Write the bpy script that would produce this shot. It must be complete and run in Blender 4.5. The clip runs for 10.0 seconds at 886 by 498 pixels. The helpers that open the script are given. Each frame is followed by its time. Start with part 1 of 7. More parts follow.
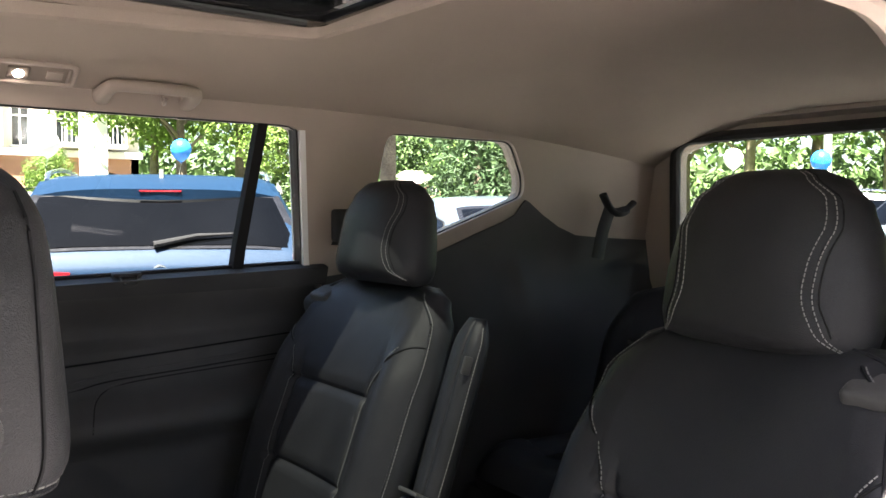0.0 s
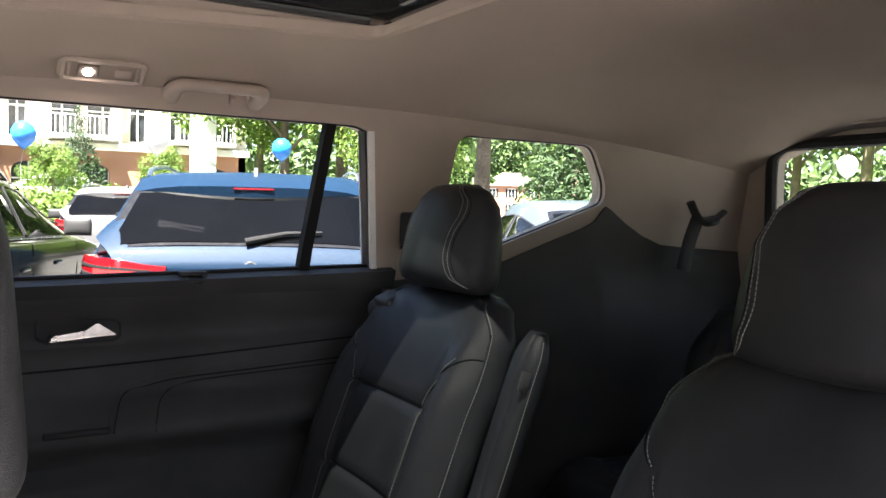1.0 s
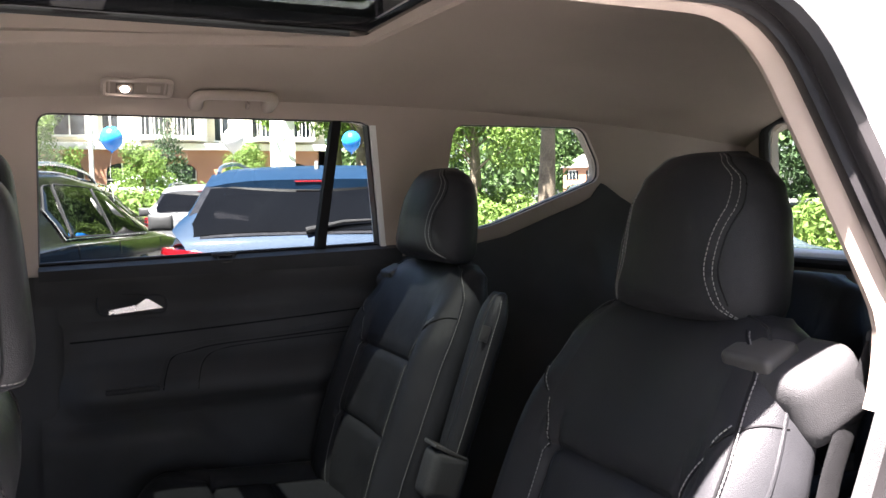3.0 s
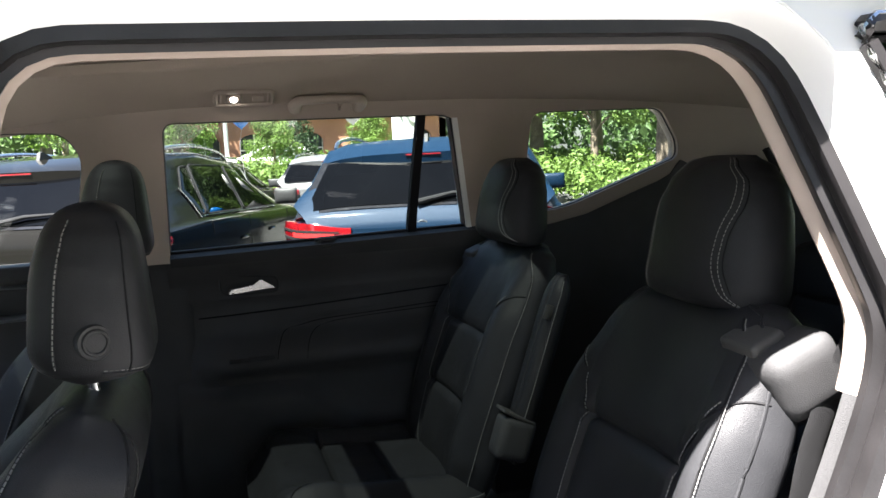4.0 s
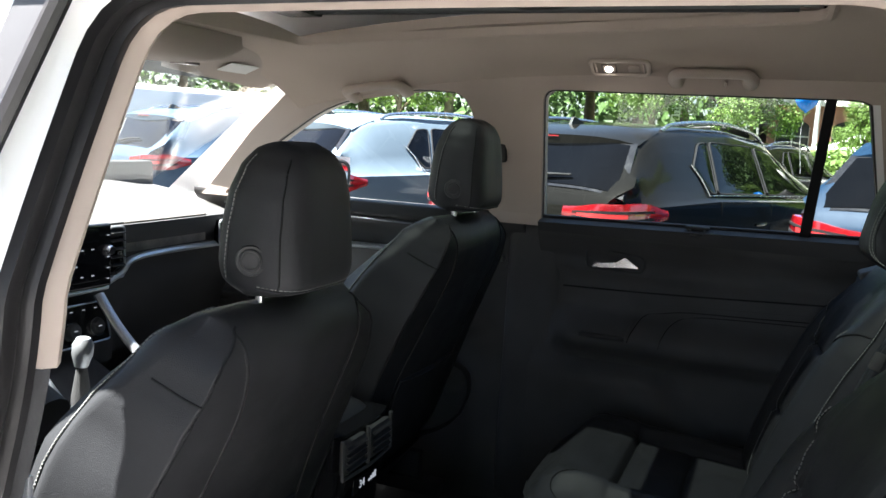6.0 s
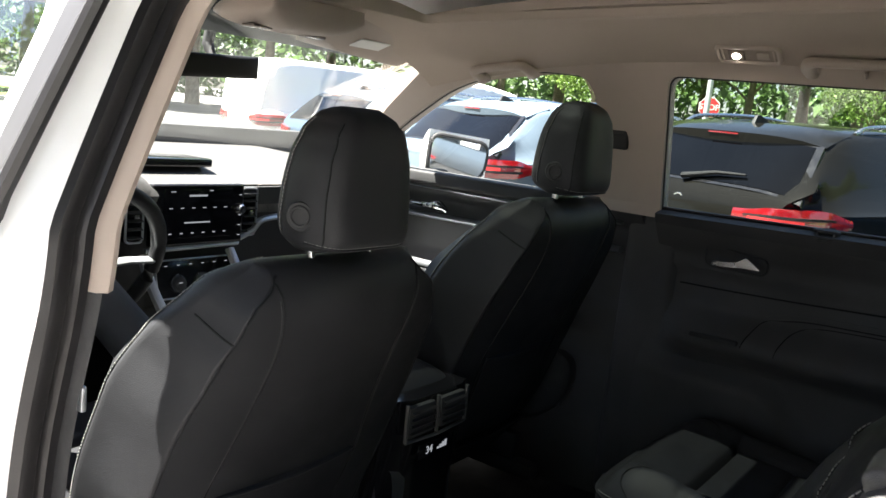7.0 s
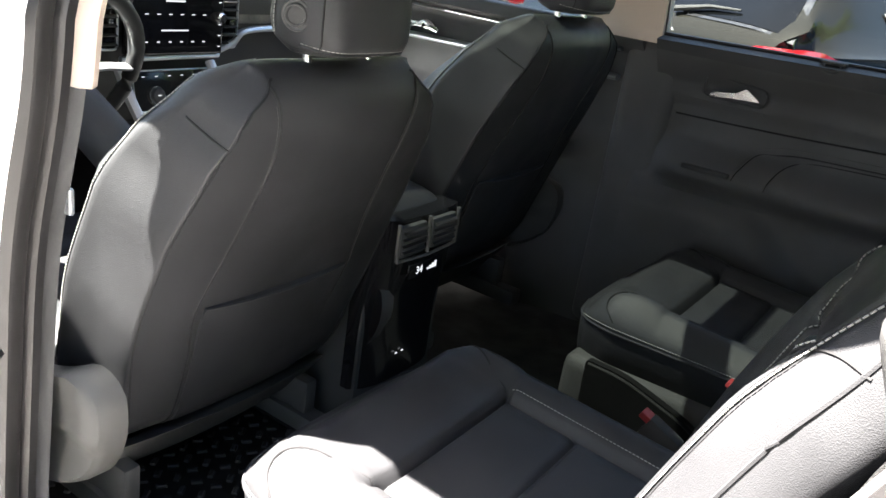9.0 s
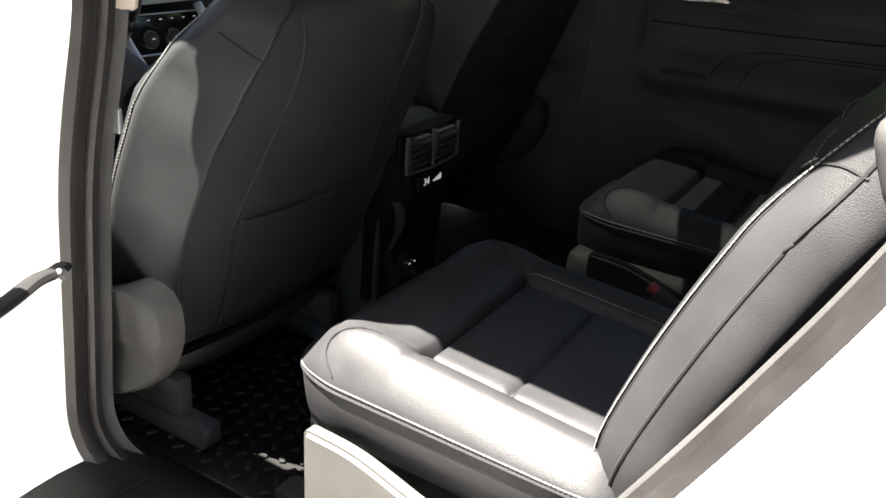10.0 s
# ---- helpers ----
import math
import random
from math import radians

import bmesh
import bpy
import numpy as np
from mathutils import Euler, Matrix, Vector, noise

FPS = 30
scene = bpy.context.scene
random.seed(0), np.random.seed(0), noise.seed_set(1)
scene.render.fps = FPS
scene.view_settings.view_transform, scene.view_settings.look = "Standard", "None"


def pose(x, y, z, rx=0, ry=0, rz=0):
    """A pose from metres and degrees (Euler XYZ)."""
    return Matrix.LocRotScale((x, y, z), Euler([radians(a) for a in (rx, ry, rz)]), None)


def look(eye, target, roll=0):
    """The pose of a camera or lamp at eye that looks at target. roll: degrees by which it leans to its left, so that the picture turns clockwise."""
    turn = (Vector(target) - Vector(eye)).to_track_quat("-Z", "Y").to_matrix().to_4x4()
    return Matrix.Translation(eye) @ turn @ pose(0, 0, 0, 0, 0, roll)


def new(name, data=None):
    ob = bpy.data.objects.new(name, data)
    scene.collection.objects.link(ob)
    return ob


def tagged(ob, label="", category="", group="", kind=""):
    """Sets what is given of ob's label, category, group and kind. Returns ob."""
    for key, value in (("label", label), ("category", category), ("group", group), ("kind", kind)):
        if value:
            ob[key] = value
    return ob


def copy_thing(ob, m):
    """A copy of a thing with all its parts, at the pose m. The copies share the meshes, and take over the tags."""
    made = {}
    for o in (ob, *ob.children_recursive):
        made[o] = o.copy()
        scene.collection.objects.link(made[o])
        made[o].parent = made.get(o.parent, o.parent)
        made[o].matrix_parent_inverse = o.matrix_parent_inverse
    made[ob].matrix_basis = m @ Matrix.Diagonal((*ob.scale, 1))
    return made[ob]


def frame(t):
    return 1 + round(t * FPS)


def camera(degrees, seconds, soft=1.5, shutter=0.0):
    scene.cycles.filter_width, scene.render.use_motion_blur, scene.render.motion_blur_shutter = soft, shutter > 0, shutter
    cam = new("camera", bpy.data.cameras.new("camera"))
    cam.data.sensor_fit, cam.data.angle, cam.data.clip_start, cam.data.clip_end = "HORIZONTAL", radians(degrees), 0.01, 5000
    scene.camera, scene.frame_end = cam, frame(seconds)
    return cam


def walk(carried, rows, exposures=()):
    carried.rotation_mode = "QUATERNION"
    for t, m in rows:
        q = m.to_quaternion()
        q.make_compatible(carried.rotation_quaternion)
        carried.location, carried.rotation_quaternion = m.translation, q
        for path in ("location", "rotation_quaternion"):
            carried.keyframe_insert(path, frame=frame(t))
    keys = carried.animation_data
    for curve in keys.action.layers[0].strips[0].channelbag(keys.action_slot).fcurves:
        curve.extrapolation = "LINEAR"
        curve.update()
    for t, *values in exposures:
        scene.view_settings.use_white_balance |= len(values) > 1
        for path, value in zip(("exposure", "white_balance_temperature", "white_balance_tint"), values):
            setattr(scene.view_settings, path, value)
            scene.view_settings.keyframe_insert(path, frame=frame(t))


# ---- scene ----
cam = camera(56.9, 10.0)
PATH = [
    (0, (-0.951, 0.068, 1.351), (0.629, -1.154, 1.255), 0.0),
    (0.5, (-0.93, 0.001, 1.361), (0.727, -1.113, 1.247), 0.0),
    (1, (-0.934, -0.017, 1.358), (0.779, -1.044, 1.264), 1.3),
    (1.5, (-0.931, -0.019, 1.359), (0.803, -1.014, 1.295), 1.1),
    (2, (-0.948, -0.04, 1.366), (0.813, -0.985, 1.305), 1.0),
    (2.5, (-1.019, -0.067, 1.359), (0.775, -0.948, 1.274), 0.4),
    (2.7, (-1.112, -0.073, 1.347), (0.679, -0.958, 1.246), -0.3),
    (3.8, (-1.405, -0.101, 1.393), (0.479, -0.732, 1.166), -3.1),
    (4, (-1.427, -0.117, 1.411), (0.481, -0.677, 1.196), -3.0),
    (4.5, (-1.397, -0.176, 1.401), (0.564, -0.542, 1.261), -3.4),
    (5, (-1.383, -0.291, 1.41), (0.611, -0.249, 1.256), -0.2),
    (5.5, (-1.37, -0.49, 1.402), (0.566, -0.046, 1.173), 1.2),
    (6, (-1.328, -0.611, 1.401), (0.504, 0.146, 1.132), 3.3),
    (6.2, (-1.328, -0.67, 1.419), (0.45, 0.194, 1.117), 4.8),
    (7.3, (-1.231, -0.796, 1.38), (0.344, 0.389, 1.042), 6.0),
    (7.5, (-1.232, -0.794, 1.377), (0.336, 0.391, 1.003), 6.3),
    (8, (-1.231, -0.775, 1.372), (0.343, 0.353, 0.871), 7.3),
    (8.5, (-1.233, -0.752, 1.361), (0.347, 0.304, 0.739), 8.3),
    (9, (-1.242, -0.744, 1.347), (0.345, 0.25, 0.646), 8.9),
    (9.5, (-1.298, -0.777, 1.324), (0.272, 0.2, 0.561), 8.4),
    (10, (-1.381, -0.751, 1.298), (0.215, 0.147, 0.495), 5.2),
]
walk(cam, [(t, look(eye, target, roll)) for t, eye, target, roll in PATH],
     [(0.0, 4.22, 6750, 21), (0.5, 4.10, 6700, 22), (1.0, 4.02, 6650, 23), (2.6, 4.05, 6500, 25), (3.8, 3.18, 6300, 15), (5.0, 3.22, 6150, 12), (5.5, 3.38, 6100, 12), (6.2, 3.40, 6200, 13), (7.5, 3.15, 6600, 13), (8.0, 3.38, 6550, 12), (8.5, 4.08, 6600, 11),
      (9.0, 4.68, 6600, 12), (9.5, 4.34, 6700, 11), (10.0, 3.40, 6800, 11)])

# ---- light ----
SUN = Vector((-0.27, 0.34, 1.0)).normalized()
world = bpy.data.worlds.new("sky")
scene.world = world
world.use_nodes = True
wn, wl = world.node_tree.nodes, world.node_tree.links
sky = wn.new("ShaderNodeTexSky")
sky.sky_type, sky.sun_disc = "NISHITA", False
sky.sun_elevation, sky.sun_rotation = math.asin(SUN.z), math.atan2(SUN.x, SUN.y)
sky.dust_density, sky.air_density = 1.6, 1.0
wl.new(sky.outputs[0], wn["Background"].inputs[0])
wn["Background"].inputs[1].default_value = 0.045
sun = new("sun", bpy.data.lights.new("sun", "SUN"))
sun.data.energy, sun.data.angle, sun.data.color = 7.5, radians(0.53), (1.0, 0.95, 0.87)
sun.matrix_basis = look(SUN * 50, (0, 0, 0))

# ---- materials ----
def material(name, colour, rough=0.5, metal=0.0, spec=0.5, vary=0.0, scale=6.0, fine=0.0, fine_scale=400.0, bump=0.0, bump_scale=500.0,
             coat=0.0, kind="noise", per_piece=0.0, rough_vary=0.0):
    """Principled surface with broad stains, fine grain and relief, in metres."""
    m = bpy.data.materials.new(name)
    m.use_nodes = True
    n, l = m.node_tree.nodes, m.node_tree.links
    b = n["Principled BSDF"]
    b.inputs["Roughness"].default_value, b.inputs["Metallic"].default_value = rough, metal
    b.inputs["Specular IOR Level"].default_value, b.inputs["Coat Weight"].default_value = spec, coat
    b.inputs["Coat Roughness"].default_value = 0.06
    b.inputs["Base Color"].default_value = (*colour, 1)
    pos = n.new("ShaderNodeTexCoord").outputs["Object"]

    def noise_at(s, detail=4.0):
        t = n.new("ShaderNodeTexNoise")
        t.inputs["Scale"].default_value, t.inputs["Detail"].default_value = s, detail
        l.new(pos, t.inputs["Vector"])
        return t.outputs["Fac"]

    def shifted(value, low, high):
        r = n.new("ShaderNodeMapRange")
        r.inputs["From Min"].default_value, r.inputs["From Max"].default_value = 0.3, 0.7
        r.inputs["To Min"].default_value, r.inputs["To Max"].default_value = low, high
        l.new(value, r.inputs["Value"])
        return r.outputs["Result"]

    last = None
    for amount, s in ((vary, scale), (fine, fine_scale)):
        if amount:
            f = shifted(noise_at(s), 1 - amount, 1 + amount)
            if last is None:
                last = f
            else:
                k = n.new("ShaderNodeMath")
                k.operation = "MULTIPLY"
                l.new(last, k.inputs[0]), l.new(f, k.inputs[1])
                last = k.outputs[0]
    if per_piece:
        r = n.new("ShaderNodeObjectInfo").outputs["Random"] if per_piece < 0 else n.new("ShaderNodeNewGeometry").outputs["Random Per Island"]
        q = n.new("ShaderNodeMapRange")
        q.inputs["To Min"].default_value, q.inputs["To Max"].default_value = 1 - abs(per_piece), 1 + abs(per_piece)
        l.new(r, q.inputs["Value"])
        if last is None:
            last = q.outputs["Result"]
        else:
            k = n.new("ShaderNodeMath")
            k.operation = "MULTIPLY"
            l.new(last, k.inputs[0]), l.new(q.outputs["Result"], k.inputs[1])
            last = k.outputs[0]
    if last is not None:
        v = n.new("ShaderNodeVectorMath")
        v.operation = "SCALE"
        v.inputs[0].default_value = colour
        l.new(last, v.inputs["Scale"])
        l.new(v.outputs["Vector"], b.inputs["Base Color"])
    if rough_vary:
        l.new(shifted(noise_at(scale * 2), max(0.02, rough - rough_vary), min(1, rough + rough_vary)), b.inputs["Roughness"])
    if bump:
        if kind == "grain":
            t = n.new("ShaderNodeTexVoronoi")
            t.feature = "F1"
            t.inputs["Scale"].default_value = bump_scale
            l.new(pos, t.inputs["Vector"])
            h = t.outputs["Distance"]
        else:
            h = noise_at(bump_scale)
        k = n.new("ShaderNodeBump")
        k.inputs["Strength"].default_value, k.inputs["Distance"].default_value = bump, 0.002
        l.new(h, k.inputs["Height"])
        l.new(k.outputs["Normal"], b.inputs["Normal"])
    return m


def glass(name, tint, gloss=0.08, rough=0.0, grazing=0.9):
    """Thin pane: tinted clear with a share of mirror that grows at grazing angles."""
    m = bpy.data.materials.new(name)
    m.use_nodes = True
    n, l = m.node_tree.nodes, m.node_tree.links
    n.remove(n["Principled BSDF"])
    clear, mirror, mix = n.new("ShaderNodeBsdfTransparent"), n.new("ShaderNodeBsdfGlossy"), n.new("ShaderNodeMixShader")
    clear.inputs[0].default_value = (*tint, 1)
    mirror.inputs[0].default_value, mirror.inputs["Roughness"].default_value = (1, 1, 1, 1), rough
    edge = n.new("ShaderNodeLayerWeight")
    edge.inputs["Blend"].default_value = 0.5
    steep, share = n.new("ShaderNodeMath"), n.new("ShaderNodeMath")
    steep.operation, share.operation = "POWER", "MULTIPLY_ADD"
    l.new(edge.outputs["Facing"], steep.inputs[0])
    steep.inputs[1].default_value = 5.0
    l.new(steep.outputs[0], share.inputs[0])
    share.inputs[1].default_value, share.inputs[2].default_value = grazing, gloss * 0.35
    l.new(share.outputs[0], mix.inputs[0])
    l.new(clear.outputs[0], mix.inputs[1]), l.new(mirror.outputs[0], mix.inputs[2])
    l.new(mix.outputs[0], n["Material Output"].inputs[0])
    return m


def glow(name, colour, strength):
    m = bpy.data.materials.new(name)
    m.use_nodes = True
    b = m.node_tree.nodes["Principled BSDF"]
    b.inputs["Base Color"].default_value = (0.03, 0.03, 0.03, 1)
    b.inputs["Emission Color"].default_value, b.inputs["Emission Strength"].default_value = (*colour, 1), strength
    return m


LEATHER = material("black_leatherette", (0.0225, 0.023, 0.025), 0.44, spec=0.2, vary=0.16, scale=9, fine=0.08, fine_scale=700, bump=0.22, bump_scale=900, kind="grain", rough_vary=0.07)
LEATHER_MID = material("charcoal_leatherette", (0.024, 0.0245, 0.027), 0.5, spec=0.15, vary=0.14, scale=8, fine=0.1, fine_scale=900, bump=0.3, bump_scale=700, kind="grain", rough_vary=0.06)
SEAM = material("seam_shadow", (0.010, 0.010, 0.011), 0.8, spec=0.2)
THREAD = material("white_thread", (0.21, 0.208, 0.20), 0.8, spec=0.2, fine=0.15)
HEADLINER = material("beige_headliner_cloth", (0.45, 0.375, 0.315), 0.95, spec=0.1, vary=0.05, scale=3, fine=0.06, fine_scale=900, bump=0.25, bump_scale=1400)
TRIM = material("beige_pillar_plastic", (0.41, 0.34, 0.29), 0.62, spec=0.35, vary=0.04, scale=5, bump=0.12, bump_scale=1200, kind="grain")
DARK = material("black_trim_plastic", (0.042, 0.042, 0.043), 0.6, spec=0.22, vary=0.2, scale=7, fine=0.08, bump=0.3, bump_scale=1000, kind="grain", rough_vary=0.08)
DARK_SOFT = material("soft_black_door_vinyl", (0.066, 0.065, 0.065), 0.6, spec=0.22, vary=0.18, scale=6, bump=0.28, bump_scale=800, kind="grain", rough_vary=0.06)
DASH = material("grey_black_dash_vinyl", (0.055, 0.054, 0.052), 0.62, spec=0.3, vary=0.15, scale=6, bump=0.28, bump_scale=800, kind="grain")
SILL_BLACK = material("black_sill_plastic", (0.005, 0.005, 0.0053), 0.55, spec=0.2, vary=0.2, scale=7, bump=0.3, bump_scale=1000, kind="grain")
# mat studs, paler than the mat's base
STUD = material("mat_stud_rubber", (0.016, 0.016, 0.016), 0.6, spec=0.15, vary=0.2, scale=20)
APPLIQUE = material("grey_black_pillar_cover", (0.05, 0.05, 0.052), 0.35, spec=0.5, vary=0.1, scale=8)
GLOSS_BLACK = material("gloss_black", (0.008, 0.008, 0.009), 0.12, spec=0.6, vary=0.2, scale=12, rough_vary=0.05)
RUBBER = material("black_rubber_seal", (0.016, 0.015, 0.0155), 0.36, spec=0.45, vary=0.25, scale=18, bump=0.1, bump_scale=300)
CARPET = material("black_carpet", (0.036, 0.036, 0.038), 1.0, spec=0.1, vary=0.35, scale=14, fine=0.4, fine_scale=600, bump=0.9, bump_scale=700)
CHROME = material("satin_chrome", (0.62, 0.62, 0.62), 0.24, metal=1.0, vary=0.06, scale=15, rough_vary=0.06)
SILVER = material("silver_grey_trim", (0.42, 0.44, 0.46), 0.34, metal=0.8, vary=0.08, scale=20, fine=0.1, fine_scale=500)
WOOD = material("dark_brushed_inlay", (0.14, 0.125, 0.108), 0.42, spec=0.5, vary=0.35, scale=22, fine=0.2, fine_scale=260)
WHITE_PAINT = material("white_car_paint", (0.80, 0.80, 0.79), 0.28, spec=0.5, coat=1.0, vary=0.015, scale=3)
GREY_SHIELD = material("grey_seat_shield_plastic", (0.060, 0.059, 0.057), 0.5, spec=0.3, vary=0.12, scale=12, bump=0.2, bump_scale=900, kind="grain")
MAT_RUBBER = material("ribbed_rubber_mat", (0.004, 0.004, 0.004), 0.5, spec=0.3, vary=0.2, scale=20)
RED_PLASTIC = material("red_buckle_plastic", (0.30, 0.030, 0.030), 0.45, vary=0.08, scale=60)
BELT = material("black_belt_webbing", (0.016, 0.016, 0.017), 0.7, vary=0.15, scale=30, bump=0.6, bump_scale=900)
SCREEN = material("dark_touchscreen", (0.006, 0.006, 0.008), 0.1, spec=0.6, vary=0.2, scale=10)
LIT_MARK = glow("lit_display_marks", (0.75, 0.80, 0.85), 0.05)
LAMP_ON = glow("lit_reading_lamp", (1.0, 0.93, 0.80), 5.0)
DIFFUSER = material("clear_lamp_lens", (0.20, 0.165, 0.14), 0.25, spec=0.6, vary=0.1, scale=40)
LAMP_TRIM = material("brown_lamp_plastic", (0.30, 0.245, 0.205), 0.5, spec=0.35, vary=0.06, scale=30)
MIRROR = material("mirror_glass", (0.85, 0.87, 0.88), 0.02, metal=1.0)
PANE = glass("clear_side_glass", (0.96, 0.98, 0.97), 0.08)
PANE_DARK = glass("privacy_glass", (0.77, 0.81, 0.79), 0.10)
PRIVACY = glass("dark_privacy_glass", (0.10, 0.11, 0.115), 0.35)
ROOF_GLASS = glass("dark_sunroof_glass", (0.160, 0.174, 0.167), 0.05, grazing=0.25)
WINDSHIELD = glass("windshield_glass", (0.96, 0.98, 0.97), 0.08)
ASPHALT = material("asphalt", (0.09, 0.088, 0.084), 0.9, spec=0.3, vary=0.22, scale=0.7, fine=0.35, fine_scale=90, bump=0.5, bump_scale=120)
GRASS = material("mown_grass", (0.085, 0.13, 0.03), 1.0, spec=0.1, vary=0.35, scale=1.5, fine=0.4, fine_scale=40, bump=0.8, bump_scale=60)
KERB = material("concrete_kerb", (0.42, 0.40, 0.37), 0.9, spec=0.2, vary=0.15, scale=3, fine=0.2, fine_scale=90, bump=0.3, bump_scale=150)


def leafy(name, colour, rough, scale):
    """Leaves that let part of the sun shine through."""
    m = material(name, colour, rough, spec=0.3, per_piece=0.4, vary=0.25, scale=scale)
    n, l = m.node_tree.nodes, m.node_tree.links
    b, through_leaf, mix = n["Principled BSDF"], n.new("ShaderNodeBsdfTranslucent"), n.new("ShaderNodeMixShader")
    l.new(b.inputs["Base Color"].links[0].from_socket, through_leaf.inputs["Color"])
    mix.inputs[0].default_value = 0.36
    l.new(b.outputs[0], mix.inputs[1]), l.new(through_leaf.outputs[0], mix.inputs[2])
    l.new(mix.outputs[0], n["Material Output"].inputs[0])
    return m


LEAF_A = leafy("bright_leaves", (0.105, 0.170, 0.034), 0.55, 0.9)
LEAF_B = leafy("deep_green_leaves", (0.060, 0.108, 0.030), 0.6, 0.7)
LEAF_C = leafy("dark_conifer_needles", (0.036, 0.068, 0.028), 0.7, 0.8)
BARK = material("grey_brown_bark", (0.15, 0.12, 0.09), 0.95, spec=0.2, vary=0.3, scale=5, fine=0.3, fine_scale=40, bump=0.8, bump_scale=40)
CREAM = material("cream_stucco", (0.66, 0.58, 0.44), 0.9, spec=0.2, vary=0.06, scale=0.6, fine=0.08, fine_scale=40, bump=0.2, bump_scale=50)
CREAM_TRIM = material("white_painted_trim", (0.78, 0.76, 0.70), 0.7, spec=0.3, vary=0.05, scale=1.0)
BRICKWORK = material("red_brown_brick", (0.36, 0.185, 0.115), 0.9, spec=0.2, vary=0.12, scale=0.5, per_piece=0.22, fine=0.15, fine_scale=30)
WINDOW_DARK = material("dark_building_glass", (0.03, 0.035, 0.04), 0.08, spec=0.7, vary=0.3, scale=0.8)
ROOF_SLATE = material("grey_roof_shingles", (0.12, 0.11, 0.10), 0.9, spec=0.2, vary=0.2, scale=1.5, fine=0.2, fine_scale=20)
WHITE_POST = material("white_sign_post", (0.82, 0.82, 0.80), 0.6, spec=0.3, vary=0.03, scale=1.0)
POLE_GREY = material("galvanised_pole", (0.45, 0.46, 0.46), 0.5, metal=0.5, vary=0.08, scale=2)
BALLOON_BLUE = material("blue_balloon_latex", (0.01, 0.22, 0.72), 0.22, spec=0.6, vary=0.04, scale=5)
BALLOON_WHITE = material("white_balloon_latex", (0.82, 0.80, 0.76), 0.25, spec=0.6, vary=0.03, scale=5)
STRING = material("balloon_ribbon", (0.7, 0.7, 0.7), 0.7)
STOP_RED = material("stop_sign_red", (0.50, 0.02, 0.02), 0.5, vary=0.06, scale=6)
SIGN_WHITE = material("sign_white", (0.78, 0.78, 0.76), 0.5, vary=0.03, scale=6)
TAIL_RED = material("red_tail_lens", (0.17, 0.004, 0.007), 0.10, spec=0.7, coat=1.0, vary=0.2, scale=18)
CAR_GLASS = material("dark_car_window", (0.0009, 0.001, 0.0012), 0.02, spec=0.16, vary=0.35, scale=2.5)
TYRE = material("tyre_rubber", (0.018, 0.018, 0.018), 0.85, vary=0.15, scale=15)
RIM = material("alloy_rim", (0.45, 0.46, 0.47), 0.32, metal=0.9, vary=0.08, scale=12)
CLADDING = material("black_bumper_plastic", (0.022, 0.022, 0.023), 0.6, spec=0.4, vary=0.2, scale=4)
PLATE = material("number_plate_white", (0.7, 0.7, 0.68), 0.5)
PLATE_BAR = material("number_plate_dark", (0.08, 0.10, 0.2), 0.6)


def paint(name, colour, metal=0.25, coat=0.8):
    return material(name, colour, 0.55, metal=metal, spec=0.12, coat=coat, vary=0.03, scale=2, fine=0.05, fine_scale=900)


BLUE = paint("metallic_blue_paint", (0.0014, 0.0110, 0.028), 0.1, 0.06)
BLACK = material("dark_grey_paint", (0.0058, 0.0055, 0.0048), 0.10, spec=0.13, vary=0.03, scale=2)
PALE_BLUE = paint("pale_blue_paint", (0.034, 0.058, 0.088), 0.1, 0.2)
GREY = paint("grey_metallic_paint", (0.10, 0.10, 0.104), 0.1, 0.5)
SLATE = paint("slate_blue_paint", (0.07, 0.09, 0.115), 0.35)
SILVER_BLUE = paint("silver_blue_paint", (0.080, 0.108, 0.135), 0.1, 0.3)
SNOW = paint("white_suv_paint", (0.74, 0.74, 0.73), 0.0)

# ---- mesh helpers ----
def thing(name, at, label, category, group="", kind=""):
    """An empty at the base of a thing; its parts are built in world metres under it."""
    ob = new(name)
    ob.empty_display_size = 0.05
    ob.matrix_basis = Matrix.Translation(at)
    return tagged(ob, label, category, group, kind)


def adopt(ob, parent):
    ob.parent = parent
    root = parent
    while root.parent is not None:
        root = root.parent
    ob.matrix_parent_inverse = (root.matrix_basis.inverted() if parent is root else Matrix.Identity(4))
    return ob


def part(name, bm, mat, parent=None, label="", smooth=True, angle=40):
    """Links a bmesh, in world metres, as one mesh object, under a thing or a part."""
    bmesh.ops.recalc_face_normals(bm, faces=bm.faces)
    me = bpy.data.meshes.new(name)
    if smooth:
        for f in bm.faces:
            f.smooth = True
        for e in bm.edges:
            if len(e.link_faces) == 2 and e.calc_face_angle(0) > radians(angle):
                e.smooth = False
    bm.to_mesh(me)
    bm.free()
    me.materials.append(mat)
    ob = new(name, me)
    if parent is not None:
        adopt(ob, parent)
    if label:
        ob["label"] = label
    return ob


def from_lists(name, verts, faces, mat, parent=None, label="", smooth=False):
    me = bpy.data.meshes.new(name)
    me.from_pydata(verts, [], faces)
    me.materials.append(mat)
    if smooth:
        me.polygons.foreach_set("use_smooth", [True] * len(me.polygons))
    ob = new(name, me)
    if parent is not None:
        adopt(ob, parent)
    if label:
        ob["label"] = label
    return ob


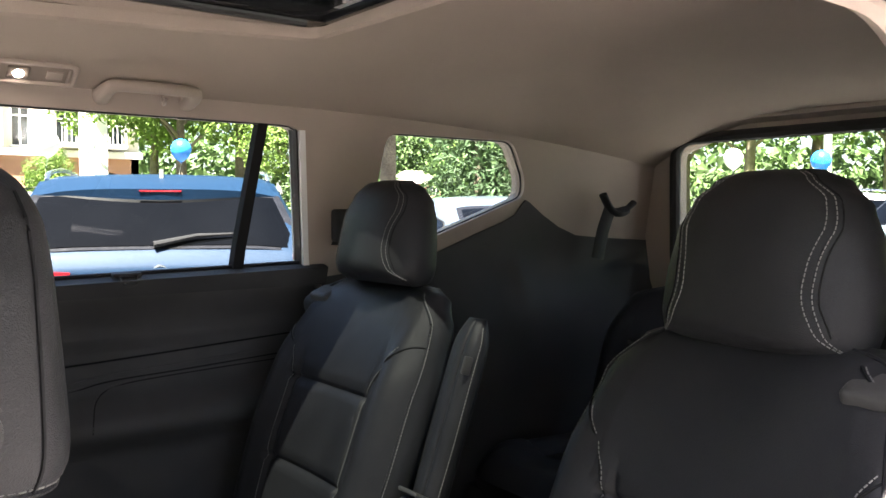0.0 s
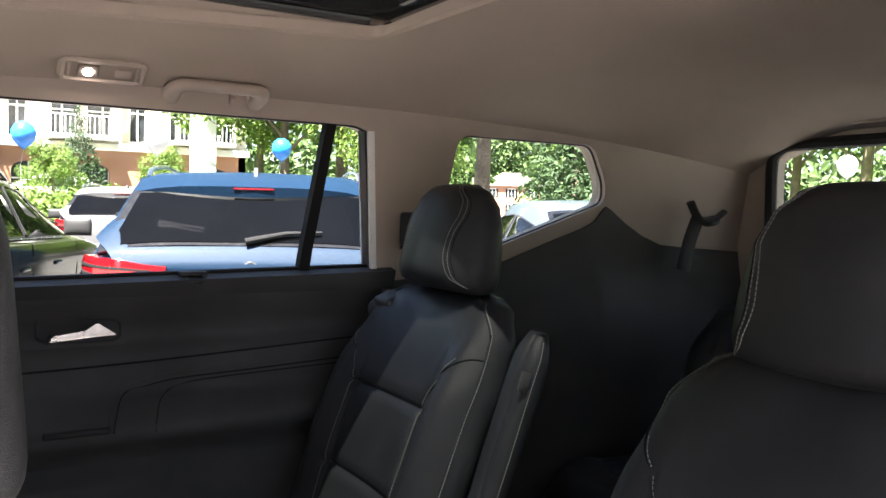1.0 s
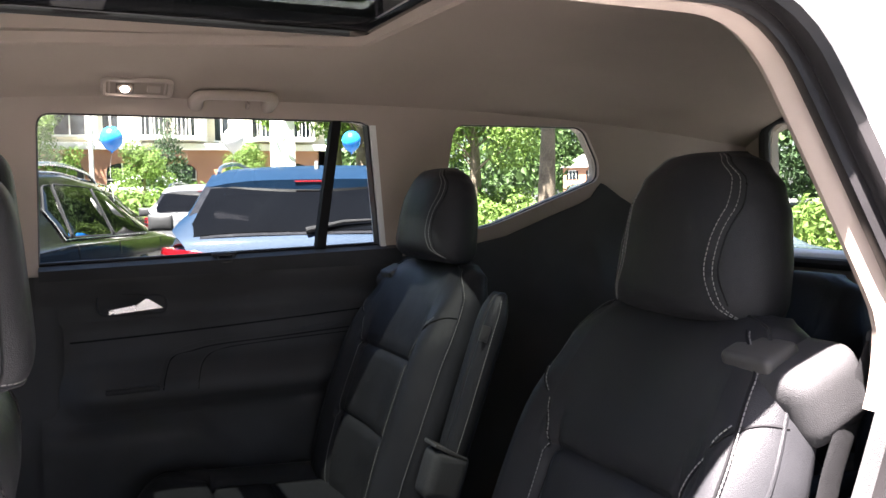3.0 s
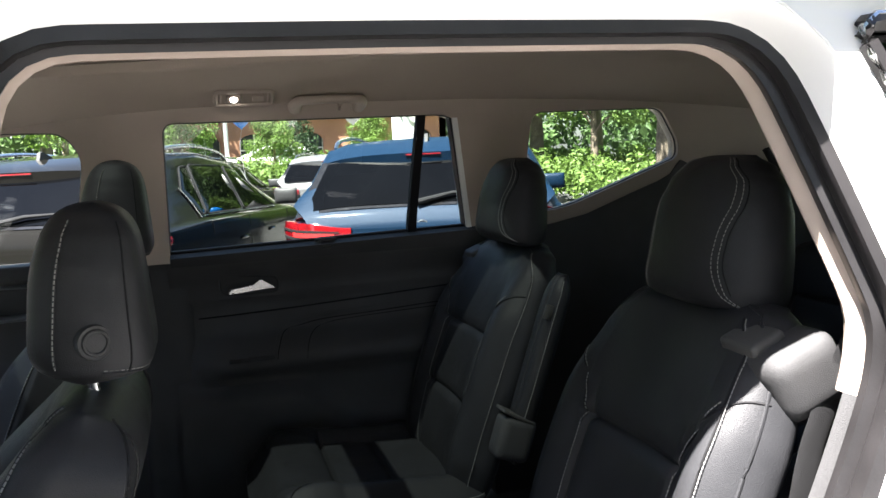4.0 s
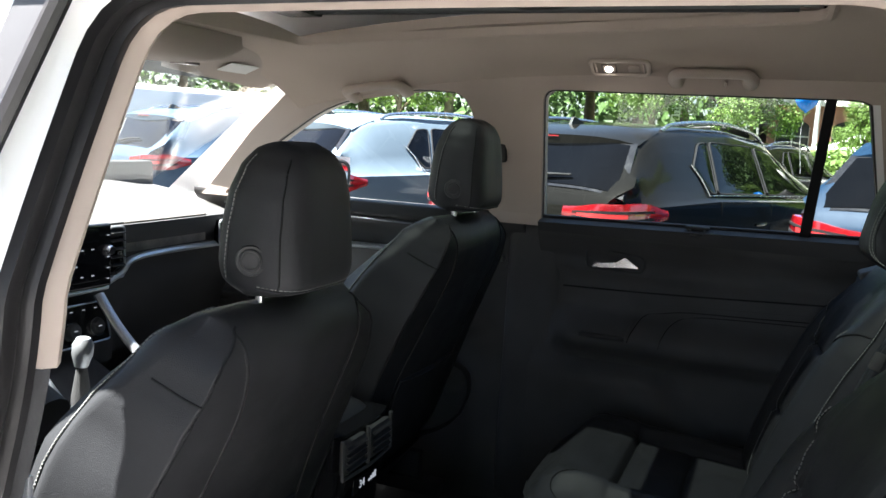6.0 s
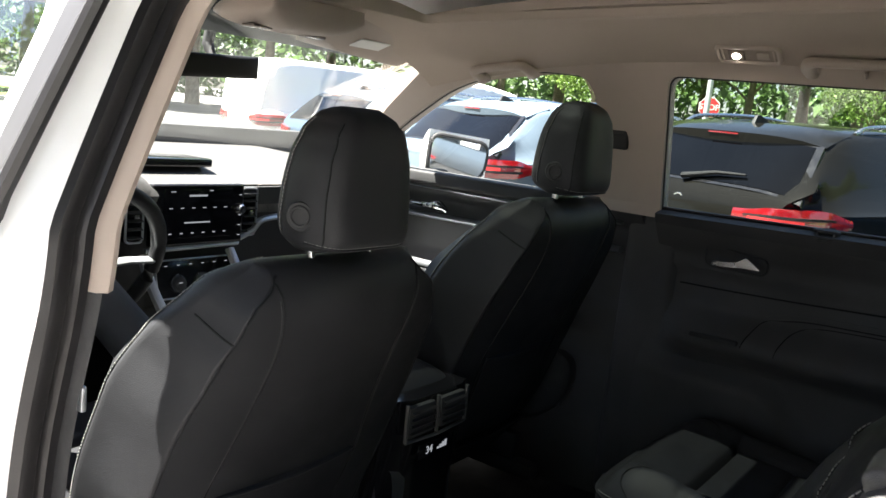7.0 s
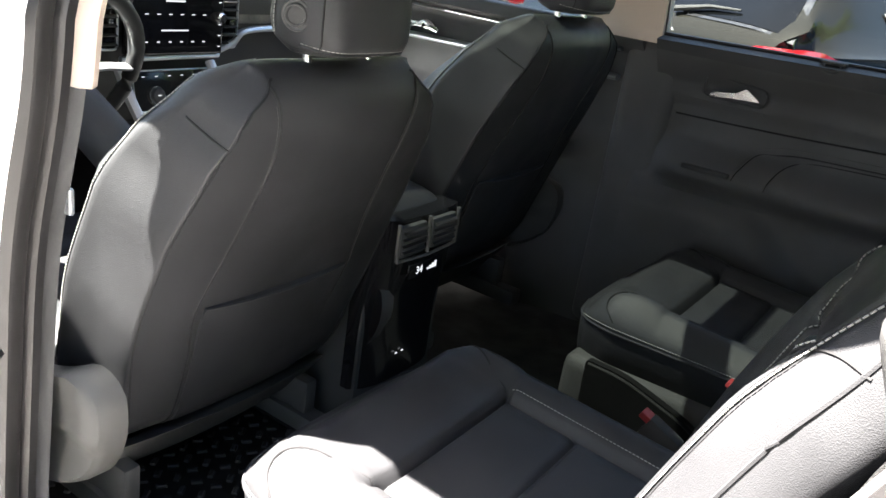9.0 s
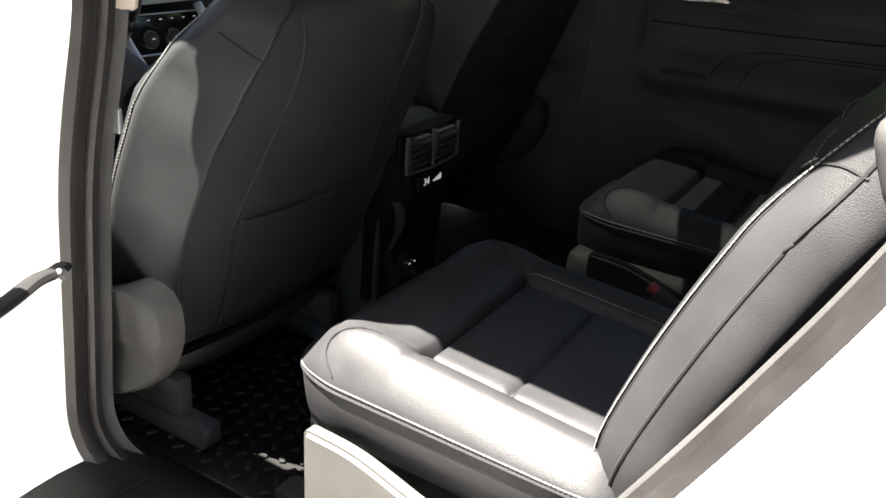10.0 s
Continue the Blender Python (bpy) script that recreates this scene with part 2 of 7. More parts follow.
def shell(us, vs, front, back):
    """A closed skin of two sheets over (u, v) that meet along their border."""
    bm = bmesh.new()
    nu, nv = len(us), len(vs)
    a = [[bm.verts.new(front(u, v)) for u in us] for v in vs]
    b = [[a[j][i] if i in (0, nu - 1) or j in (0, nv - 1) else bm.verts.new(back(us[i], vs[j])) for i in range(nu)] for j in range(nv)]
    for j in range(nv - 1):
        for i in range(nu - 1):
            bm.faces.new((a[j][i], a[j][i + 1], a[j + 1][i + 1], a[j + 1][i]))
            q = (b[j][i], b[j + 1][i], b[j + 1][i + 1], b[j][i + 1])
            if len({id(x) for x in q} | {id(x) for x in (a[j][i], a[j][i + 1], a[j + 1][i + 1], a[j + 1][i])}) > 4:
                bm.faces.new(q)
    return bm


def slab(us, vs, front, back):
    """Two sheets with a rim between them (they need not meet)."""
    bm = bmesh.new()
    nu, nv = len(us), len(vs)
    a = [[bm.verts.new(front(u, v)) for u in us] for v in vs]
    b = [[bm.verts.new(back(u, v)) for u in us] for v in vs]
    for j in range(nv - 1):
        for i in range(nu - 1):
            bm.faces.new((a[j][i], a[j][i + 1], a[j + 1][i + 1], a[j + 1][i]))
            bm.faces.new((b[j][i], b[j + 1][i], b[j + 1][i + 1], b[j][i + 1]))
    for j in range(nv - 1):
        for i in (0, nu - 1):
            bm.faces.new((a[j][i], a[j + 1][i], b[j + 1][i], b[j][i]))
    for i in range(nu - 1):
        for j in (0, nv - 1):
            bm.faces.new((a[j][i], a[j][i + 1], b[j][i + 1], b[j][i]))
    return bm


def span(a, b, n):
    return [a + (b - a) * i / (n - 1) for i in range(n)]


def ease(n):
    """-1 to 1, closer together towards the ends."""
    return [-math.cos(math.pi * i / (n - 1)) for i in range(n)]


def dense(n, grooves, w=0.03):
    out = set(ease(n))
    for g in grooves:
        out |= {g - w, g - w / 3, g, g + w / 3, g + w}
    out = sorted(x for x in out if -1 <= x <= 1)
    keep = [out[0]]
    for x in out[1:]:
        if x - keep[-1] > 0.004:
            keep.append(x)
    keep[-1] = 1.0
    return keep


def lerp_table(table, x):
    if x <= table[0][0]:
        return table[0][1]
    for (a, p), (b, q) in zip(table, table[1:]):
        if x <= b:
            t = (x - a) / (b - a)
            t = t * t * (3 - 2 * t) if len(table) > 2 else t
            return p + (q - p) * t
    return table[-1][1]


def lerp_lin(table, x):
    if x <= table[0][0]:
        return table[0][1]
    for (a, p), (b, q) in zip(table, table[1:]):
        if x <= b:
            return p + (q - p) * (x - a) / (b - a)
    return table[-1][1]


def smooth_line(points, n, closed=False):
    """Catmull-Rom through points, n per leg."""
    p = [Vector(q) for q in points]
    out, legs = [], len(p) if closed else len(p) - 1
    for i in range(legs):
        a, b, c, d = ((p[(i + k) % len(p)] for k in (-1, 0, 1, 2)) if closed else (p[max(i - 1, 0)], p[i], p[i + 1], p[min(i + 2, len(p) - 1)]))
        for k in range(n):
            t = k / n
            out.append(0.5 * (2 * b + (c - a) * t + (2 * a - 5 * b + 4 * c - d) * t * t + (3 * b - a - 3 * c + d) * t**3))
    if not closed:
        out.append(p[-1])
    return out


def tube(points, radius, sides=8, bm=None, flat=1.0, up=None, closed=False):
    """A round (or flattened) bar along points; radius a number or one per point."""
    bm = bm or bmesh.new()
    p = [Vector(q) for q in points]
    n = len(p)
    rings = []
    for i in range(n):
        d = (p[(i + 1) % n if closed else min(i + 1, n - 1)] - p[i - 1 if closed else max(i - 1, 0)])
        d = d.normalized() if d.length > 1e-9 else Vector((0, 0, 1))
        ref = Vector(up) if up else (Vector((0, 0, 1)) if abs(d.z) < 0.9 else Vector((1, 0, 0)))
        s = d.cross(ref)
        s = s.normalized() if s.length > 1e-6 else Vector((1, 0, 0))
        w = s.cross(d).normalized()
        r = radius[i] if isinstance(radius, (list, tuple)) else radius
        rings.append([bm.verts.new(p[i] + r * (math.cos(k * math.tau / sides) * s + flat * math.sin(k * math.tau / sides) * w)) for k in range(sides)])
    for i in range(n if closed else n - 1):
        a, b = rings[i], rings[(i + 1) % n]
        for k in range(sides):
            bm.faces.new((a[k], a[(k + 1) % sides], b[(k + 1) % sides], b[k]))
    if not closed:
        bm.faces.new(rings[0]), bm.faces.new(rings[-1])
    return bm


def box(size, at=(0, 0, 0), turn=None, bevel=0.0, seg=2, bm=None):
    """A box with rounded edges."""
    out = bmesh.new()
    bmesh.ops.create_cube(out, size=1)
    bmesh.ops.scale(out, vec=size, verts=out.verts)
    if bevel:
        bmesh.ops.bevel(out, geom=out.edges[:], offset=bevel, segments=seg, profile=0.6, affect="EDGES")
    m = Matrix.Translation(at) @ (turn or Matrix.Identity(4))
    bmesh.ops.transform(out, matrix=m, verts=out.verts)
    if bm is not None:
        me = bpy.data.meshes.new("tmp")
        out.to_mesh(me)
        out.free()
        bm.from_mesh(me)
        bpy.data.meshes.remove(me)
        return bm
    return out


def lathe(profile, at, axis=(0, 0, 1), sides=24):
    """Turns (radius, height) about an axis."""
    bm = bmesh.new()
    q = Vector((0, 0, 1)).rotation_difference(Vector(axis)).to_matrix()
    rings = []
    for r, h in profile:
        if r < 1e-6:
            rings.append([bm.verts.new(Vector(at) + q @ Vector((0, 0, h)))])
        else:
            rings.append([bm.verts.new(Vector(at) + q @ Vector((r * math.cos(k * math.tau / sides), r * math.sin(k * math.tau / sides), h))) for k in range(sides)])
    for a, b in zip(rings, rings[1:]):
        for k in range(sides):
            k2 = (k + 1) % sides
            if len(a) == 1 and len(b) == 1:
                continue
            if len(a) == 1:
                bm.faces.new((a[0], b[k], b[k2]))
            elif len(b) == 1:
                bm.faces.new((a[k], b[0], a[k2]))
            else:
                bm.faces.new((a[k], b[k], b[k2], a[k2]))
    return bm


def extrude_outline(points, normal, depth, holes=(), bevel=0.0):
    """A plate from a planar outline with holes."""
    bm = bmesh.new()
    edges = []
    for ring in (points, *holes):
        vs = [bm.verts.new(p) for p in ring]
        edges += [bm.edges.new((vs[i - 1], vs[i])) for i in range(len(vs))]
    bmesh.ops.triangle_fill(bm, use_beauty=True, use_dissolve=not holes, edges=edges)
    got = bmesh.ops.extrude_face_region(bm, geom=bm.faces[:])
    bmesh.ops.translate(bm, vec=Vector(normal) * depth, verts=[g for g in got["geom"] if isinstance(g, bmesh.types.BMVert)])
    return bm


def sheet(outline, holes, place, inward, thick, cuts=()):
    """A wall from a 2D outline with holes, bent by place(a, b) -> point, with thickness along inward."""
    bm = bmesh.new()
    edges = []
    for ring in (outline, *holes):
        vs = [bm.verts.new((a, b, 0)) for a, b in ring]
        edges += [bm.edges.new((vs[i - 1], vs[i])) for i in range(len(vs))]
    bmesh.ops.triangle_fill(bm, use_beauty=True, use_dissolve=False, edges=edges)
    for c in cuts:
        bmesh.ops.bisect_plane(bm, geom=bm.verts[:] + bm.edges[:] + bm.faces[:], plane_co=(0, c, 0), plane_no=(0, 1, 0))
    got = bmesh.ops.extrude_face_region(bm, geom=bm.faces[:])
    moved = {g for g in got["geom"] if isinstance(g, bmesh.types.BMVert)}
    for v in bm.verts:
        p = Vector(place(v.co.x, v.co.y))
        v.co = p + (Vector(inward) * thick if v in moved else Vector((0, 0, 0)))
    return bm


def stitches(points, parent, name="stitching", step=0.0075, length=0.005, r=0.0006, mat=None, offset=None):
    """A row of short threads along a line."""
    p = [Vector(q) for q in points]
    verts, faces, carry = [], [], 0.0
    for a, b in zip(p, p[1:]):
        d = b - a
        n = d.length
        if n < 1e-6:
            continue
        d /= n
        s = d.orthogonal().normalized()
        w = d.cross(s)
        t = carry
        while t < n:
            i = len(verts)
            for e in (a + d * t, a + d * min(t + length, n + length)):
                verts += [tuple(e + r * (s * x + w * y)) for x, y in ((1, 1), (-1, 1), (-1, -1), (1, -1))]
            faces += [(i, i + 1, i + 2, i + 3), (i + 7, i + 6, i + 5, i + 4)] + [(i + k, i + 4 + k, i + 4 + (k + 1) % 4, i + (k + 1) % 4) for k in range(4)]
            t += step
        carry = t - n
    return from_lists(name, verts, faces, mat or THREAD, parent, "white stitched thread")


def bumped(x, at, width):
    return math.exp(-(((x - at) / width) ** 2))


def step_up(x, a, b):
    t = min(1.0, max(0.0, (x - a) / (b - a)))
    return t * t * (3 - 2 * t)


def rounded(points, radius, n=5):
    """A 2D outline with its corners rounded; radius one or one per corner."""
    out = []
    k = len(points)
    for i in range(k):
        p, a, b = Vector(points[i]), Vector(points[i - 1]), Vector(points[(i + 1) % k])
        r = radius[i] if isinstance(radius, (list, tuple)) else radius
        r = min(r, (a - p).length * 0.45, (b - p).length * 0.45)
        s, e = p + (a - p).normalized() * r, p + (b - p).normalized() * r
        for j in range(n + 1):
            t = j / n
            q = s.lerp(p, t).lerp(p.lerp(e, t), t)
            out.append((q.x, q.y))
    return out


def resampled(points, n):
    """A closed 2D line as n even points."""
    p = [Vector(q) for q in points]
    p.append(p[0])
    run = [0.0]
    for a, b in zip(p, p[1:]):
        run.append(run[-1] + (b - a).length)
    out, j = [], 0
    for i in range(n):
        s = run[-1] * i / n
        while run[j + 1] < s:
            j += 1
        t = (s - run[j]) / max(1e-9, run[j + 1] - run[j])
        out.append(p[j].lerp(p[j + 1], t))
    return out


def grown(points, d):
    """A closed even 2D line moved outwards by d (points run clockwise or not)."""
    n = len(points)
    area = sum(points[i - 1].x * points[i].y - points[i].x * points[i - 1].y for i in range(n))
    sign = 1 if area > 0 else -1
    out = []
    for i in range(n):
        t = (points[(i + 2) % n] - points[i - 2]).normalized()
        out.append(points[i] + Vector((t.y, -t.x)) * sign * d)
    return out

# ---- the white car: shell ----
# x to the car's right, y ahead, z up; y = 0 at the back of the front headrests.
def wall_x(z):
    """Half-width of the cabin's inner wall at a height."""
    return 0.733 - 0.31 * (z - 1.22) if z > 1.22 else 0.733


def head_z(x, y):
    """Height of the headliner."""
    z = 1.668 - 0.075 * (abs(x) / 0.55) ** 3
    if y < -0.65:
        z -= 0.075 * ((-0.65 - y) / 1.35) ** 2
    if y > -0.25:
        z -= 0.056 * ((y + 0.25) / 0.72) ** 2
    return z


HOLE = (-0.40, 0.338, -0.650, 0.47)


def roof_z(x, y):
    """Height of the painted roof."""
    z = 1.735 - 0.095 * (abs(x) / 0.70) ** 3
    if y < -0.65:
        z -= 0.075 * ((-0.65 - y) / 1.35) ** 2
    if y > 0.1:
        z -= 0.10 * ((y - 0.1) / 0.6) ** 2
    return z


def roof_sheet(name, height, lift, thick, mat, half, parent, label):
    """A bowed sheet over the cabin with the sunroof's opening in it."""
    xs = sorted(set(span(-half, HOLE[0], 8) + span(HOLE[0], HOLE[1], 9) + span(HOLE[1], half, 9)))
    ys = sorted(set(span(-2.02, HOLE[2], 10) + span(HOLE[2], HOLE[3], 11) + span(HOLE[3], 0.66, 3)))
    bm = bmesh.new()
    lay = []
    for up in (lift, lift + thick):
        lay.append([[bm.verts.new((x, y, height(x, y) + up)) for x in xs] for y in ys])

    def solid(i, j):
        if i < 0 or j < 0 or i >= len(xs) - 1 or j >= len(ys) - 1:
            return False
        cx, cy = (xs[i] + xs[i + 1]) / 2, (ys[j] + ys[j + 1]) / 2
        return not (HOLE[0] < cx < HOLE[1] and HOLE[2] < cy < HOLE[3])

    for j in range(len(ys) - 1):
        for i in range(len(xs) - 1):
            if not solid(i, j):
                continue
            for g in lay:
                bm.faces.new((g[j][i], g[j][i + 1], g[j + 1][i + 1], g[j + 1][i]))
            for (di, dj), (p, q) in {(-1, 0): ((j, i), (j + 1, i)), (1, 0): ((j, i + 1), (j + 1, i + 1)), (0, -1): ((j, i), (j, i + 1)), (0, 1): ((j + 1, i), (j + 1, i + 1))}.items():
                if not solid(i + di, j + dj):
                    bm.faces.new((lay[0][p[0]][p[1]], lay[0][q[0]][q[1]], lay[1][q[0]][q[1]], lay[1][p[0]][p[1]]))
    return part(name, bm, mat, parent, label)


car = thing("white_suv", (0, 0, 0), "white three-row SUV with its rear side door open and black seats", "car")
tagged(roof_sheet("ceiling", head_z, 0.0, 0.022, HEADLINER, 0.645, None, ""), "beige cloth headliner round a dark glass sunroof", "ceiling", kind="structure")
roof_sheet("roof", roof_z, 0.0, 0.012, WHITE_PAINT, 0.665, car, "white painted roof panel")

# sunroof: beige lip, black frame, two dark panes and the bar between them
sunroof = thing("sunroof", (0, -0.08, 1.66), "panoramic sunroof of dark tinted glass in a black frame", "sunroof")
x0, x1, y0, y1 = HOLE
ring = rounded([(x0, y0), (x1, y0), (x1, y1), (x0, y1)], 0.035, 6)
loops = []
bm = bmesh.new()
for grow, z in ((0.012, -0.003), (0.004, -0.006), (-0.004, -0.002), (-0.006, 0.016)):
    loops.append([bm.verts.new((p[0] * (1 + grow / 0.4), p[1] + (p[1] + 0.09) * grow / 0.6, head_z(p[0], p[1]) + z)) for p in ring])
for a, b in zip(loops, loops[1:]):
    for i in range(len(ring)):
        bm.faces.new((a[i - 1], a[i], b[i], b[i - 1]))
part("lip", bm, HEADLINER, sunroof, "beige cloth edge welt")
for name, size, at in (("frame_side", (0.085, 1.17, 0.030), (0.328, -0.090, 1.683)), ("frame_side", (0.045, 1.17, 0.030), (-0.402, -0.090, 1.683)),
                       ("frame_end", (0.76, 0.035, 0.016), (-0.03, -0.652, 1.676)), ("frame_end", (0.76, 0.09, 0.016), (-0.03, 0.46, 1.668)),
                       ("cross_bar", (0.76, 0.085, 0.014), (-0.03, -0.122, 1.680))):
    part(name, box(size, at, bevel=0.005), GLOSS_BLACK, sunroof)
for at, ln in ((-0.405, 0.50), (0.200, 0.58)):
    part("pane", box((0.80, ln, 0.006), (-0.03, at, 1.7005), bevel=0.002), ROOF_GLASS, sunroof, "dark tinted roof glass")
part("deflector_rail", tube([(0.290, -0.60, 1.664), (0.290, 0.40, 1.664)], 0.006), DARK, sunroof)

# right-hand side wall over the belt line, with three window openings
DOOR_WIN = rounded([(-0.035, 1.205), (-0.83, 1.222), (-0.772, 1.530), (-0.045, 1.532)], [0.012, 0.03, 0.05, 0.03], 5)
QUARTER = rounded([(-0.975, 1.245), (-1.12, 1.262), (-1.455, 1.385), (-1.445, 1.435), (-1.375, 1.528), (-0.985, 1.528)], [0.02, 0.05, 0.03, 0.03, 0.03, 0.035], 5)
FRONT_WIN = rounded([(0.185, 1.207), (0.135, 1.46), (0.17, 1.518), (0.33, 1.524), (0.56, 1.478), (0.80, 1.335), (0.97, 1.195)], [0.01, 0.03, 0.03, 0.1, 0.1, 0.1, 0.02], 5)
UPPER = [(1.05, 1.19), (0.835, 1.39), (0.70, 1.495), (0.60, 1.555), (0.3, 1.565), (-0.6, 1.57), (-1.4, 1.565), (-2.08, 1.53), (-2.08, 1.10), (-0.88, 1.10), (-0.86, 1.19)]
outer_q = rounded([(-0.885, 1.255), (-1.15, 1.265), (-1.46, 1.385), (-1.39, 1.525), (-0.775, 1.530)], [0.03, 0.03, 0.03, 0.03, 0.025], 4)
CUTS = (1.16, 1.22, 1.30, 1.38, 1.46, 1.52)


def upper_wall(name, side, holes, label):
    bm = sheet(UPPER, holes, lambda a, b: (side * (wall_x(b) - 0.018), a, b), (side, 0, 0), 0.05, CUTS)
    return tagged(part(name, bm, TRIM, None, smooth=True, angle=25), label, "wall", kind="structure")


upper_wall("wall_right", 1, [DOOR_WIN, QUARTER, FRONT_WIN], "beige plastic pillar trim round the side windows")


def pane_in(name, outline, side, label, mat, lift=0.006):
    w = tagged(new(name), label, "window", kind="structure")
    bm = sheet([(a, b) for a, b in outline], [], lambda a, b: (side * (wall_x(b) + lift), a, b), (side, 0, 0), 0.004, CUTS)
    part("pane", bm, mat, w, smooth=False)
    line = [(side * (wall_x(b) + lift - 0.010), a, b) for a, b in outline]
    part("window_seal", tube(line, 0.0035, 6, closed=True), RUBBER, w, "black rubber window seal")
    return w


win1 = pane_in("window_1", DOOR_WIN, 1, "side window of the closed rear door", PANE_DARK)
bm = slab((0, 1), span(0, 1, 6), lambda u, v: (wall_x(1.20 + 0.345 * v) - 0.010, -0.648 - 0.024 * v - 0.024 * u * (1 - 0.12 * v), 1.20 + 0.345 * v),
          lambda u, v: (wall_x(1.20 + 0.345 * v) + 0.016, -0.648 - 0.024 * v - 0.024 * u * (1 - 0.12 * v), 1.20 + 0.345 * v))
part("divider_bar", bm, SEAM, win1, "black upright window divider")
bm = slab(span(0, 1, 8), (0, 1), lambda u, v: (wall_x(1.22 + 0.31 * u) - 0.012, -0.79 + 0.062 * u - 0.026 - 0.022 * v, 1.215 + 0.31 * u),
          lambda u, v: (wall_x(1.22 + 0.31 * u) + 0.02, -0.79 + 0.062 * u - 0.026 - 0.022 * v, 1.215 + 0.31 * u))
part("frame_edge", bm, RUBBER, win1)
pane_in("window_2", QUARTER, 1, "rear quarter window with slanting lower edge", PANE_DARK)
pane_in("window_3", FRONT_WIN, 1, "clear front passenger side window", PANE)
# painted door frame seen behind the rear door's window, and sill ledge of the quarter window
bm = slab(span(0, 1, 8), (0, 1), lambda u, v: (wall_x(1.19 + 0.33 * u) - 0.022, -0.822 + 0.062 * u - 0.014 * v, 1.19 + 0.33 * u),
          lambda u, v: (wall_x(1.19 + 0.33 * u) + 0.03, -0.822 + 0.062 * u - 0.014 * v, 1.19 + 0.33 * u))
part("door_edge", bm, WHITE_PAINT, win1, "white painted edge of the door frame")

FRONT_WIN_L = rounded([(0.220, 1.200), (0.160, 1.46), (0.185, 1.518), (0.36, 1.522), (0.56, 1.478), (0.80, 1.335), (0.97, 1.195)], [0.01, 0.03, 0.03, 0.1, 0.1, 0.1, 0.02], 5)
# left side: front part and rear part of the wall stand beside the open doorway
L_FRONT = [(1.10, 1.19), (0.88, 1.395), (0.74, 1.505), (0.62, 1.56), (0.075, 1.565), (0.075, 1.52), (0.095, 1.40), (0.125, 1.188)]
bm = sheet(L_FRONT, [FRONT_WIN_L], lambda a, b: (-(wall_x(b) + 0.032), a, b), (-1, 0, 0), 0.03, CUTS)
tagged(part("wall_left_front", bm, TRIM, angle=25), "beige plastic trim of the front pillar and centre pillar", "wall", kind="structure")
L_REAR = [(-0.735, 1.52), (-0.72, 1.565), (-2.02, 1.53), (-2.02, 1.10), (-0.80, 1.10), (-0.81, 1.22)]
bm = sheet(L_REAR, [QUARTER], lambda a, b: (-(wall_x(b) - 0.018), a, b), (-1, 0, 0), 0.05, CUTS)
tagged(part("wall_left_rear", bm, TRIM, angle=25), "beige plastic trim of the rear pillars", "wall", kind="structure")
pane_in("window_4", outer_q, -1, "dark rear quarter window of the open side", PRIVACY, 0.075)
pane_in("window_5", FRONT_WIN_L, -1, "clear driver side window glass", PANE, 0.052)

# tailgate with its window
hatch = [(-0.70, 0.62), (0.70, 0.62), (0.70, 1.30), (0.62, 1.59), (-0.62, 1.59), (-0.70, 1.30)]
hatch_win = rounded([(-0.60, 1.14), (0.60, 1.14), (0.545, 1.555), (-0.545, 1.555)], 0.07, 6)


def hatch_at(a, b):
    return (a, -2.04 + 0.20 * (b - 1.15) if b > 1.15 else -2.04, b)


bm = sheet(hatch, [hatch_win], hatch_at, (0, -1, 0), 0.05, (1.15,))
tagged(part("wall_rear", bm, TRIM, angle=25), "beige inner trim of the closed tailgate", "wall", kind="structure")
w = tagged(new("window_6"), "wide tinted tailgate window glass", "window", kind="structure")
part("pane", sheet(hatch_win, [], lambda a, b: Vector(hatch_at(a, b)) + Vector((0, -0.02, 0)), (0, -1, 0), 0.004, (1.15,)), PANE_DARK, w, smooth=False)
line = [Vector(hatch_at(a, b)) + Vector((0, 0.006, 0)) for a, b in hatch_win]
part("window_seal", tube(line, 0.016, 8, closed=True), DARK, w, "black tailgate window surround")
bm = slab(span(-0.62, 0.62, 3), span(0, 1, 3), lambda u, v: (u, -1.90 - 0.10 * v, 1.592 - 0.015 * v), lambda u, v: (u, -1.90 - 0.10 * v, 1.62))
part("header_trim", bm, TRIM, w)

# dark lower trim of the rear quarters
Q_TOP = [(-0.865, 1.195), (-0.98, 1.205), (-1.08, 1.218), (-1.18, 1.238), (-1.31, 1.288), (-1.40, 1.320), (-1.435, 1.338), (-1.452, 1.366), (-1.462, 1.377), (-1.478, 1.371), (-1.54, 1.336), (-1.61, 1.303), (-1.69, 1.277), (-1.80, 1.268), (-2.08, 1.252)]
for side, name in ((1, "trim_right"), (-1, "trim_left")):
    bm = slab(sorted(set(span(-2.08, -0.865, 24) + [a for a, _ in Q_TOP])), span(0, 1, 14),
              lambda u, v: (side * min(0.715 - 0.06 * step_up(-u, 0.9, 1.3) * step_up(1 - v, 0.05, 0.35), wall_x(0.45 + (lerp_lin(sorted(Q_TOP), u) - 0.45) * v) - 0.023), u, 0.45 + (lerp_lin(sorted(Q_TOP), u) - 0.45) * v),
              lambda u, v: (side * 0.755, u, 0.45 + (lerp_lin(sorted(Q_TOP), u) - 0.45) * v))
    tagged(part(name, bm, DARK_SOFT), "black moulded side trim beside the third row", "trim", kind="structure")

# dark lower cover of the centre pillar between the doors
tagged(part("trim_pillar", box((0.10, 0.15, 0.80), (0.822, -0.005, 0.80), bevel=0.035, seg=4), DARK_SOFT), "black lower cover of the centre pillar", "trim", kind="structure")
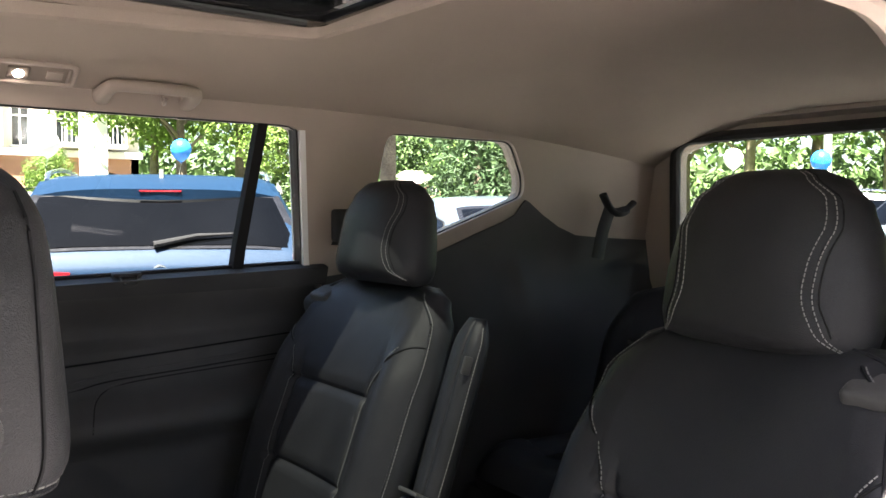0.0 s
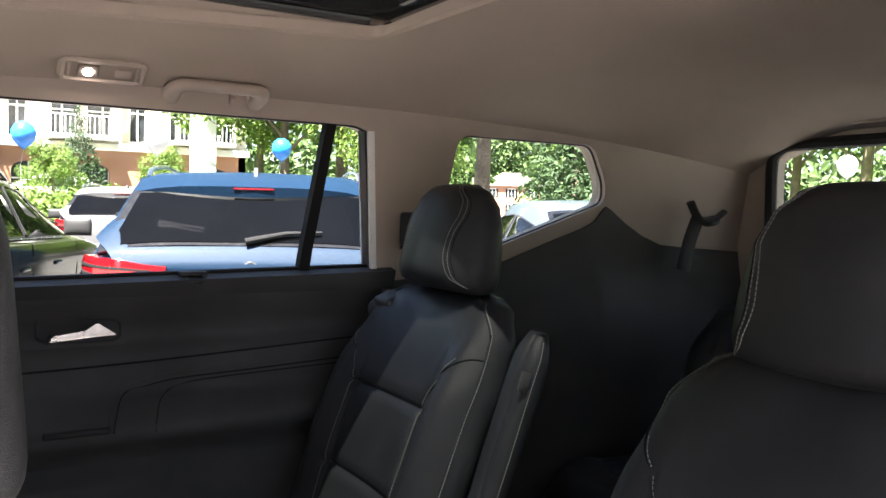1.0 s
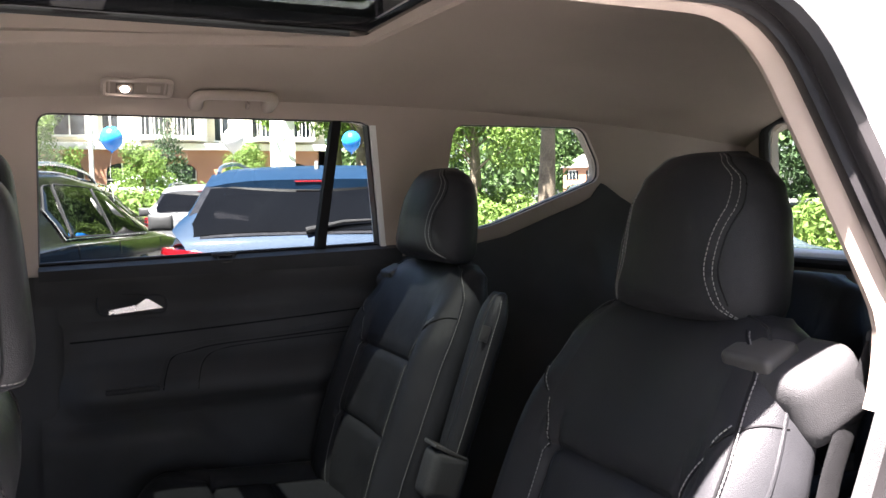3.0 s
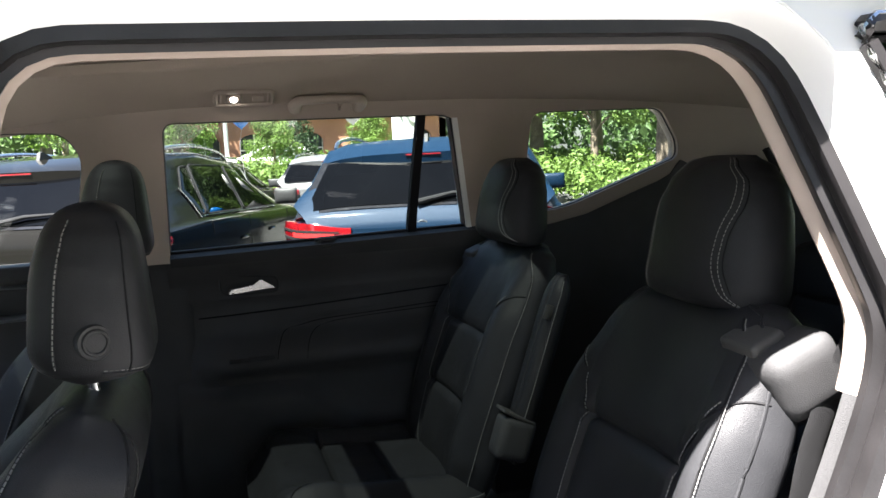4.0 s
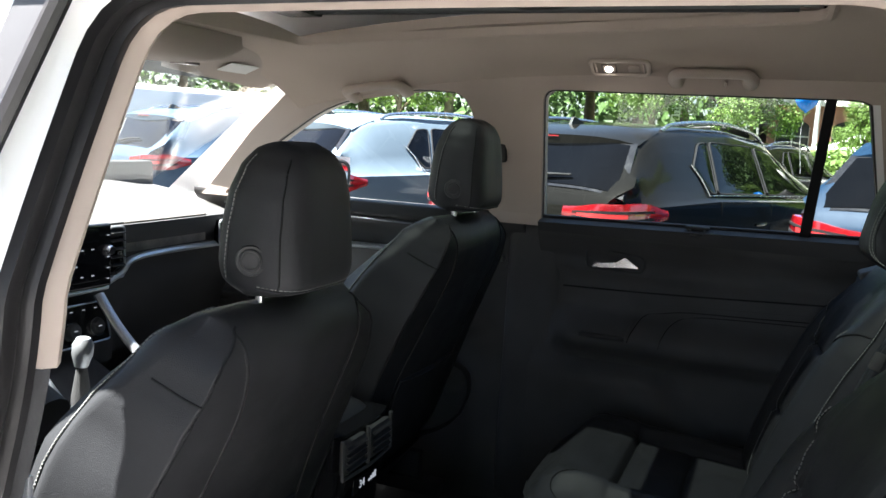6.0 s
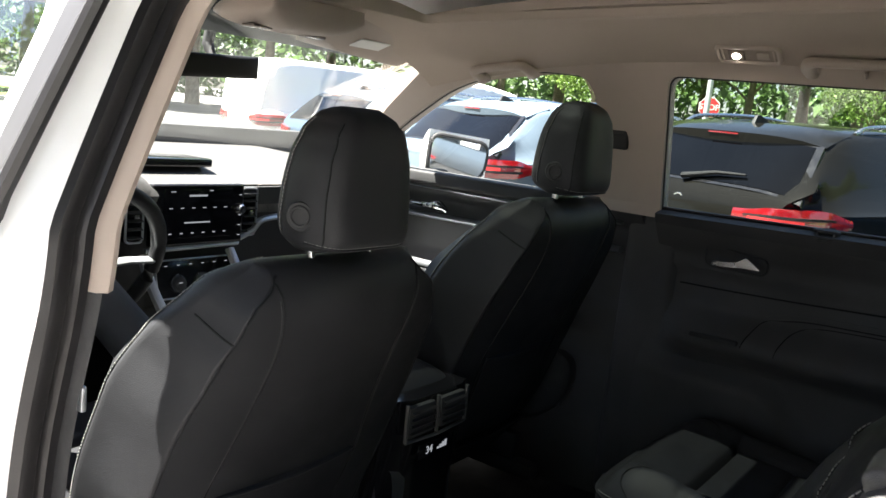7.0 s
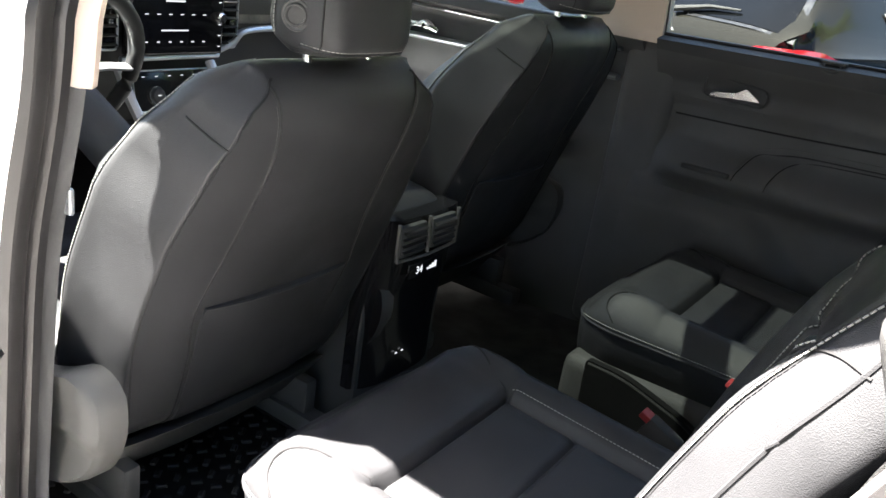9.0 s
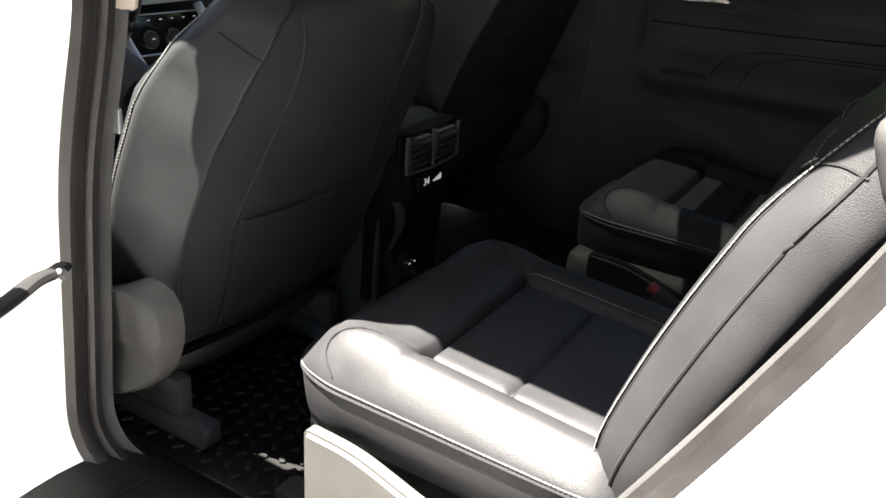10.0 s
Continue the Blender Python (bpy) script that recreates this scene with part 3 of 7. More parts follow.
# floor and firewall close the cabin
bm = slab(span(-0.74, 0.90, 27), span(-2.0, 1.3, 20), lambda u, v: (u, v, 0.385 + 0.07 * bumped(u, 0, 0.12) * step_up(v, 0.15, 0.4) + 0.10 * step_up(-v, 0.9, 1.3)), lambda u, v: (u, v, 0.30))
tagged(part("floor", bm, CARPET), "black carpeted cabin floor", "floor", kind="structure")
part("firewall", box((1.50, 0.06, 0.95), (0, 1.30, 0.80), bevel=0.01), DARK, car)
bm = slab(span(-0.70, 0.70, 8), span(0, 1, 6), lambda u, v: (u, 1.27 - 0.65 * v + 0.05 * (1 - (u / 0.7) ** 2) * (1 - v), 1.20 + 0.375 * v), lambda u, v: (u, 1.275 - 0.65 * v + 0.05 * (1 - (u / 0.7) ** 2) * (1 - v), 1.206 + 0.375 * v))
w = tagged(new("window_7"), "raked clear windshield glass pane", "window", kind="structure")
part("pane", bm, WINDSHIELD, w)
part("tint_band", slab(span(-0.66, 0.66, 8), span(0, 1, 4), lambda u, v: (u, 0.60 + 0.16 * v, 1.602 - 0.088 * v), lambda u, v: (u, 0.60 + 0.16 * v, 1.610 - 0.088 * v)), DARK, w, "black band along the windshield's top")

# ---- doorway: layered frame of the open rear door ----
DOORWAY = resampled(rounded([(0.195, 0.46), (0.165, 0.74), (0.146, 0.92), (0.082, 1.14), (0.066, 1.31), (0.036, 1.518), (-0.30, 1.522), (-0.704, 1.522), (-0.748, 1.38), (-0.80, 1.19),
                             (-0.745, 1.05), (-0.66, 0.87), (-0.53, 0.62), (-0.36, 0.46)], [0.09, 0.1, 0.1, 0.1, 0.1, 0.06, 0.1, 0.07, 0.1, 0.09, 0.1, 0.1, 0.1, 0.1], 6), 180)


def jamb_x(base, z):
    """Leans in above the belt; the outer layers swell out with the door skin below it."""
    if z > 1.22:
        return base + 0.31 * (z - 1.22) + 0.9 * max(0.0, z - 1.575)
    return base - 0.105 * step_up(1.18 - z, 0.0, 0.16) * step_up(-base, 0.765, 0.805)


def spread_jamb(d):
    """The doorway's line moved out by d; the jamb is narrower along the upper rear pillar."""
    out = []
    for a, b in zip(grown(DOORWAY, min(d, 0.022)), grown(DOORWAY, d)):
        k = step_up(-a.x, 0.55, 0.72) * step_up(a.y, 1.10, 1.25)
        out.append(b.lerp(a, 0.70 * k))
    return out


def jamb(name, layers, mat, label, parent):
    bm = bmesh.new()
    loops = [[bm.verts.new((jamb_x(b, p.y), p.x, p.y)) for p in spread_jamb(d)] for b, d in layers]
    for a, c in zip(loops, loops[1:]):
        for i in range(len(a)):
            bm.faces.new((a[i - 1], a[i], c[i], c[i - 1]))
    return part(name, bm, mat, parent, label, angle=50)


doorway = thing("door_frame", (-0.75, -0.3, 0.40), "white painted doorway with black rubber seals and beige inner trim", "door frame")
# beige trim runs only above the belt; black below
for name, test, mat, label in (("pillar_trim", lambda z: z > 1.14, TRIM, "beige trim edge along the doorway"), ("lower_trim", lambda z: z <= 1.14, DARK, "black trim edge along the doorway")):
    bm = bmesh.new()
    lays = [(-0.684, 0.030), (-0.690, 0.006), (-0.701, -0.001), (-0.714, 0.004), (-0.722, 0.014)]
    if name == "lower_trim":
        lays = [(-0.702, 0.014), (-0.704, 0.006), (-0.708, 0.000), (-0.715, 0.004), (-0.722, 0.014)]
    rows = [[Vector((jamb_x(b, p.y), p.x, p.y)) for p in grown(DOORWAY, d)] for b, d in lays]
    made = {}

    def vert(k, i):
        i %= len(DOORWAY)
        if (k, i) not in made:
            made[(k, i)] = bm.verts.new(rows[k][i])
        return made[(k, i)]

    for i in range(len(DOORWAY)):
        if test((DOORWAY[i - 1].y + DOORWAY[i].y) / 2):
            for k in range(len(lays) - 1):
                bm.faces.new((vert(k, i - 1), vert(k, i), vert(k + 1, i), vert(k + 1, i - 1)))
    part(name, bm, mat, doorway, label)
jamb("seal_inner", [(-0.720, 0.013), (-0.726, 0.002), (-0.738, 0.000), (-0.744, 0.012)], RUBBER, "black rubber door seal", doorway)
jamb("seal_outer", [(-0.744, 0.012), (-0.752, 0.006), (-0.766, 0.008), (-0.770, 0.022)], RUBBER, "black rubber door seal", doorway)
jamb("painted_jamb", [(-0.768, 0.020), (-0.780, 0.028), (-0.800, 0.044), (-0.812, 0.058), (-0.818, 0.068), (-0.819, 0.080)], WHITE_PAINT, "white painted door jamb", doorway)
jamb("jamb_lining", [(-0.819, 0.080), (-0.795, 0.080), (-0.765, 0.026), (-0.722, 0.018), (-0.703, 0.016)], WHITE_PAINT, "", doorway)

# outer skin of the body, left with its openings, right closed
BODY = rounded([(1.95, 0.42), (2.05, 0.75), (1.95, 0.98), (1.32, 1.13), (0.92, 1.42), (0.66, 1.585), (0.2, 1.615), (-1.4, 1.60), (-1.98, 1.56), (-2.18, 1.15), (-2.22, 0.72), (-2.15, 0.42)], 0.08, 4)


def skin_x(side, z):
    if side < 0:
        return -jamb_x(-0.820, z)
    return wall_x(z) + 0.05 if z > 1.19 else lerp_lin([(1.06, 0.925), (1.19, 0.783)], z)


def skin(side, holes, name, label):
    bm = sheet(BODY, holes, lambda a, b: (side * (skin_x(side, b) - 0.03 * max(0, abs(a) - 1.5)), a, b), (-side, 0, 0), 0.03 if side < 0 else 0.01, (0.7, 1.0, 1.04, 1.08, 1.12, 1.16, 1.22, 1.35, 1.48))
    return part(name, bm, WHITE_PAINT, car, label, angle=25)


left_hole = [(p.x, p.y) for p in spread_jamb(0.076)][::2]
skin(-1, [left_hole, outer_q, FRONT_WIN_L], "body_side", "white painted body side with an open doorway")
def wider(outline, d):
    return [(p.x, p.y) for p in grown(resampled(outline, 64), d)]


skin(1, [wider(DOOR_WIN, 0.018), wider(QUARTER, 0.020), wider(FRONT_WIN, 0.018)], "body_side", "white painted body side")
part("window_moulding", tube([(-skin_x(-1, b) - 0.004, a, b) for a, b in outer_q], 0.011, 6, closed=True), RUBBER, car)
part("window_moulding", tube([(-skin_x(-1, b) - 0.010, a, b) for a, b in wider(outer_q, 0.009)], 0.004, 6, closed=True), CHROME, car, "bright trim line round the rear quarter window")
bm = slab(span(-0.86, 0.86, 12), span(1.15, 2.05, 8), lambda u, v: (u, v, 1.13 - 0.10 * (v - 1.15) - 0.10 * step_up(v, 1.8, 2.05) - 0.05 * (u / 0.86) ** 2), lambda u, v: (u, v, 0.98))
part("hood", bm, WHITE_PAINT, car, "white hood")
part("front_bumper", box((1.84, 0.25, 0.62), (0, 2.02, 0.66), bevel=0.08, seg=4), WHITE_PAINT, car)
part("tailgate", box((1.50, 0.08, 0.62), (0, -2.16, 0.86), bevel=0.03, seg=3), WHITE_PAINT, car)
part("rear_bumper", box((1.80, 0.22, 0.36), (0, -2.20, 0.54), bevel=0.07, seg=4), WHITE_PAINT, car)
for sx in (-1, 1):
    part("roof_rail", tube(smooth_line([(sx * 0.60, -1.70, 1.61), (sx * 0.61, -1.55, 1.675), (sx * 0.61, 0.1, 1.715), (sx * 0.60, 0.40, 1.645)], 6), 0.016), SILVER, car, "silver roof rail")
# rounded roof side over the door frames; unseen overhang added to shade the cushion
for sx in (-1, 1):
    bm = slab(span(-1.95, 0.62, 20), span(0, 1, 9), lambda y, v: (sx * (0.655 + 0.110 * math.sin(v * math.pi * 0.5)), y, 1.675 - 0.060 * v ** 2.2 - 0.055 * step_up(-y, 0.9, 1.95) - 0.09 * step_up(y, 0.15, 0.62)),
              lambda y, v: (sx * (0.640 + 0.100 * math.sin(v * math.pi * 0.5)), y, 1.640 - 0.032 * v ** 2.2 - 0.055 * step_up(-y, 0.9, 1.95) - 0.09 * step_up(y, 0.15, 0.62)))
    part("roof_side", bm, WHITE_PAINT, car, "rounded white roof edge, unseen overhang added to shade the cushion")
part("sill", box((0.16, 2.3, 0.16), (-0.86, -0.1, 0.34), bevel=0.03, seg=3), WHITE_PAINT, car)
part("sill", box((0.16, 2.3, 0.16), (0.87, -0.1, 0.27), bevel=0.03, seg=3), WHITE_PAINT, car)
part("underbody", box((1.6, 3.9, 0.10), (0, -0.1, 0.27), bevel=0.02), CLADDING, car)
# doorway sill plate: black moulded tread
bm = slab(span(-0.55, 0.26, 16), span(0, 1, 8), lambda u, v: (-0.88 + 0.24 * v, u, 0.452 + 0.012 * math.sin(v * math.pi) - 0.05 * step_up(v, 0.75, 1.0)), lambda u, v: (-0.88 + 0.24 * v, u, 0.40))
part("sill_plate", bm, SILL_BLACK, doorway, "black moulded sill plate")
for yy in (-0.32, -0.10, 0.08):
    part("tread_rib", box((0.10, 0.012, 0.006), (-0.79, yy, 0.464), bevel=0.002), SILL_BLACK, doorway)


def wheel(parent, at, side):
    x, y, z = at
    w = part("wheel", lathe([(0.20, -0.10), (0.33, -0.115), (0.375, -0.08), (0.38, 0.0), (0.375, 0.08), (0.33, 0.115), (0.20, 0.10)], (x, y, z), (1, 0, 0), 28), TYRE, parent, "black tyre on an alloy rim")
    part("rim", lathe([(0.0, 0.07), (0.06, 0.075), (0.08, 0.05), (0.20, 0.07), (0.245, 0.105), (0.25, 0.0), (0.0, 0.0)], (x, y, z), (side, 0, 0), 28), RIM, w)
    return w


for sx in (-1, 1):
    for yy in (1.42, -1.52):
        wheel(car, (sx * 0.82, yy, 0.38), sx)

# black pillar cover and rubber strip at the rear edge of the driver's window
cover = slab(span(0, 1, 4), span(0, 1, 8), lambda u, v: (-skin_x(-1, 1.20 + 0.335 * v) - 0.004, 0.134 - 0.097 * v + 0.058 * u, 1.20 + 0.335 * v), lambda u, v: (-skin_x(-1, 1.20 + 0.335 * v) + 0.01, 0.134 - 0.097 * v + 0.058 * u, 1.20 + 0.335 * v))
part("pillar_cover", cover, APPLIQUE, car, "grey-black pillar cover beside the driver's window")
part("window_moulding", tube([(-skin_x(-1, z) - 0.006, 0.130 - 0.29 * (z - 1.2), z) for z in span(1.195, 1.535, 10)], 0.010, 8), RUBBER, car)
part("window_moulding", tube([(-skin_x(-1, 1.20) - 0.004, y, 1.20 - 0.01 * (y - 0.16)) for y in span(0.16, 1.0, 10)], 0.010, 8), RUBBER, car)
part("door_gap", tube([(-skin_x(-1, z) - 0.001, 0.200 + 0.03 * step_up(1.2 - z, 0, 0.6), z) for z in span(0.50, 1.19, 14)], 0.003, 6), SEAM, car)

# ---- open rear door, swung wide on its hinges ----
HINGE, SWING = Vector((-0.915, 0.100, 0)), radians(99)


def door_at(d, inn, z):
    """d metres from the hinge along the door, inn metres inwards from its skin, as it stands open."""
    out = Vector((-math.sin(SWING), -math.cos(SWING), 0))
    side = Vector((math.cos(SWING), -math.sin(SWING), 0))
    return HINGE + out * d + side * (inn + 0.31 * max(0, z - 1.22)) + Vector((0, 0, z))


open_door = thing("open_rear_door", (-0.95, 0.05, 0.40), "white rear door standing wide open beside the centre pillar", "car door")
inward_dir = door_at(0, 1, 0) - door_at(0, 0, 0)
door_outline = rounded([(0.03, 0.48), (0.50, 0.48), (0.72, 0.85), (0.86, 1.22), (0.80, 1.52), (0.30, 1.54), (0.16, 1.24), (0.04, 1.05)], 0.05, 5)
door_hole = rounded([(0.23, 1.23), (0.80, 1.22), (0.745, 1.48), (0.36, 1.49)], 0.03, 5)
part("outer_skin", sheet(door_outline, [door_hole], lambda a, b: door_at(a, 0.0, b), inward_dir, 0.06, (1.22, 1.36)), WHITE_PAINT, open_door, "white painted door shell", smooth=False)
inner_ring = [(a * 0.94 + 0.027, b * 0.985 + 0.016) for a, b in door_outline]
part("door_seal", tube([door_at(a, 0.063, b) for a, b in inner_ring], 0.008, 6, closed=True), RUBBER, open_door)
bm = slab(span(0.10, 0.74, 14), span(0.53, 1.20, 14), lambda a, b: door_at(a * (0.72 + 0.28 * step_up(b, 0.5, 1.0)), 0.070 + 0.04 * bumped(b, 0.92, 0.05) + 0.02 * bumped(b, 0.66, 0.12), b), lambda a, b: door_at(a * (0.72 + 0.28 * step_up(b, 0.5, 1.0)), 0.055, b))
part("door_card", bm, DARK_SOFT, open_door, "black vinyl inner panel")
part("pane", sheet(door_hole, [], lambda a, b: door_at(a, 0.03, b), inward_dir, 0.004, (1.36,)), PANE_DARK, open_door, smooth=False)
part("check_strap", tube(smooth_line([(-0.800, 0.135, 0.812), (-0.84, 0.095, 0.830), (-0.88, 0.070, 0.842), (-0.93, 0.040, 0.846), (-0.99, 0.010, 0.850)], 4), 0.012, 8, flat=0.6), SEAM, open_door, "black door check strap")
part("strap_bolt", lathe([(0.0, 0.008), (0.007, 0.008), (0.009, 0.004), (0.009, 0.0)], (-0.838, 0.085, 0.830), (0, -1, 0.2), 14), CHROME, open_door)

# ---- seats ----
def rim_off(u, n=5.0):
    return max(0.0, 1 - abs(u) ** n) ** 0.5


def seat_back(parent, cx, foot, top, width, front_depth, back_depth, bolster, mat, seams_u, seams_v, captain, square=7, rim=0.0):
    """A padded back: foot and top are (y, z) of its middle line. Returns the two face functions."""
    f0, f1 = Vector((0, *foot)), Vector((0, *top))
    along = (f1 - f0).normalized()
    out = Vector((0, along.z, -along.y))

    def spine(v):
        t = (v + 1) / 2
        return f0.lerp(f1, t) + out * 0.020 * math.sin(t * math.pi) + Vector((cx, 0, 0))

    def half(v):
        return lerp_table(width, v)

    def cap(v):
        return max(0.0, 1 - abs(v) ** 9) ** 0.5

    def ahead(v):
        return rim * (1 - 0.75 * step_up(v, 0.45, 0.95))

    def front(u, v):
        d = front_depth + bolster * bumped(abs(u), 0.80, 0.17) * step_up(1 - v, 0.10, 0.75) * step_up(v, -1.0, -0.85) - 0.012 * bumped(u, 0, 0.4)
        for g in seams_u:
            if v < 0.30:
                d -= 0.010 * bumped(abs(u), g, 0.022)
        for g in seams_v:
            if abs(u) < 0.60:
                d -= 0.009 * bumped(v, g, 0.02)
        for k in (0.25,):
            d -= 0.006 * bumped(abs(u) - 0.25 * (v - 0.2), 0.62, 0.025) * step_up(v, 0.25, 0.35)
        k = ahead(v)
        return spine(v) + Vector((half(v) * u, 0, 0)) + out * (k + (d - k) * rim_off(u, square) * cap(v))

    def back(u, v):
        d = back_depth * (1 - 0.25 * abs(u) ** 2)
        if rim:
            # flat side panels slant from the back's corner seam to the piped front edge
            corner = 0.935
            t = max(0.0, abs(u) - corner + 0.03) / (1.03 - corner)
            k = ahead(v)
            fall = 1 - ((t * t + 0.006) ** 0.5 - 0.0775) / (1.003 - 0.0775)
            return spine(v) + Vector((half(v) * u, 0, 0)) + out * (k - (d + k) * max(0.0, fall) * cap(v))
        return spine(v) + Vector((half(v) * u, 0, 0)) - out * d * rim_off(u, square - 2 if captain else square) * cap(v)

    us = dense(30, [s * g for g in seams_u for s in (-1, 1)] + ([-0.9, 0.9, -0.96, 0.96] if rim else [-0.62, 0.62]), 0.035)
    vs = dense(34, seams_v, 0.03)
    ob = part("backrest", shell(us, vs, front, back), mat, parent, angle=60)
    return ob, front, back, out


def on_face(face, out, path, n=8, lift=0.0015):
    """World points along a (u, v) line on a face."""
    return [face(q.x, q.y) + out * lift for q in smooth_line([(a, b, 0) for a, b in path], n)]


def headrest(parent, cx, at, size, lean, button, posts_at):
    """at = (y, z) of its middle. With a side button it is squarer in plan."""
    hw, hh, hd = size
    axis = Vector((0, -math.sin(lean), math.cos(lean)))
    out = Vector((0, math.cos(lean), math.sin(lean)))
    mid = Vector((cx, *at))
    n = 6.0 if button else 3.2

    def wide(v):
        return hw * lerp_table([(-1, 0.86), (-0.86, 0.955), (-0.6, 1.0), (-0.25, 1.0), (0.25, 0.945), (0.6, 0.83), (0.85, 0.65), (1, 0.40)], v)

    def cap(v):
        return max(0.0, 1 - abs(v) ** (6 if v > 0 else 9)) ** 0.5

    def front(u, v):
        d = hd * (1.0 + 0.12 * (1 - u * u)) * (1 - 0.22 * step_up(v, 0.0, 1.0))
        return mid + axis * hh * v + Vector((wide(v) * u, 0, 0)) + out * d * rim_off(u, n) * cap(v)

    def back(u, v):
        d = hd * (1.02 - 0.30 * v)
        return mid + axis * hh * v + Vector((wide(v) * u, 0, 0)) - out * d * rim_off(u, n) * cap(v)

    pad = part("headrest", shell(ease(28), ease(26), front, back), LEATHER, parent, "black padded headrest with white stitching", angle=70)
    if button:
        # stitched edge down both front corners and along the foot, seam at the back corner
        for s in (-1, 1):
            side_edge = [front(s * 0.95, v) for v in span(0.80, -0.80, 30)]
            stitches([p + Vector((s * 0.0018, 0, 0)) for p in side_edge], pad, step=0.006, length=0.0042)
            part("piping", tube(side_edge, 0.0018, 6), LEATHER_MID, pad)
            part("seam", tube([back(s * 0.90, v) - out * 0.0004 for v in span(-0.86, 0.80, 24)], 0.0013, 5), SEAM, pad)
        foot_edge = [back(u, -0.86) for u in span(-0.985, 0.985, 30)]
        part("piping", tube(foot_edge, 0.0020, 6), LEATHER_MID, pad)
        stitches([p - out * 0.0016 + axis * 0.003 for p in foot_edge], pad, step=0.006, length=0.0042, r=0.0006)
        p = back(-0.995, -0.50)
        q = Vector((-1.0, -0.42, 0.0)).normalized()
        part("release_button", lathe([(0.0, 0.003), (0.011, 0.003), (0.012, 0.0055), (0.014, 0.0055), (0.0155, 0.003), (0.019, 0.004), (0.0205, 0.001), (0.0205, -0.012)], p, q, 28), DARK, pad, "round black release button")
    else:
        # twin stitching that swells out, in, and sweeps to the lower corners
        for s in (-1, 1):
            for du in (0.0, 0.075):
                path = [(s * (0.54 + du), 0.92), (s * (0.72 + du), 0.60), (s * (0.69 + du), 0.30), (s * (0.58 + du), -0.10), (s * (0.57 + du), -0.45), (s * (0.70 + du * 0.8), -0.76), (s * (0.90 + du * 0.3), -0.90)]
                stitches(on_face(front, out, path, 10), pad, step=0.006, length=0.0042, r=0.0005)
            part("seam", tube(on_face(front, out, [(a + s * 0.042, b) for a, b in path[:-1]], 8, 0.0004), 0.0010, 5), SEAM, pad)
        part("seam", tube([back(0.06, v) - out * 0.0004 for v in span(-0.9, 0.85, 24)], 0.0012, 5), SEAM, pad)
    for s in (-1, 1):
        foot = Vector((cx + s * 0.062, *posts_at))
        topp = mid - axis * hh * 0.6 + Vector((s * 0.062, 0, 0))
        part("post", tube([foot, topp], 0.0065, 12), CHROME, parent, "chrome headrest post")
        part("post_guide", lathe([(0.0, 0.005), (0.010, 0.005), (0.019, 0.003), (0.021, 0.0), (0.021, -0.01)], foot + Vector((0, 0, 0.004)), axis, 18), DARK, parent, "black post guide")
    return pad


def cushion(parent, cx, y_front, y_rear, z_top, drop, half, thick, mat):
    """A seat cushion: side bolsters round an insert and a front pad."""
    def surf(u, v):
        y = y_rear + (y_front - y_rear) * (v + 1) / 2
        z = z_top - drop * (1 - (v + 1) / 2) - 0.055 * step_up(v, 0.62, 1.0) ** 2
        z += 0.030 * bumped(abs(u), 0.80, 0.16) * step_up(1 - v, 0.0, 0.5)
        z += 0.010 * step_up(v, 0.26, 0.36) * (1 - abs(u) ** 6)
        if v < 0.28:
            z -= 0.012 * bumped(abs(u), 0.60, 0.025)
        z -= 0.014 * bumped(v, 0.275, 0.018) * step_up(0.70 - abs(u), 0.0, 0.08)
        z -= 0.006 * bumped(v, -0.21, 0.016) * step_up(0.62 - abs(u), 0.0, 0.05)
        z -= 0.008 * bumped(abs(u) - 0.35 * (v - 0.275), 0.63, 0.03) * step_up(v, 0.28, 0.36) * step_up(0.78 - v, 0.0, 0.1)
        return y, z

    def w(v):
        return half * (1 - 0.08 * step_up(v, 0.55, 1.0)) * max(0.0, 1 - abs(v) ** 14) ** 0.33

    def cap(u, v):
        return (max(0.0, 1 - abs(v) ** 10) ** 0.5) * (max(0.0, 1 - abs(u) ** 9) ** 0.5)

    mid_z = z_top - drop * 0.5 - 0.030

    def deep(u, v):
        return (max(0.0, 1 - abs(v) ** 40) ** 0.5) * (max(0.0, 1 - abs(u) ** 40) ** 0.5)

    def front(u, v):
        y, z = surf(u, v)
        return Vector((cx + w(v) * u, y, mid_z + (z - mid_z) * cap(u, v)))

    def back(u, v):
        y, z = surf(u, v)
        return Vector((cx + w(v) * u * (1 - 0.05 * deep(u, v)), y, mid_z - thick * 0.62 * deep(u, v)))

    us = dense(34, [-0.60, 0.60, -0.8, 0.8], 0.035)
    vs = dense(34, [0.275, -0.21], 0.03)
    ob = part("seat_cushion", shell(us, vs, front, back), mat, parent, "black leatherette cushion with white stitching", angle=60)
    return ob, front


BACK_WIDTH = [(-1, 0.236), (-0.6, 0.264), (-0.1, 0.277), (0.30, 0.271), (0.62, 0.250), (0.85, 0.217), (1, 0.160)]


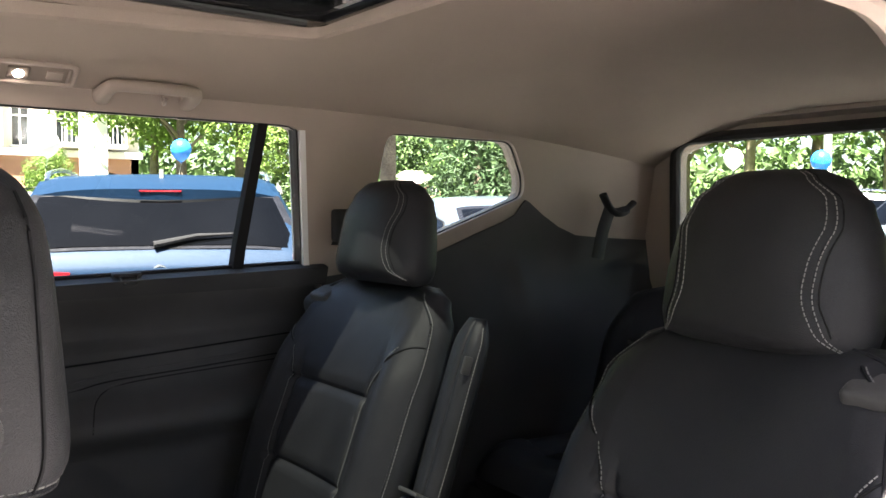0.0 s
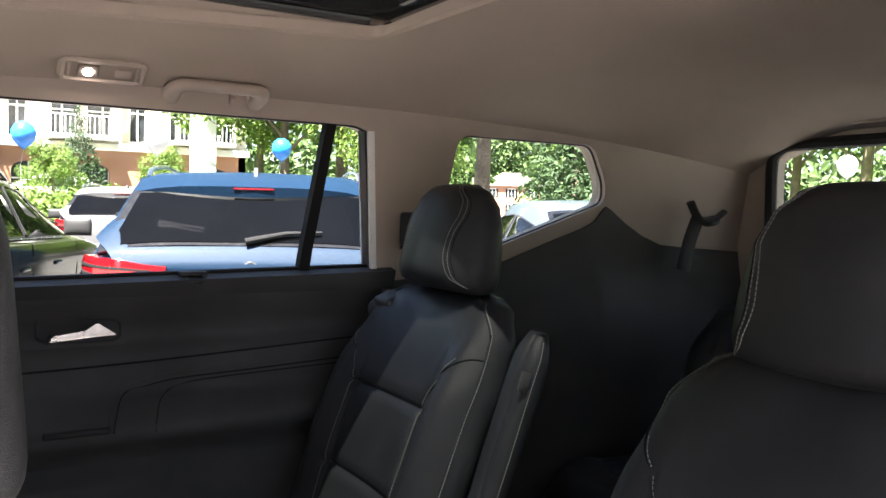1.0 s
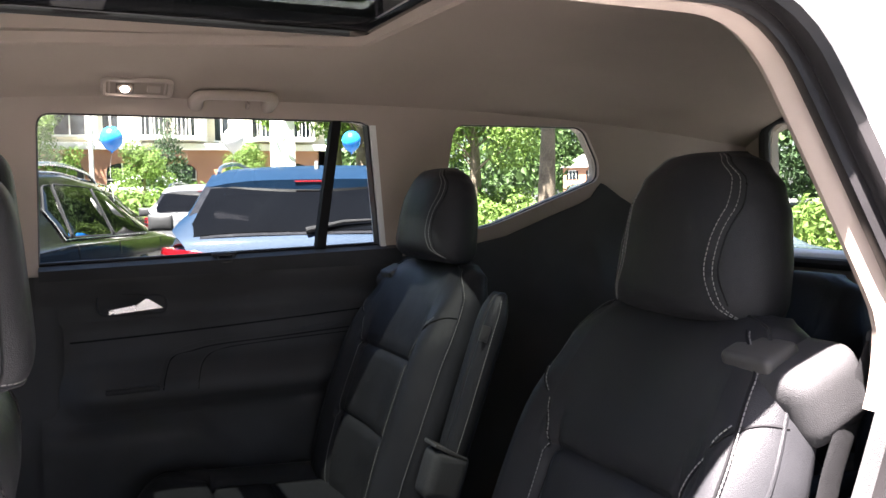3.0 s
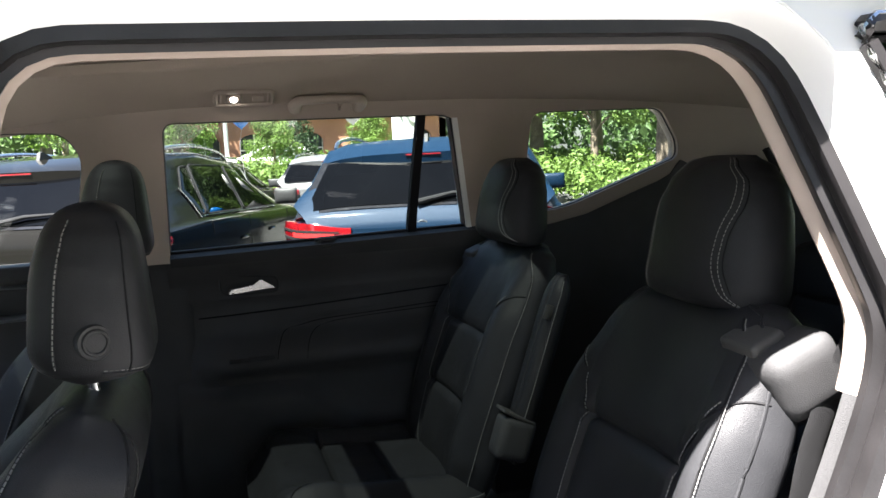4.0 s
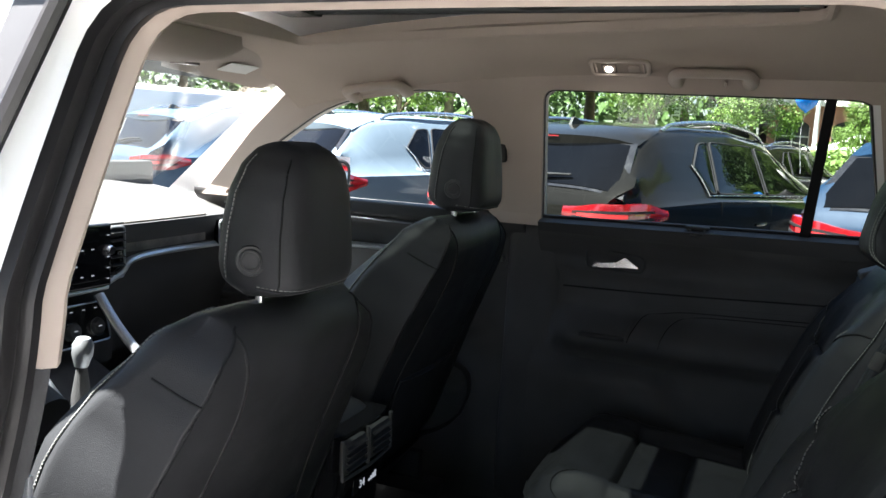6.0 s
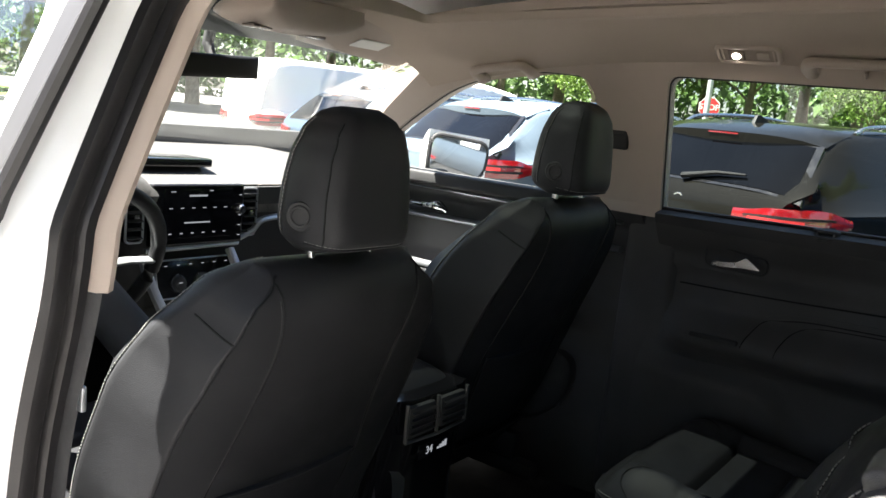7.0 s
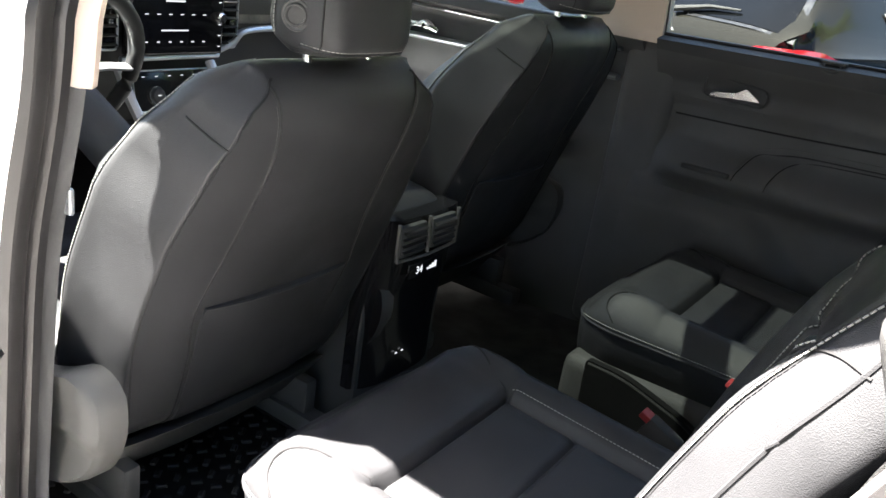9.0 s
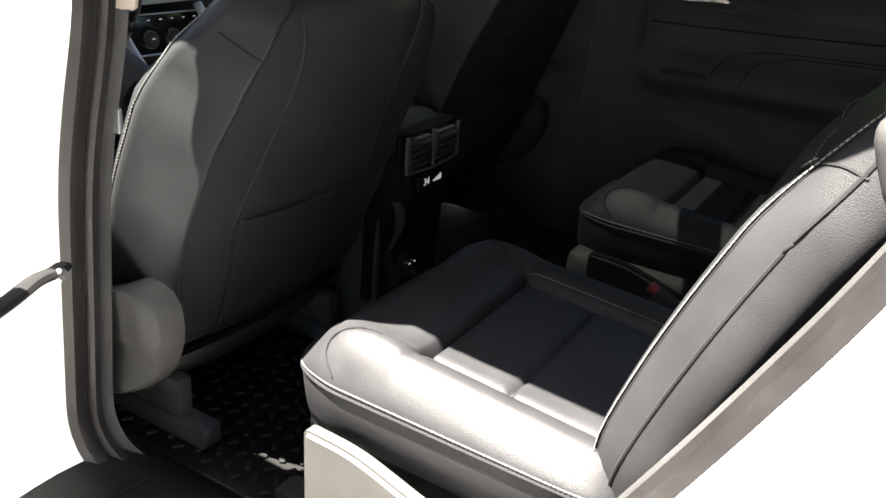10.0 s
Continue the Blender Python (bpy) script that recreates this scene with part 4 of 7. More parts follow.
def front_seat():
    cx = -0.38
    s = thing("front_seat", (cx, 0.35, 0.42), "black leatherette front seat with white stitching, seen from behind", "car seat", "front seats")
    ob, fr, bk, out = seat_back(s, cx - 0.004, (0.225, 0.545), (-0.006, 1.166), BACK_WIDTH,
                                0.070, 0.066, 0.062, LEATHER, [0.50], [0.15, -0.35], False, 16, 0.070)
    # seams, shoulder joint and pocket on the back
    for side in (-1, 1):
        outer_line = [(0.140, 0.985), (0.165, 0.962), (0.184, 0.888), (0.208, 0.752), (0.232, 0.47), (0.247, 0.15), (0.251, -0.12), (0.238, -0.40), (0.222, -0.67), (0.206, -0.93)]
        inner_line = [(0.150, 0.975), (0.140, 0.918), (0.131, 0.654), (0.141, 0.264), (0.160, -0.106), (0.148, -0.395), (0.142, -0.687), (0.138, -0.92)]

        def on_back(line, shift, lift):
            pts = smooth_line([(a + shift, b, 0) for a, b in line], 12)
            return [bk(side * min(0.895, q.x / lerp_table(BACK_WIDTH, q.y)), q.y) - out * lift for q in pts]

        for line in (outer_line, inner_line):
            part("seam", tube(on_back(line, 0.0, 0.0002), 0.0018, 5), SEAM, ob)
        stitches(on_back(inner_line[1:5], 0.005, 0.001), ob, step=0.006, length=0.004, r=0.0004, mat=GREY_SHIELD)
        joint = on_face(bk, -out, [(side * 0.89, 0.755), (side * 0.93, 0.760), (side * 0.96, 0.768), (side * 0.985, 0.776)], 6, 0.0004)
        part("seam", tube(joint, 0.0016, 5), SEAM, ob)
        edge = on_face(fr, out, [(side * 0.70, 0.97), (side * 0.93, 0.80), (side * 0.965, 0.4), (side * 0.965, 0.0), (side * 0.965, -0.5), (side * 0.95, -0.9)], 12, 0.0)
        stitches([p + Vector((side * 0.003, 0, 0)) for p in edge], ob, step=0.006, length=0.0045, r=0.0008)
        part("piping", tube(edge, 0.0022, 6), LEATHER_MID, ob)
    # map pocket, a loose skin over the lower back
    us, vs = span(-0.53, 0.53, 16), span(-0.93, -0.09, 12)
    bag = lambda u, v: 0.004 + 0.007 * (1 - (u / 0.53) ** 2) * step_up(v, -0.9, -0.5)
    part("map_pocket", slab(us, vs, lambda u, v: bk(u, v) - out * bag(u, v), lambda u, v: bk(u, v) + out * 0.004), LEATHER_MID, s, "black map pocket on the seat's back")
    part("pocket_hem", tube([bk(u, -0.09) - out * (bag(u, -0.09) + 0.0005) for u in span(-0.53, 0.53, 20)], 0.002, 6), LEATHER, s)
    headrest(s, cx + 0.005, (0.012, 1.284), (0.097, 0.101, 0.060), radians(6), True, (0.014, 1.160))
    cu, cf = cushion(s, cx, 0.76, 0.20, 0.735, 0.055, 0.275, 0.16, LEATHER)
    for side in (-1, 1):
        stitches([cf(side * 0.985, v) + Vector((side * 0.002, 0, 0.003)) for v in span(-0.9, 0.8, 30)], cu)
    # side shield and recliner cover
    for side in (-1, 1):
        base = cx + side * 0.285
        shape = resampled(rounded([(0.70, 0.47), (0.72, 0.62), (0.42, 0.645), (0.30, 0.675), (0.21, 0.705), (0.14, 0.745), (0.085, 0.725), (0.078, 0.66), (0.108, 0.585), (0.20, 0.52)], 0.05, 6), 72)
        bm = bmesh.new()
        mid = Vector((0.33, 0.61))
        loops = []
        for k, (scale, lift) in enumerate(((1.0, -0.012), (1.0, 0.012), (0.985, 0.020), (0.95, 0.026), (0.80, 0.024), (0.60, 0.016), (0.30, 0.014))):
            loops.append([bm.verts.new((base + side * (lift + (0.010 if q.y > 0.64 and k > 1 else 0.0)), mid.x + (q.x - mid.x) * scale, mid.y + (q.y - mid.y) * scale)) for q in (Vector(p[:2]) for p in shape)])
        for a, b in zip(loops, loops[1:]):
            for i in range(len(a)):
                bm.faces.new((a[i - 1], a[i], b[i], b[i - 1]))
        bm.faces.new(loops[-1])
        part("side_shield", bm, GREY_SHIELD, s, "grey plastic recliner shield")
    part("rear_valance", slab(span(-0.23, 0.23, 10), span(0, 1, 5), lambda u, v: (cx + u, 0.155 + 0.06 * v + 0.02 * (u / 0.23) ** 2, 0.56 - 0.08 * v), lambda u, v: (cx + u, 0.20 + 0.06 * v, 0.55 - 0.08 * v)), DARK, s)
    for side in (-1, 1):
        part("rail", box((0.045, 0.62, 0.04), (cx + side * 0.20, 0.42, 0.425), bevel=0.008), DARK, s, "black seat rail")
        part("leg", box((0.03, 0.50, 0.07), (cx + side * 0.20, 0.42, 0.48), bevel=0.006), DARK, s)
    return s


driver = front_seat()
copy_thing(driver, Matrix.Translation((0.38, 0.385, 0.482)))


def captain_chair(cx, bx, slim, dy, head, cdy, outer, top, tall, label):
    """bx is the middle of the backrest, slim narrows it."""
    s = thing("captain_chair", (cx, -0.35, 0.40), label, "car seat", "second-row seats")
    ob, fr, bk, out = seat_back(s, bx, (-0.600 + dy, 0.655), (-0.820 + dy, 1.205), [(a, slim * b) for a, b in [(-1, 0.218), (-0.6, 0.240), (-0.1, 0.250), (0.35, 0.246), (0.72, 0.226), (0.92, 0.190), (1, 0.150)]],
                                0.058, 0.055, 0.030, LEATHER, [0.52], [0.22, -0.33], True)
    for side in (-1, 1):
        path = [(side * 0.555, -0.9), (side * 0.555, -0.3), (side * 0.565, 0.20), (side * 0.64, 0.38), (side * 0.80, 0.55)]
        stitches(on_face(fr, out, path, 14), ob, step=0.006, length=0.0042)
        part("seam", tube(on_face(fr, out, [(side * 0.56, 0.2), (side * 0.66, 0.40), (side * 0.86, 0.56), (side * 0.97, 0.60)], 10, 0.0002), 0.0016, 5), SEAM, ob)
        edge = on_face(fr, out, [(side * 0.45, 0.985), (side * 0.80, 0.93), (side * 0.945, 0.72), (side * 0.955, 0.3), (side * 0.955, -0.3), (side * 0.95, -0.9)], 12, 0.0)
        part("piping", tube(edge, 0.0024, 6), LEATHER_MID if outer > 0 else LEATHER, ob)
        if outer < 0 and side == outer:
            edge = on_face(fr, out, [(side * 0.70, 0.90), (side * 0.80, 0.72), (side * 0.83, 0.3), (side * 0.83, -0.3), (side * 0.83, -0.9)], 12, 0.001)
            part("seam", tube(edge, 0.0016, 6), SEAM, ob)
        stitches([p + Vector((side * 0.004, 0, 0)) for p in edge], ob, step=0.006, length=0.0045)
    headrest(s, bx - outer * (0.022 if outer > 0 else 0.016), (head, top), (0.132, tall, 0.058), radians(12), False, (-0.828 + dy, 1.198))
    cu, cf = cushion(s, cx + outer * 0.028, -0.098 + cdy, -0.610 + cdy, 0.742, 0.040, 0.247, 0.155, LEATHER)
    for side in (-1, 1):
        pts = [cf(side * 0.999, v) + Vector((side * 0.0015, 0, 0.005)) for v in span(-0.92, 0.86, 40)]
        stitches(pts, cu, step=0.006, length=0.0045)
        part("piping", tube([cf(side, v) for v in span(-0.92, 0.985, 48)], 0.0026, 6), LEATHER, cu)
        part("seam", tube(on_face(cf, Vector((0, 0, 1)), [(side * 0.985, 0.60), (side * 0.93, 0.70), (side * 0.84, 0.68), (side * 0.72, 0.48), (side * 0.63, 0.29)], 8, 0.0004), 0.0014, 5), SEAM, cu)
        if side == -outer:
            stitches([cf(side * 0.665, v) + Vector((0, 0, 0.001)) for v in span(-0.8, 0.27, 26)], cu, step=0.006, length=0.004, r=0.0006)
    # moulded base with side shields, runners and tilt lever
    for side in (-1, 1):
        base = cx + side * 0.262 + outer * 0.020
        shape = rounded([(-0.190, 0.40), (-0.183, 0.642), (-0.262, 0.640), (-0.395, 0.600), (-0.46, 0.560), (-0.51, 0.60), (-0.60, 0.64), (-0.66, 0.56), (-0.64, 0.40)], [0.03, 0.010, 0.05, 0.1, 0.05, 0.04, 0.05, 0.05, 0.03], 6)
        bm = extrude_outline([(base, a + cdy, b) for a, b in shape], (side, 0, 0), 0.028)
        bmesh.ops.bevel(bm, geom=[e for e in bm.edges if len(e.link_faces) == 2 and e.calc_face_angle(0) > 0.8], offset=0.006, segments=3, affect="EDGES")
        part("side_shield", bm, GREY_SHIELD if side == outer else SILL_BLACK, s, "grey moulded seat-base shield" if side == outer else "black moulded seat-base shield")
        part("rail", box((0.05, 0.62, 0.03), (cx + side * 0.19, -0.36 + cdy, 0.40), bevel=0.006), DARK, s, "black seat rail")
    part("pedestal", box((0.46, 0.48, 0.20), (cx, -0.36 + cdy, 0.52), bevel=0.03, seg=3), DARK, s)
    # shoulder release lever recess at the outer shoulder
    lean = Euler((radians(-22), 0, 0)).to_matrix()
    p = Vector((bx + outer * (0.186 * slim), -0.792 + dy, 1.130))
    lean4 = lean.to_4x4()
    pod = part("lever_block", box((0.108, 0.100, 0.090), p + lean @ Vector((0, 0, 0.008)), lean4, 0.030, 6), DARK, s, "black shoulder lever housing")
    part("tilt_lever", box((0.070, 0.050, 0.024), p + lean @ Vector((-outer * 0.022, 0.016, 0.052)), lean4, 0.010, 4), GREY_SHIELD, pod, "grey seat-tilt lever")
    part("lever_slot", box((0.050, 0.030, 0.016), p + lean @ Vector((-outer * 0.050, 0.034, 0.034)), lean4, 0.005, 2), SEAM, pod)
    part("belt_buckle", box((0.026, 0.060, 0.065), (cx - outer * 0.277, -0.475 + cdy, 0.675), Euler((radians(25), 0, 0)).to_matrix().to_4x4(), 0.006), DARK, s, "black belt buckle")
    part("buckle_release", box((0.022, 0.040, 0.012), (cx - outer * 0.277, -0.462 + cdy, 0.708), Euler((radians(25), 0, 0)).to_matrix().to_4x4(), 0.003), RED_PLASTIC, s, "red buckle button")
    return s


captain_chair(-0.392, -0.446, 0.905, 0.008, -0.820, 0.0, -1, 1.290, 0.109, "black leatherette captain's chair with white stitching beside the doorway")
right_chair = captain_chair(0.378, 0.400, 1.0, -0.035, -0.825, -0.07, 1, 1.308, 0.101, "black leatherette captain's chair with a folded-up armrest")
# folded-up armrest on the inner side of the right-hand chair
ARM_FOOT, ARM_TOP = Vector((0.100, -0.684, 0.79)), Vector((0.097, -0.818, 1.168))
ARM_OUT = Vector((0, ARM_TOP.z - ARM_FOOT.z, ARM_FOOT.y - ARM_TOP.y)).normalized()


def arm_face(u, v, d):
    k = (v + 1) / 2
    wide = 0.034 * (0.80 + 0.20 * step_up(k, 0.0, 0.5)) * (1 - 0.35 * step_up(k, 0.88, 1.0))
    return ARM_FOOT.lerp(ARM_TOP, k) + Vector((wide * u, 0, 0)) + ARM_OUT * d * rim_off(u, 3.5) * rim_off(v, 6)


arm_groove = lambda u: 0.004 * bumped(u, -0.30, 0.06)
arm = part("armrest", shell(dense(20, [-0.30], 0.06), ease(30), lambda u, v: arm_face(u, v, 0.022 + 0.004 * (1 - u * u) - arm_groove(u)), lambda u, v: arm_face(u, v, -0.024)), LEATHER, right_chair, "black upholstered armrest folded upright", angle=70)
stitches([arm_face(-0.955, v, 0.022) + Vector((-0.001, 0, 0)) for v in span(-0.8, 0.9, 40)], arm, step=0.006, length=0.0045)
stitches([arm_face(0.955, v, 0.022) + Vector((0.001, 0, 0)) for v in span(-0.8, 0.9, 40)], arm, step=0.006, length=0.0045)
part("armrest_button", box((0.005, 0.019, 0.030), (0.0665, -0.768, 1.098), Euler((radians(19), 0, 0)).to_matrix().to_4x4(), 0.003), GREY_SHIELD, right_chair, "square black armrest button")
tilt = Euler((radians(19), 0, 0)).to_matrix().to_4x4()
part("armrest_pivot", box((0.058, 0.078, 0.092), (0.094, -0.690, 0.842), tilt, 0.020, 4), DARK, right_chair, "black armrest hinge cover")
part("pivot_cap", box((0.050, 0.074, 0.007), (0.092, -0.698, 0.888), Euler((radians(30), 0, 0)).to_matrix().to_4x4(), 0.003), GREY_SHIELD, right_chair, "grey hinge cap")

# third row: two low folded-back seats at the rear
def rear_bench(cx):
    s = thing("bench_seat", (cx, -1.5, 0.5), "black leatherette third-row seat behind the captain's chairs", "car seat", "third-row seats")
    ob, fr, bk, out = seat_back(s, cx, (-1.62, 0.72), (-1.80, 1.14), [(-1, 0.27), (0.3, 0.285), (0.8, 0.25), (1, 0.16)], 0.05, 0.05, 0.02, LEATHER, [0.5], [0.2], True)
    cushion(s, cx, -1.16, -1.64, 0.76, 0.03, 0.28, 0.13, LEATHER)
    part("bench_base", box((0.54, 0.50, 0.22), (cx, -1.42, 0.58), bevel=0.02), DARK, s)
    return s


bench = rear_bench(-0.30)
copy_thing(bench, Matrix.Translation((0.30, -1.5, 0.5)))

# ---- cabin fittings ----
def reading_lamp():
    s = thing("reading_lamp", (0.545, -0.22, 1.59), "beige overhead reading lamp, one of its two lenses lit", "lamp")
    tilt = Euler((0, radians(31), 0)).to_matrix().to_4x4()
    at = Vector((0.566, -0.236, head_z(0.566, -0.236) - 0.003))
    up = tilt @ Vector((0, 0, 1))
    ring = rounded([(-0.025, -0.065), (0.025, -0.065), (0.025, 0.065), (-0.025, 0.065)], 0.013, 5)
    part("housing", tube([at + tilt @ Vector((a, b, -0.002)) for a, b in ring], 0.006, 8, closed=True), TRIM, s)
    part("bezel", box((0.046, 0.126, 0.006), at - up * 0.001, tilt, 0.002), LAMP_TRIM, s)
    part("lens_panel", box((0.030, 0.034, 0.004), at - up * 0.005 + Vector((0, 0.024, 0)), tilt, 0.002), DIFFUSER, s)
    part("lens", lathe([(0.0, -0.003), (0.0075, -0.002), (0.009, 0.002)], at - up * 0.008 + Vector((0, 0.024, 0)), up, 18), LAMP_ON, s, "lit round lens")
    part("switch", box((0.020, 0.026, 0.005), at - up * 0.005 + Vector((0, -0.032, 0)), tilt, 0.002), TRIM, s)
    part("end_rib", box((0.036, 0.004, 0.004), at - up * 0.004 + Vector((0, 0.054, 0)), tilt, 0.001), TRIM, s)
    part("end_rib", box((0.036, 0.004, 0.004), at - up * 0.004 + Vector((0, -0.054, 0)), tilt, 0.001), TRIM, s)
    return s


reading_lamp()


def grab_handle(ya, yb, x, label, hook):
    s = thing("grab_handle", (x, (ya + yb) / 2, head_z(x, ya)), label, "grab handle", "grab handles")
    z = head_z(x, (ya + yb) / 2)
    # folded up: feet at the roof rail, the grip lying inboard along the headliner
    def lying(dx, y, off):
        return Vector((x + dx, y, head_z(x + dx, y) - off))

    pts = smooth_line([lying(0.050, ya, 0.006), lying(0.020, ya + 0.002, 0.014), lying(-0.008, ya - 0.006, 0.019), lying(-0.017, ya - 0.034, 0.022), lying(-0.020, (ya + yb) / 2, 0.023), lying(-0.017, yb + 0.034, 0.022), lying(-0.008, yb + 0.006, 0.019), lying(0.020, yb - 0.002, 0.014), lying(0.050, yb, 0.006)], 6)
    n = len(pts)
    part("grip", tube(pts, [0.0125 + 0.005 * max(0, 1 - min(i, n - 1 - i) / 16) for i in range(n)], 14, flat=0.85), TRIM, s)
    for yy in (ya, yb):
        part("mount", box((0.030, 0.036, 0.014), lying(0.046, yy, 0.004), Euler((0, radians(34), 0)).to_matrix().to_4x4(), 0.006, 3), TRIM, s)
    if hook:
        part("coat_hook", tube(smooth_line([lying(0.034, yb + 0.050, 0.004), lying(0.030, yb + 0.050, 0.022), lying(0.016, yb + 0.049, 0.020)], 4), 0.0035, 8), TRIM, s)
    return s


grab_handle(-0.358, -0.515, 0.568, "beige grab handle with a coat hook over the rear door", True)
grab_handle(0.475, 0.325, 0.580, "beige grab handle over the front passenger door", False)


def door_card(name, y_back, y_front, x_of, label):
    """A moulded inner door panel as a deep relief."""
    d = thing(name, (0.78, (y_back + y_front) / 2, 0.45), label, "door")
    ny, nz = 46, 60
    bm = slab(span(y_back, y_front, ny), span(0.36, 1.206, nz), lambda y, z: (x_of(y, z), y, z), lambda y, z: (0.865, y, z))
    part("panel", bm, DARK_SOFT, d, "black vinyl inner panel")
    return d


def rear_card(y, z):
    x = 0.790 - 0.052 * step_up(z, 1.10, 1.19)
    x -= 0.012 * step_up(z, 1.06, 1.075)
    x -= 0.070 * step_up(z, 0.850, 0.905) * (1 - step_up(z, 0.915, 0.99)) * step_up(-y, 0.03, 0.14) * (1 - step_up(-y, 0.70, 0.82))
    x -= 0.020 * (1 - step_up(z, 0.86, 0.90))
    slope = 0.84 - 1.15 * (-y - 0.355)
    x -= 0.040 * step_up(slope - z, -0.04, 0.06) * (1 - step_up(z, 0.80, 0.86))
    x += 0.014 * bumped(y, -0.22, 0.075) * bumped(z, 1.115, 0.030)
    x -= 0.010 * bumped(z, 0.52, 0.04)
    return x


rear_door = door_card("closed_rear_door", -0.855, -0.025, rear_card, "closed rear door with black panel, armrest and chrome pull")
# joint under the smooth upper panel, then two stitched pleats that sweep down to the pocket
def card_line(path, n=10, lift=0.001):
    return [(rear_card(q.x, q.y) - lift, q.x, q.y) for q in smooth_line([(a, b, 0) for a, b in path], n)]


part("panel_joint", tube(card_line([(-0.83, 1.062), (-0.45, 1.042), (-0.25, 1.034), (-0.09, 1.030)], 14), 0.0022, 5), SEAM, rear_door)
for dz in (0.0, -0.010):
    upper_pleat = [(-0.83, 1.033 + dz), (-0.58, 1.020 + dz), (-0.42, 1.013 + dz), (-0.345 + dz, 1.003 + dz), (-0.300 + dz, 0.982), (-0.277 + dz, 0.945), (-0.270 + dz, 0.920)]
    stitches(card_line(upper_pleat), rear_door, r=0.0006, mat=GREY_SHIELD)
part("pleat_seam", tube(card_line([(a, b - 0.005) for a, b in upper_pleat], 10, 0.0002), 0.0016, 5), SEAM, rear_door)
lower_pleat = [(-0.83, 1.010), (-0.52, 0.999), (-0.42, 0.990), (-0.38, 0.970), (-0.362, 0.938), (-0.358, 0.915)]
stitches(card_line(lower_pleat), rear_door, r=0.0006, mat=GREY_SHIELD)
part("pleat_seam", tube(card_line([(a, b - 0.005) for a, b in lower_pleat], 10, 0.0002), 0.0014, 5), SEAM, rear_door)
recess = rounded([(-0.150, 1.145), (-0.150, 1.090), (-0.300, 1.088), (-0.300, 1.128)], 0.02, 4)
part("pull_recess", tube([(0.768, a, b) for a, b in recess], 0.003, 6, closed=True), DARK, rear_door)
blade = extrude_outline([(0.750, -0.170, 1.093), (0.750, -0.171, 1.103), (0.747, -0.232, 1.112), (0.745, -0.254, 1.127), (0.746, -0.290, 1.102), (0.748, -0.240, 1.099)], (1, 0, 0), 0.010)
bmesh.ops.bevel(blade, geom=blade.edges[:], offset=0.0022, segments=2, affect="EDGES")
handle = part("pull_handle", blade, CHROME, rear_door, "slim chrome inner pull handle")
part("pull_root", box((0.030, 0.016, 0.010), (0.766, -0.178, 1.099), bevel=0.003), DARK, handle)
part("window_ledge", slab(span(-0.868, -0.035, 12), span(0, 1, 5), lambda y, v: (0.692 + 0.065 * v - 0.004 * (1 - v), y, 1.2125 - 0.010 * (1 - v) ** 2 - 0.021 * y), lambda y, v: (0.700 + 0.055 * v, y, 1.180)), DARK, rear_door, "black window ledge")
part("ledge_seal", tube([(0.731, -0.03, 1.2145), (0.729, -0.84, 1.2310)], 0.005, 8), RUBBER, rear_door)
hook = part("shade_hook", box((0.022, 0.056, 0.008), (0.712, -0.425, 1.222), bevel=0.003), DARK, rear_door, "black sunshade hook")
part("hook_lip", tube(smooth_line([(0.702, -0.408, 1.218), (0.690, -0.416, 1.204), (0.690, -0.436, 1.204), (0.702, -0.444, 1.218)], 5), 0.0035, 7), DARK, hook)
part("switch_plate", box((0.034, 0.118, 0.012), (0.730, -0.215, 0.922), bevel=0.005, seg=3), DARK, rear_door)
part("speaker_grille", lathe([(0.0, 0.006), (0.065, 0.005), (0.075, 0.0)], (0.757, -0.60, 0.62), (-1, 0, 0), 28), DARK, rear_door)


def front_card(y, z):
    k = step_up(y, 0.06, 0.24)
    x = 0.80 - 0.060 * step_up(z, 1.13, 1.195)
    x -= 0.075 * k * step_up(z, 0.84, 0.89) * (1 - step_up(z, 0.90, 0.97))
    x -= 0.02 * k * (1 - step_up(z, 0.84, 0.88))
    return x


front_door = door_card("closed_front_door", 0.02, 1.10, front_card, "closed front passenger door with black panel and silver strips")
for z0, z1, r in ((1.155, 1.165, 0.010), (1.082, 1.068, 0.018)):
    pts = [(front_card(y, 1.10) - 0.014 - 0.016 * (z0 > 1.1), y, z0 + (z1 - z0) * (y - 0.1) / 0.9) for y in span(0.08, 1.0, 14)]
    part("silver_strip", tube(pts, r, 8, flat=0.5), SILVER, front_door, "silver trim strip")
pull = smooth_line([(0.775, 0.80, 1.105), (0.758, 0.775, 1.105), (0.754, 0.715, 1.108), (0.758, 0.68, 1.112), (0.775, 0.655, 1.098)], 5)
part("pull_handle", tube(pull, [0.008 + 0.007 * bumped(i / len(pull), 0.72, 0.12) for i in range(len(pull))], 10), CHROME, front_door, "chrome inner pull handle")
part("sail_panel", extrude_outline([(0.735, 0.80, 1.205), (0.735, 0.98, 1.20), (0.705, 0.81, 1.325)], (1, 0, 0), 0.02), DARK, front_door, "black mirror corner panel")
part("window_ledge", box((0.07, 0.78, 0.036), (0.728, 0.54, 1.196), bevel=0.008, seg=3), DARK, front_door)
part("armrest", box((0.07, 0.42, 0.05), (0.735, 0.66, 0.905), bevel=0.018, seg=3), LEATHER, front_door)
part("switch_bar", box((0.045, 0.24, 0.014), (0.722, 0.70, 0.934), bevel=0.005), SILVER, front_door, "silver armrest switch strip")
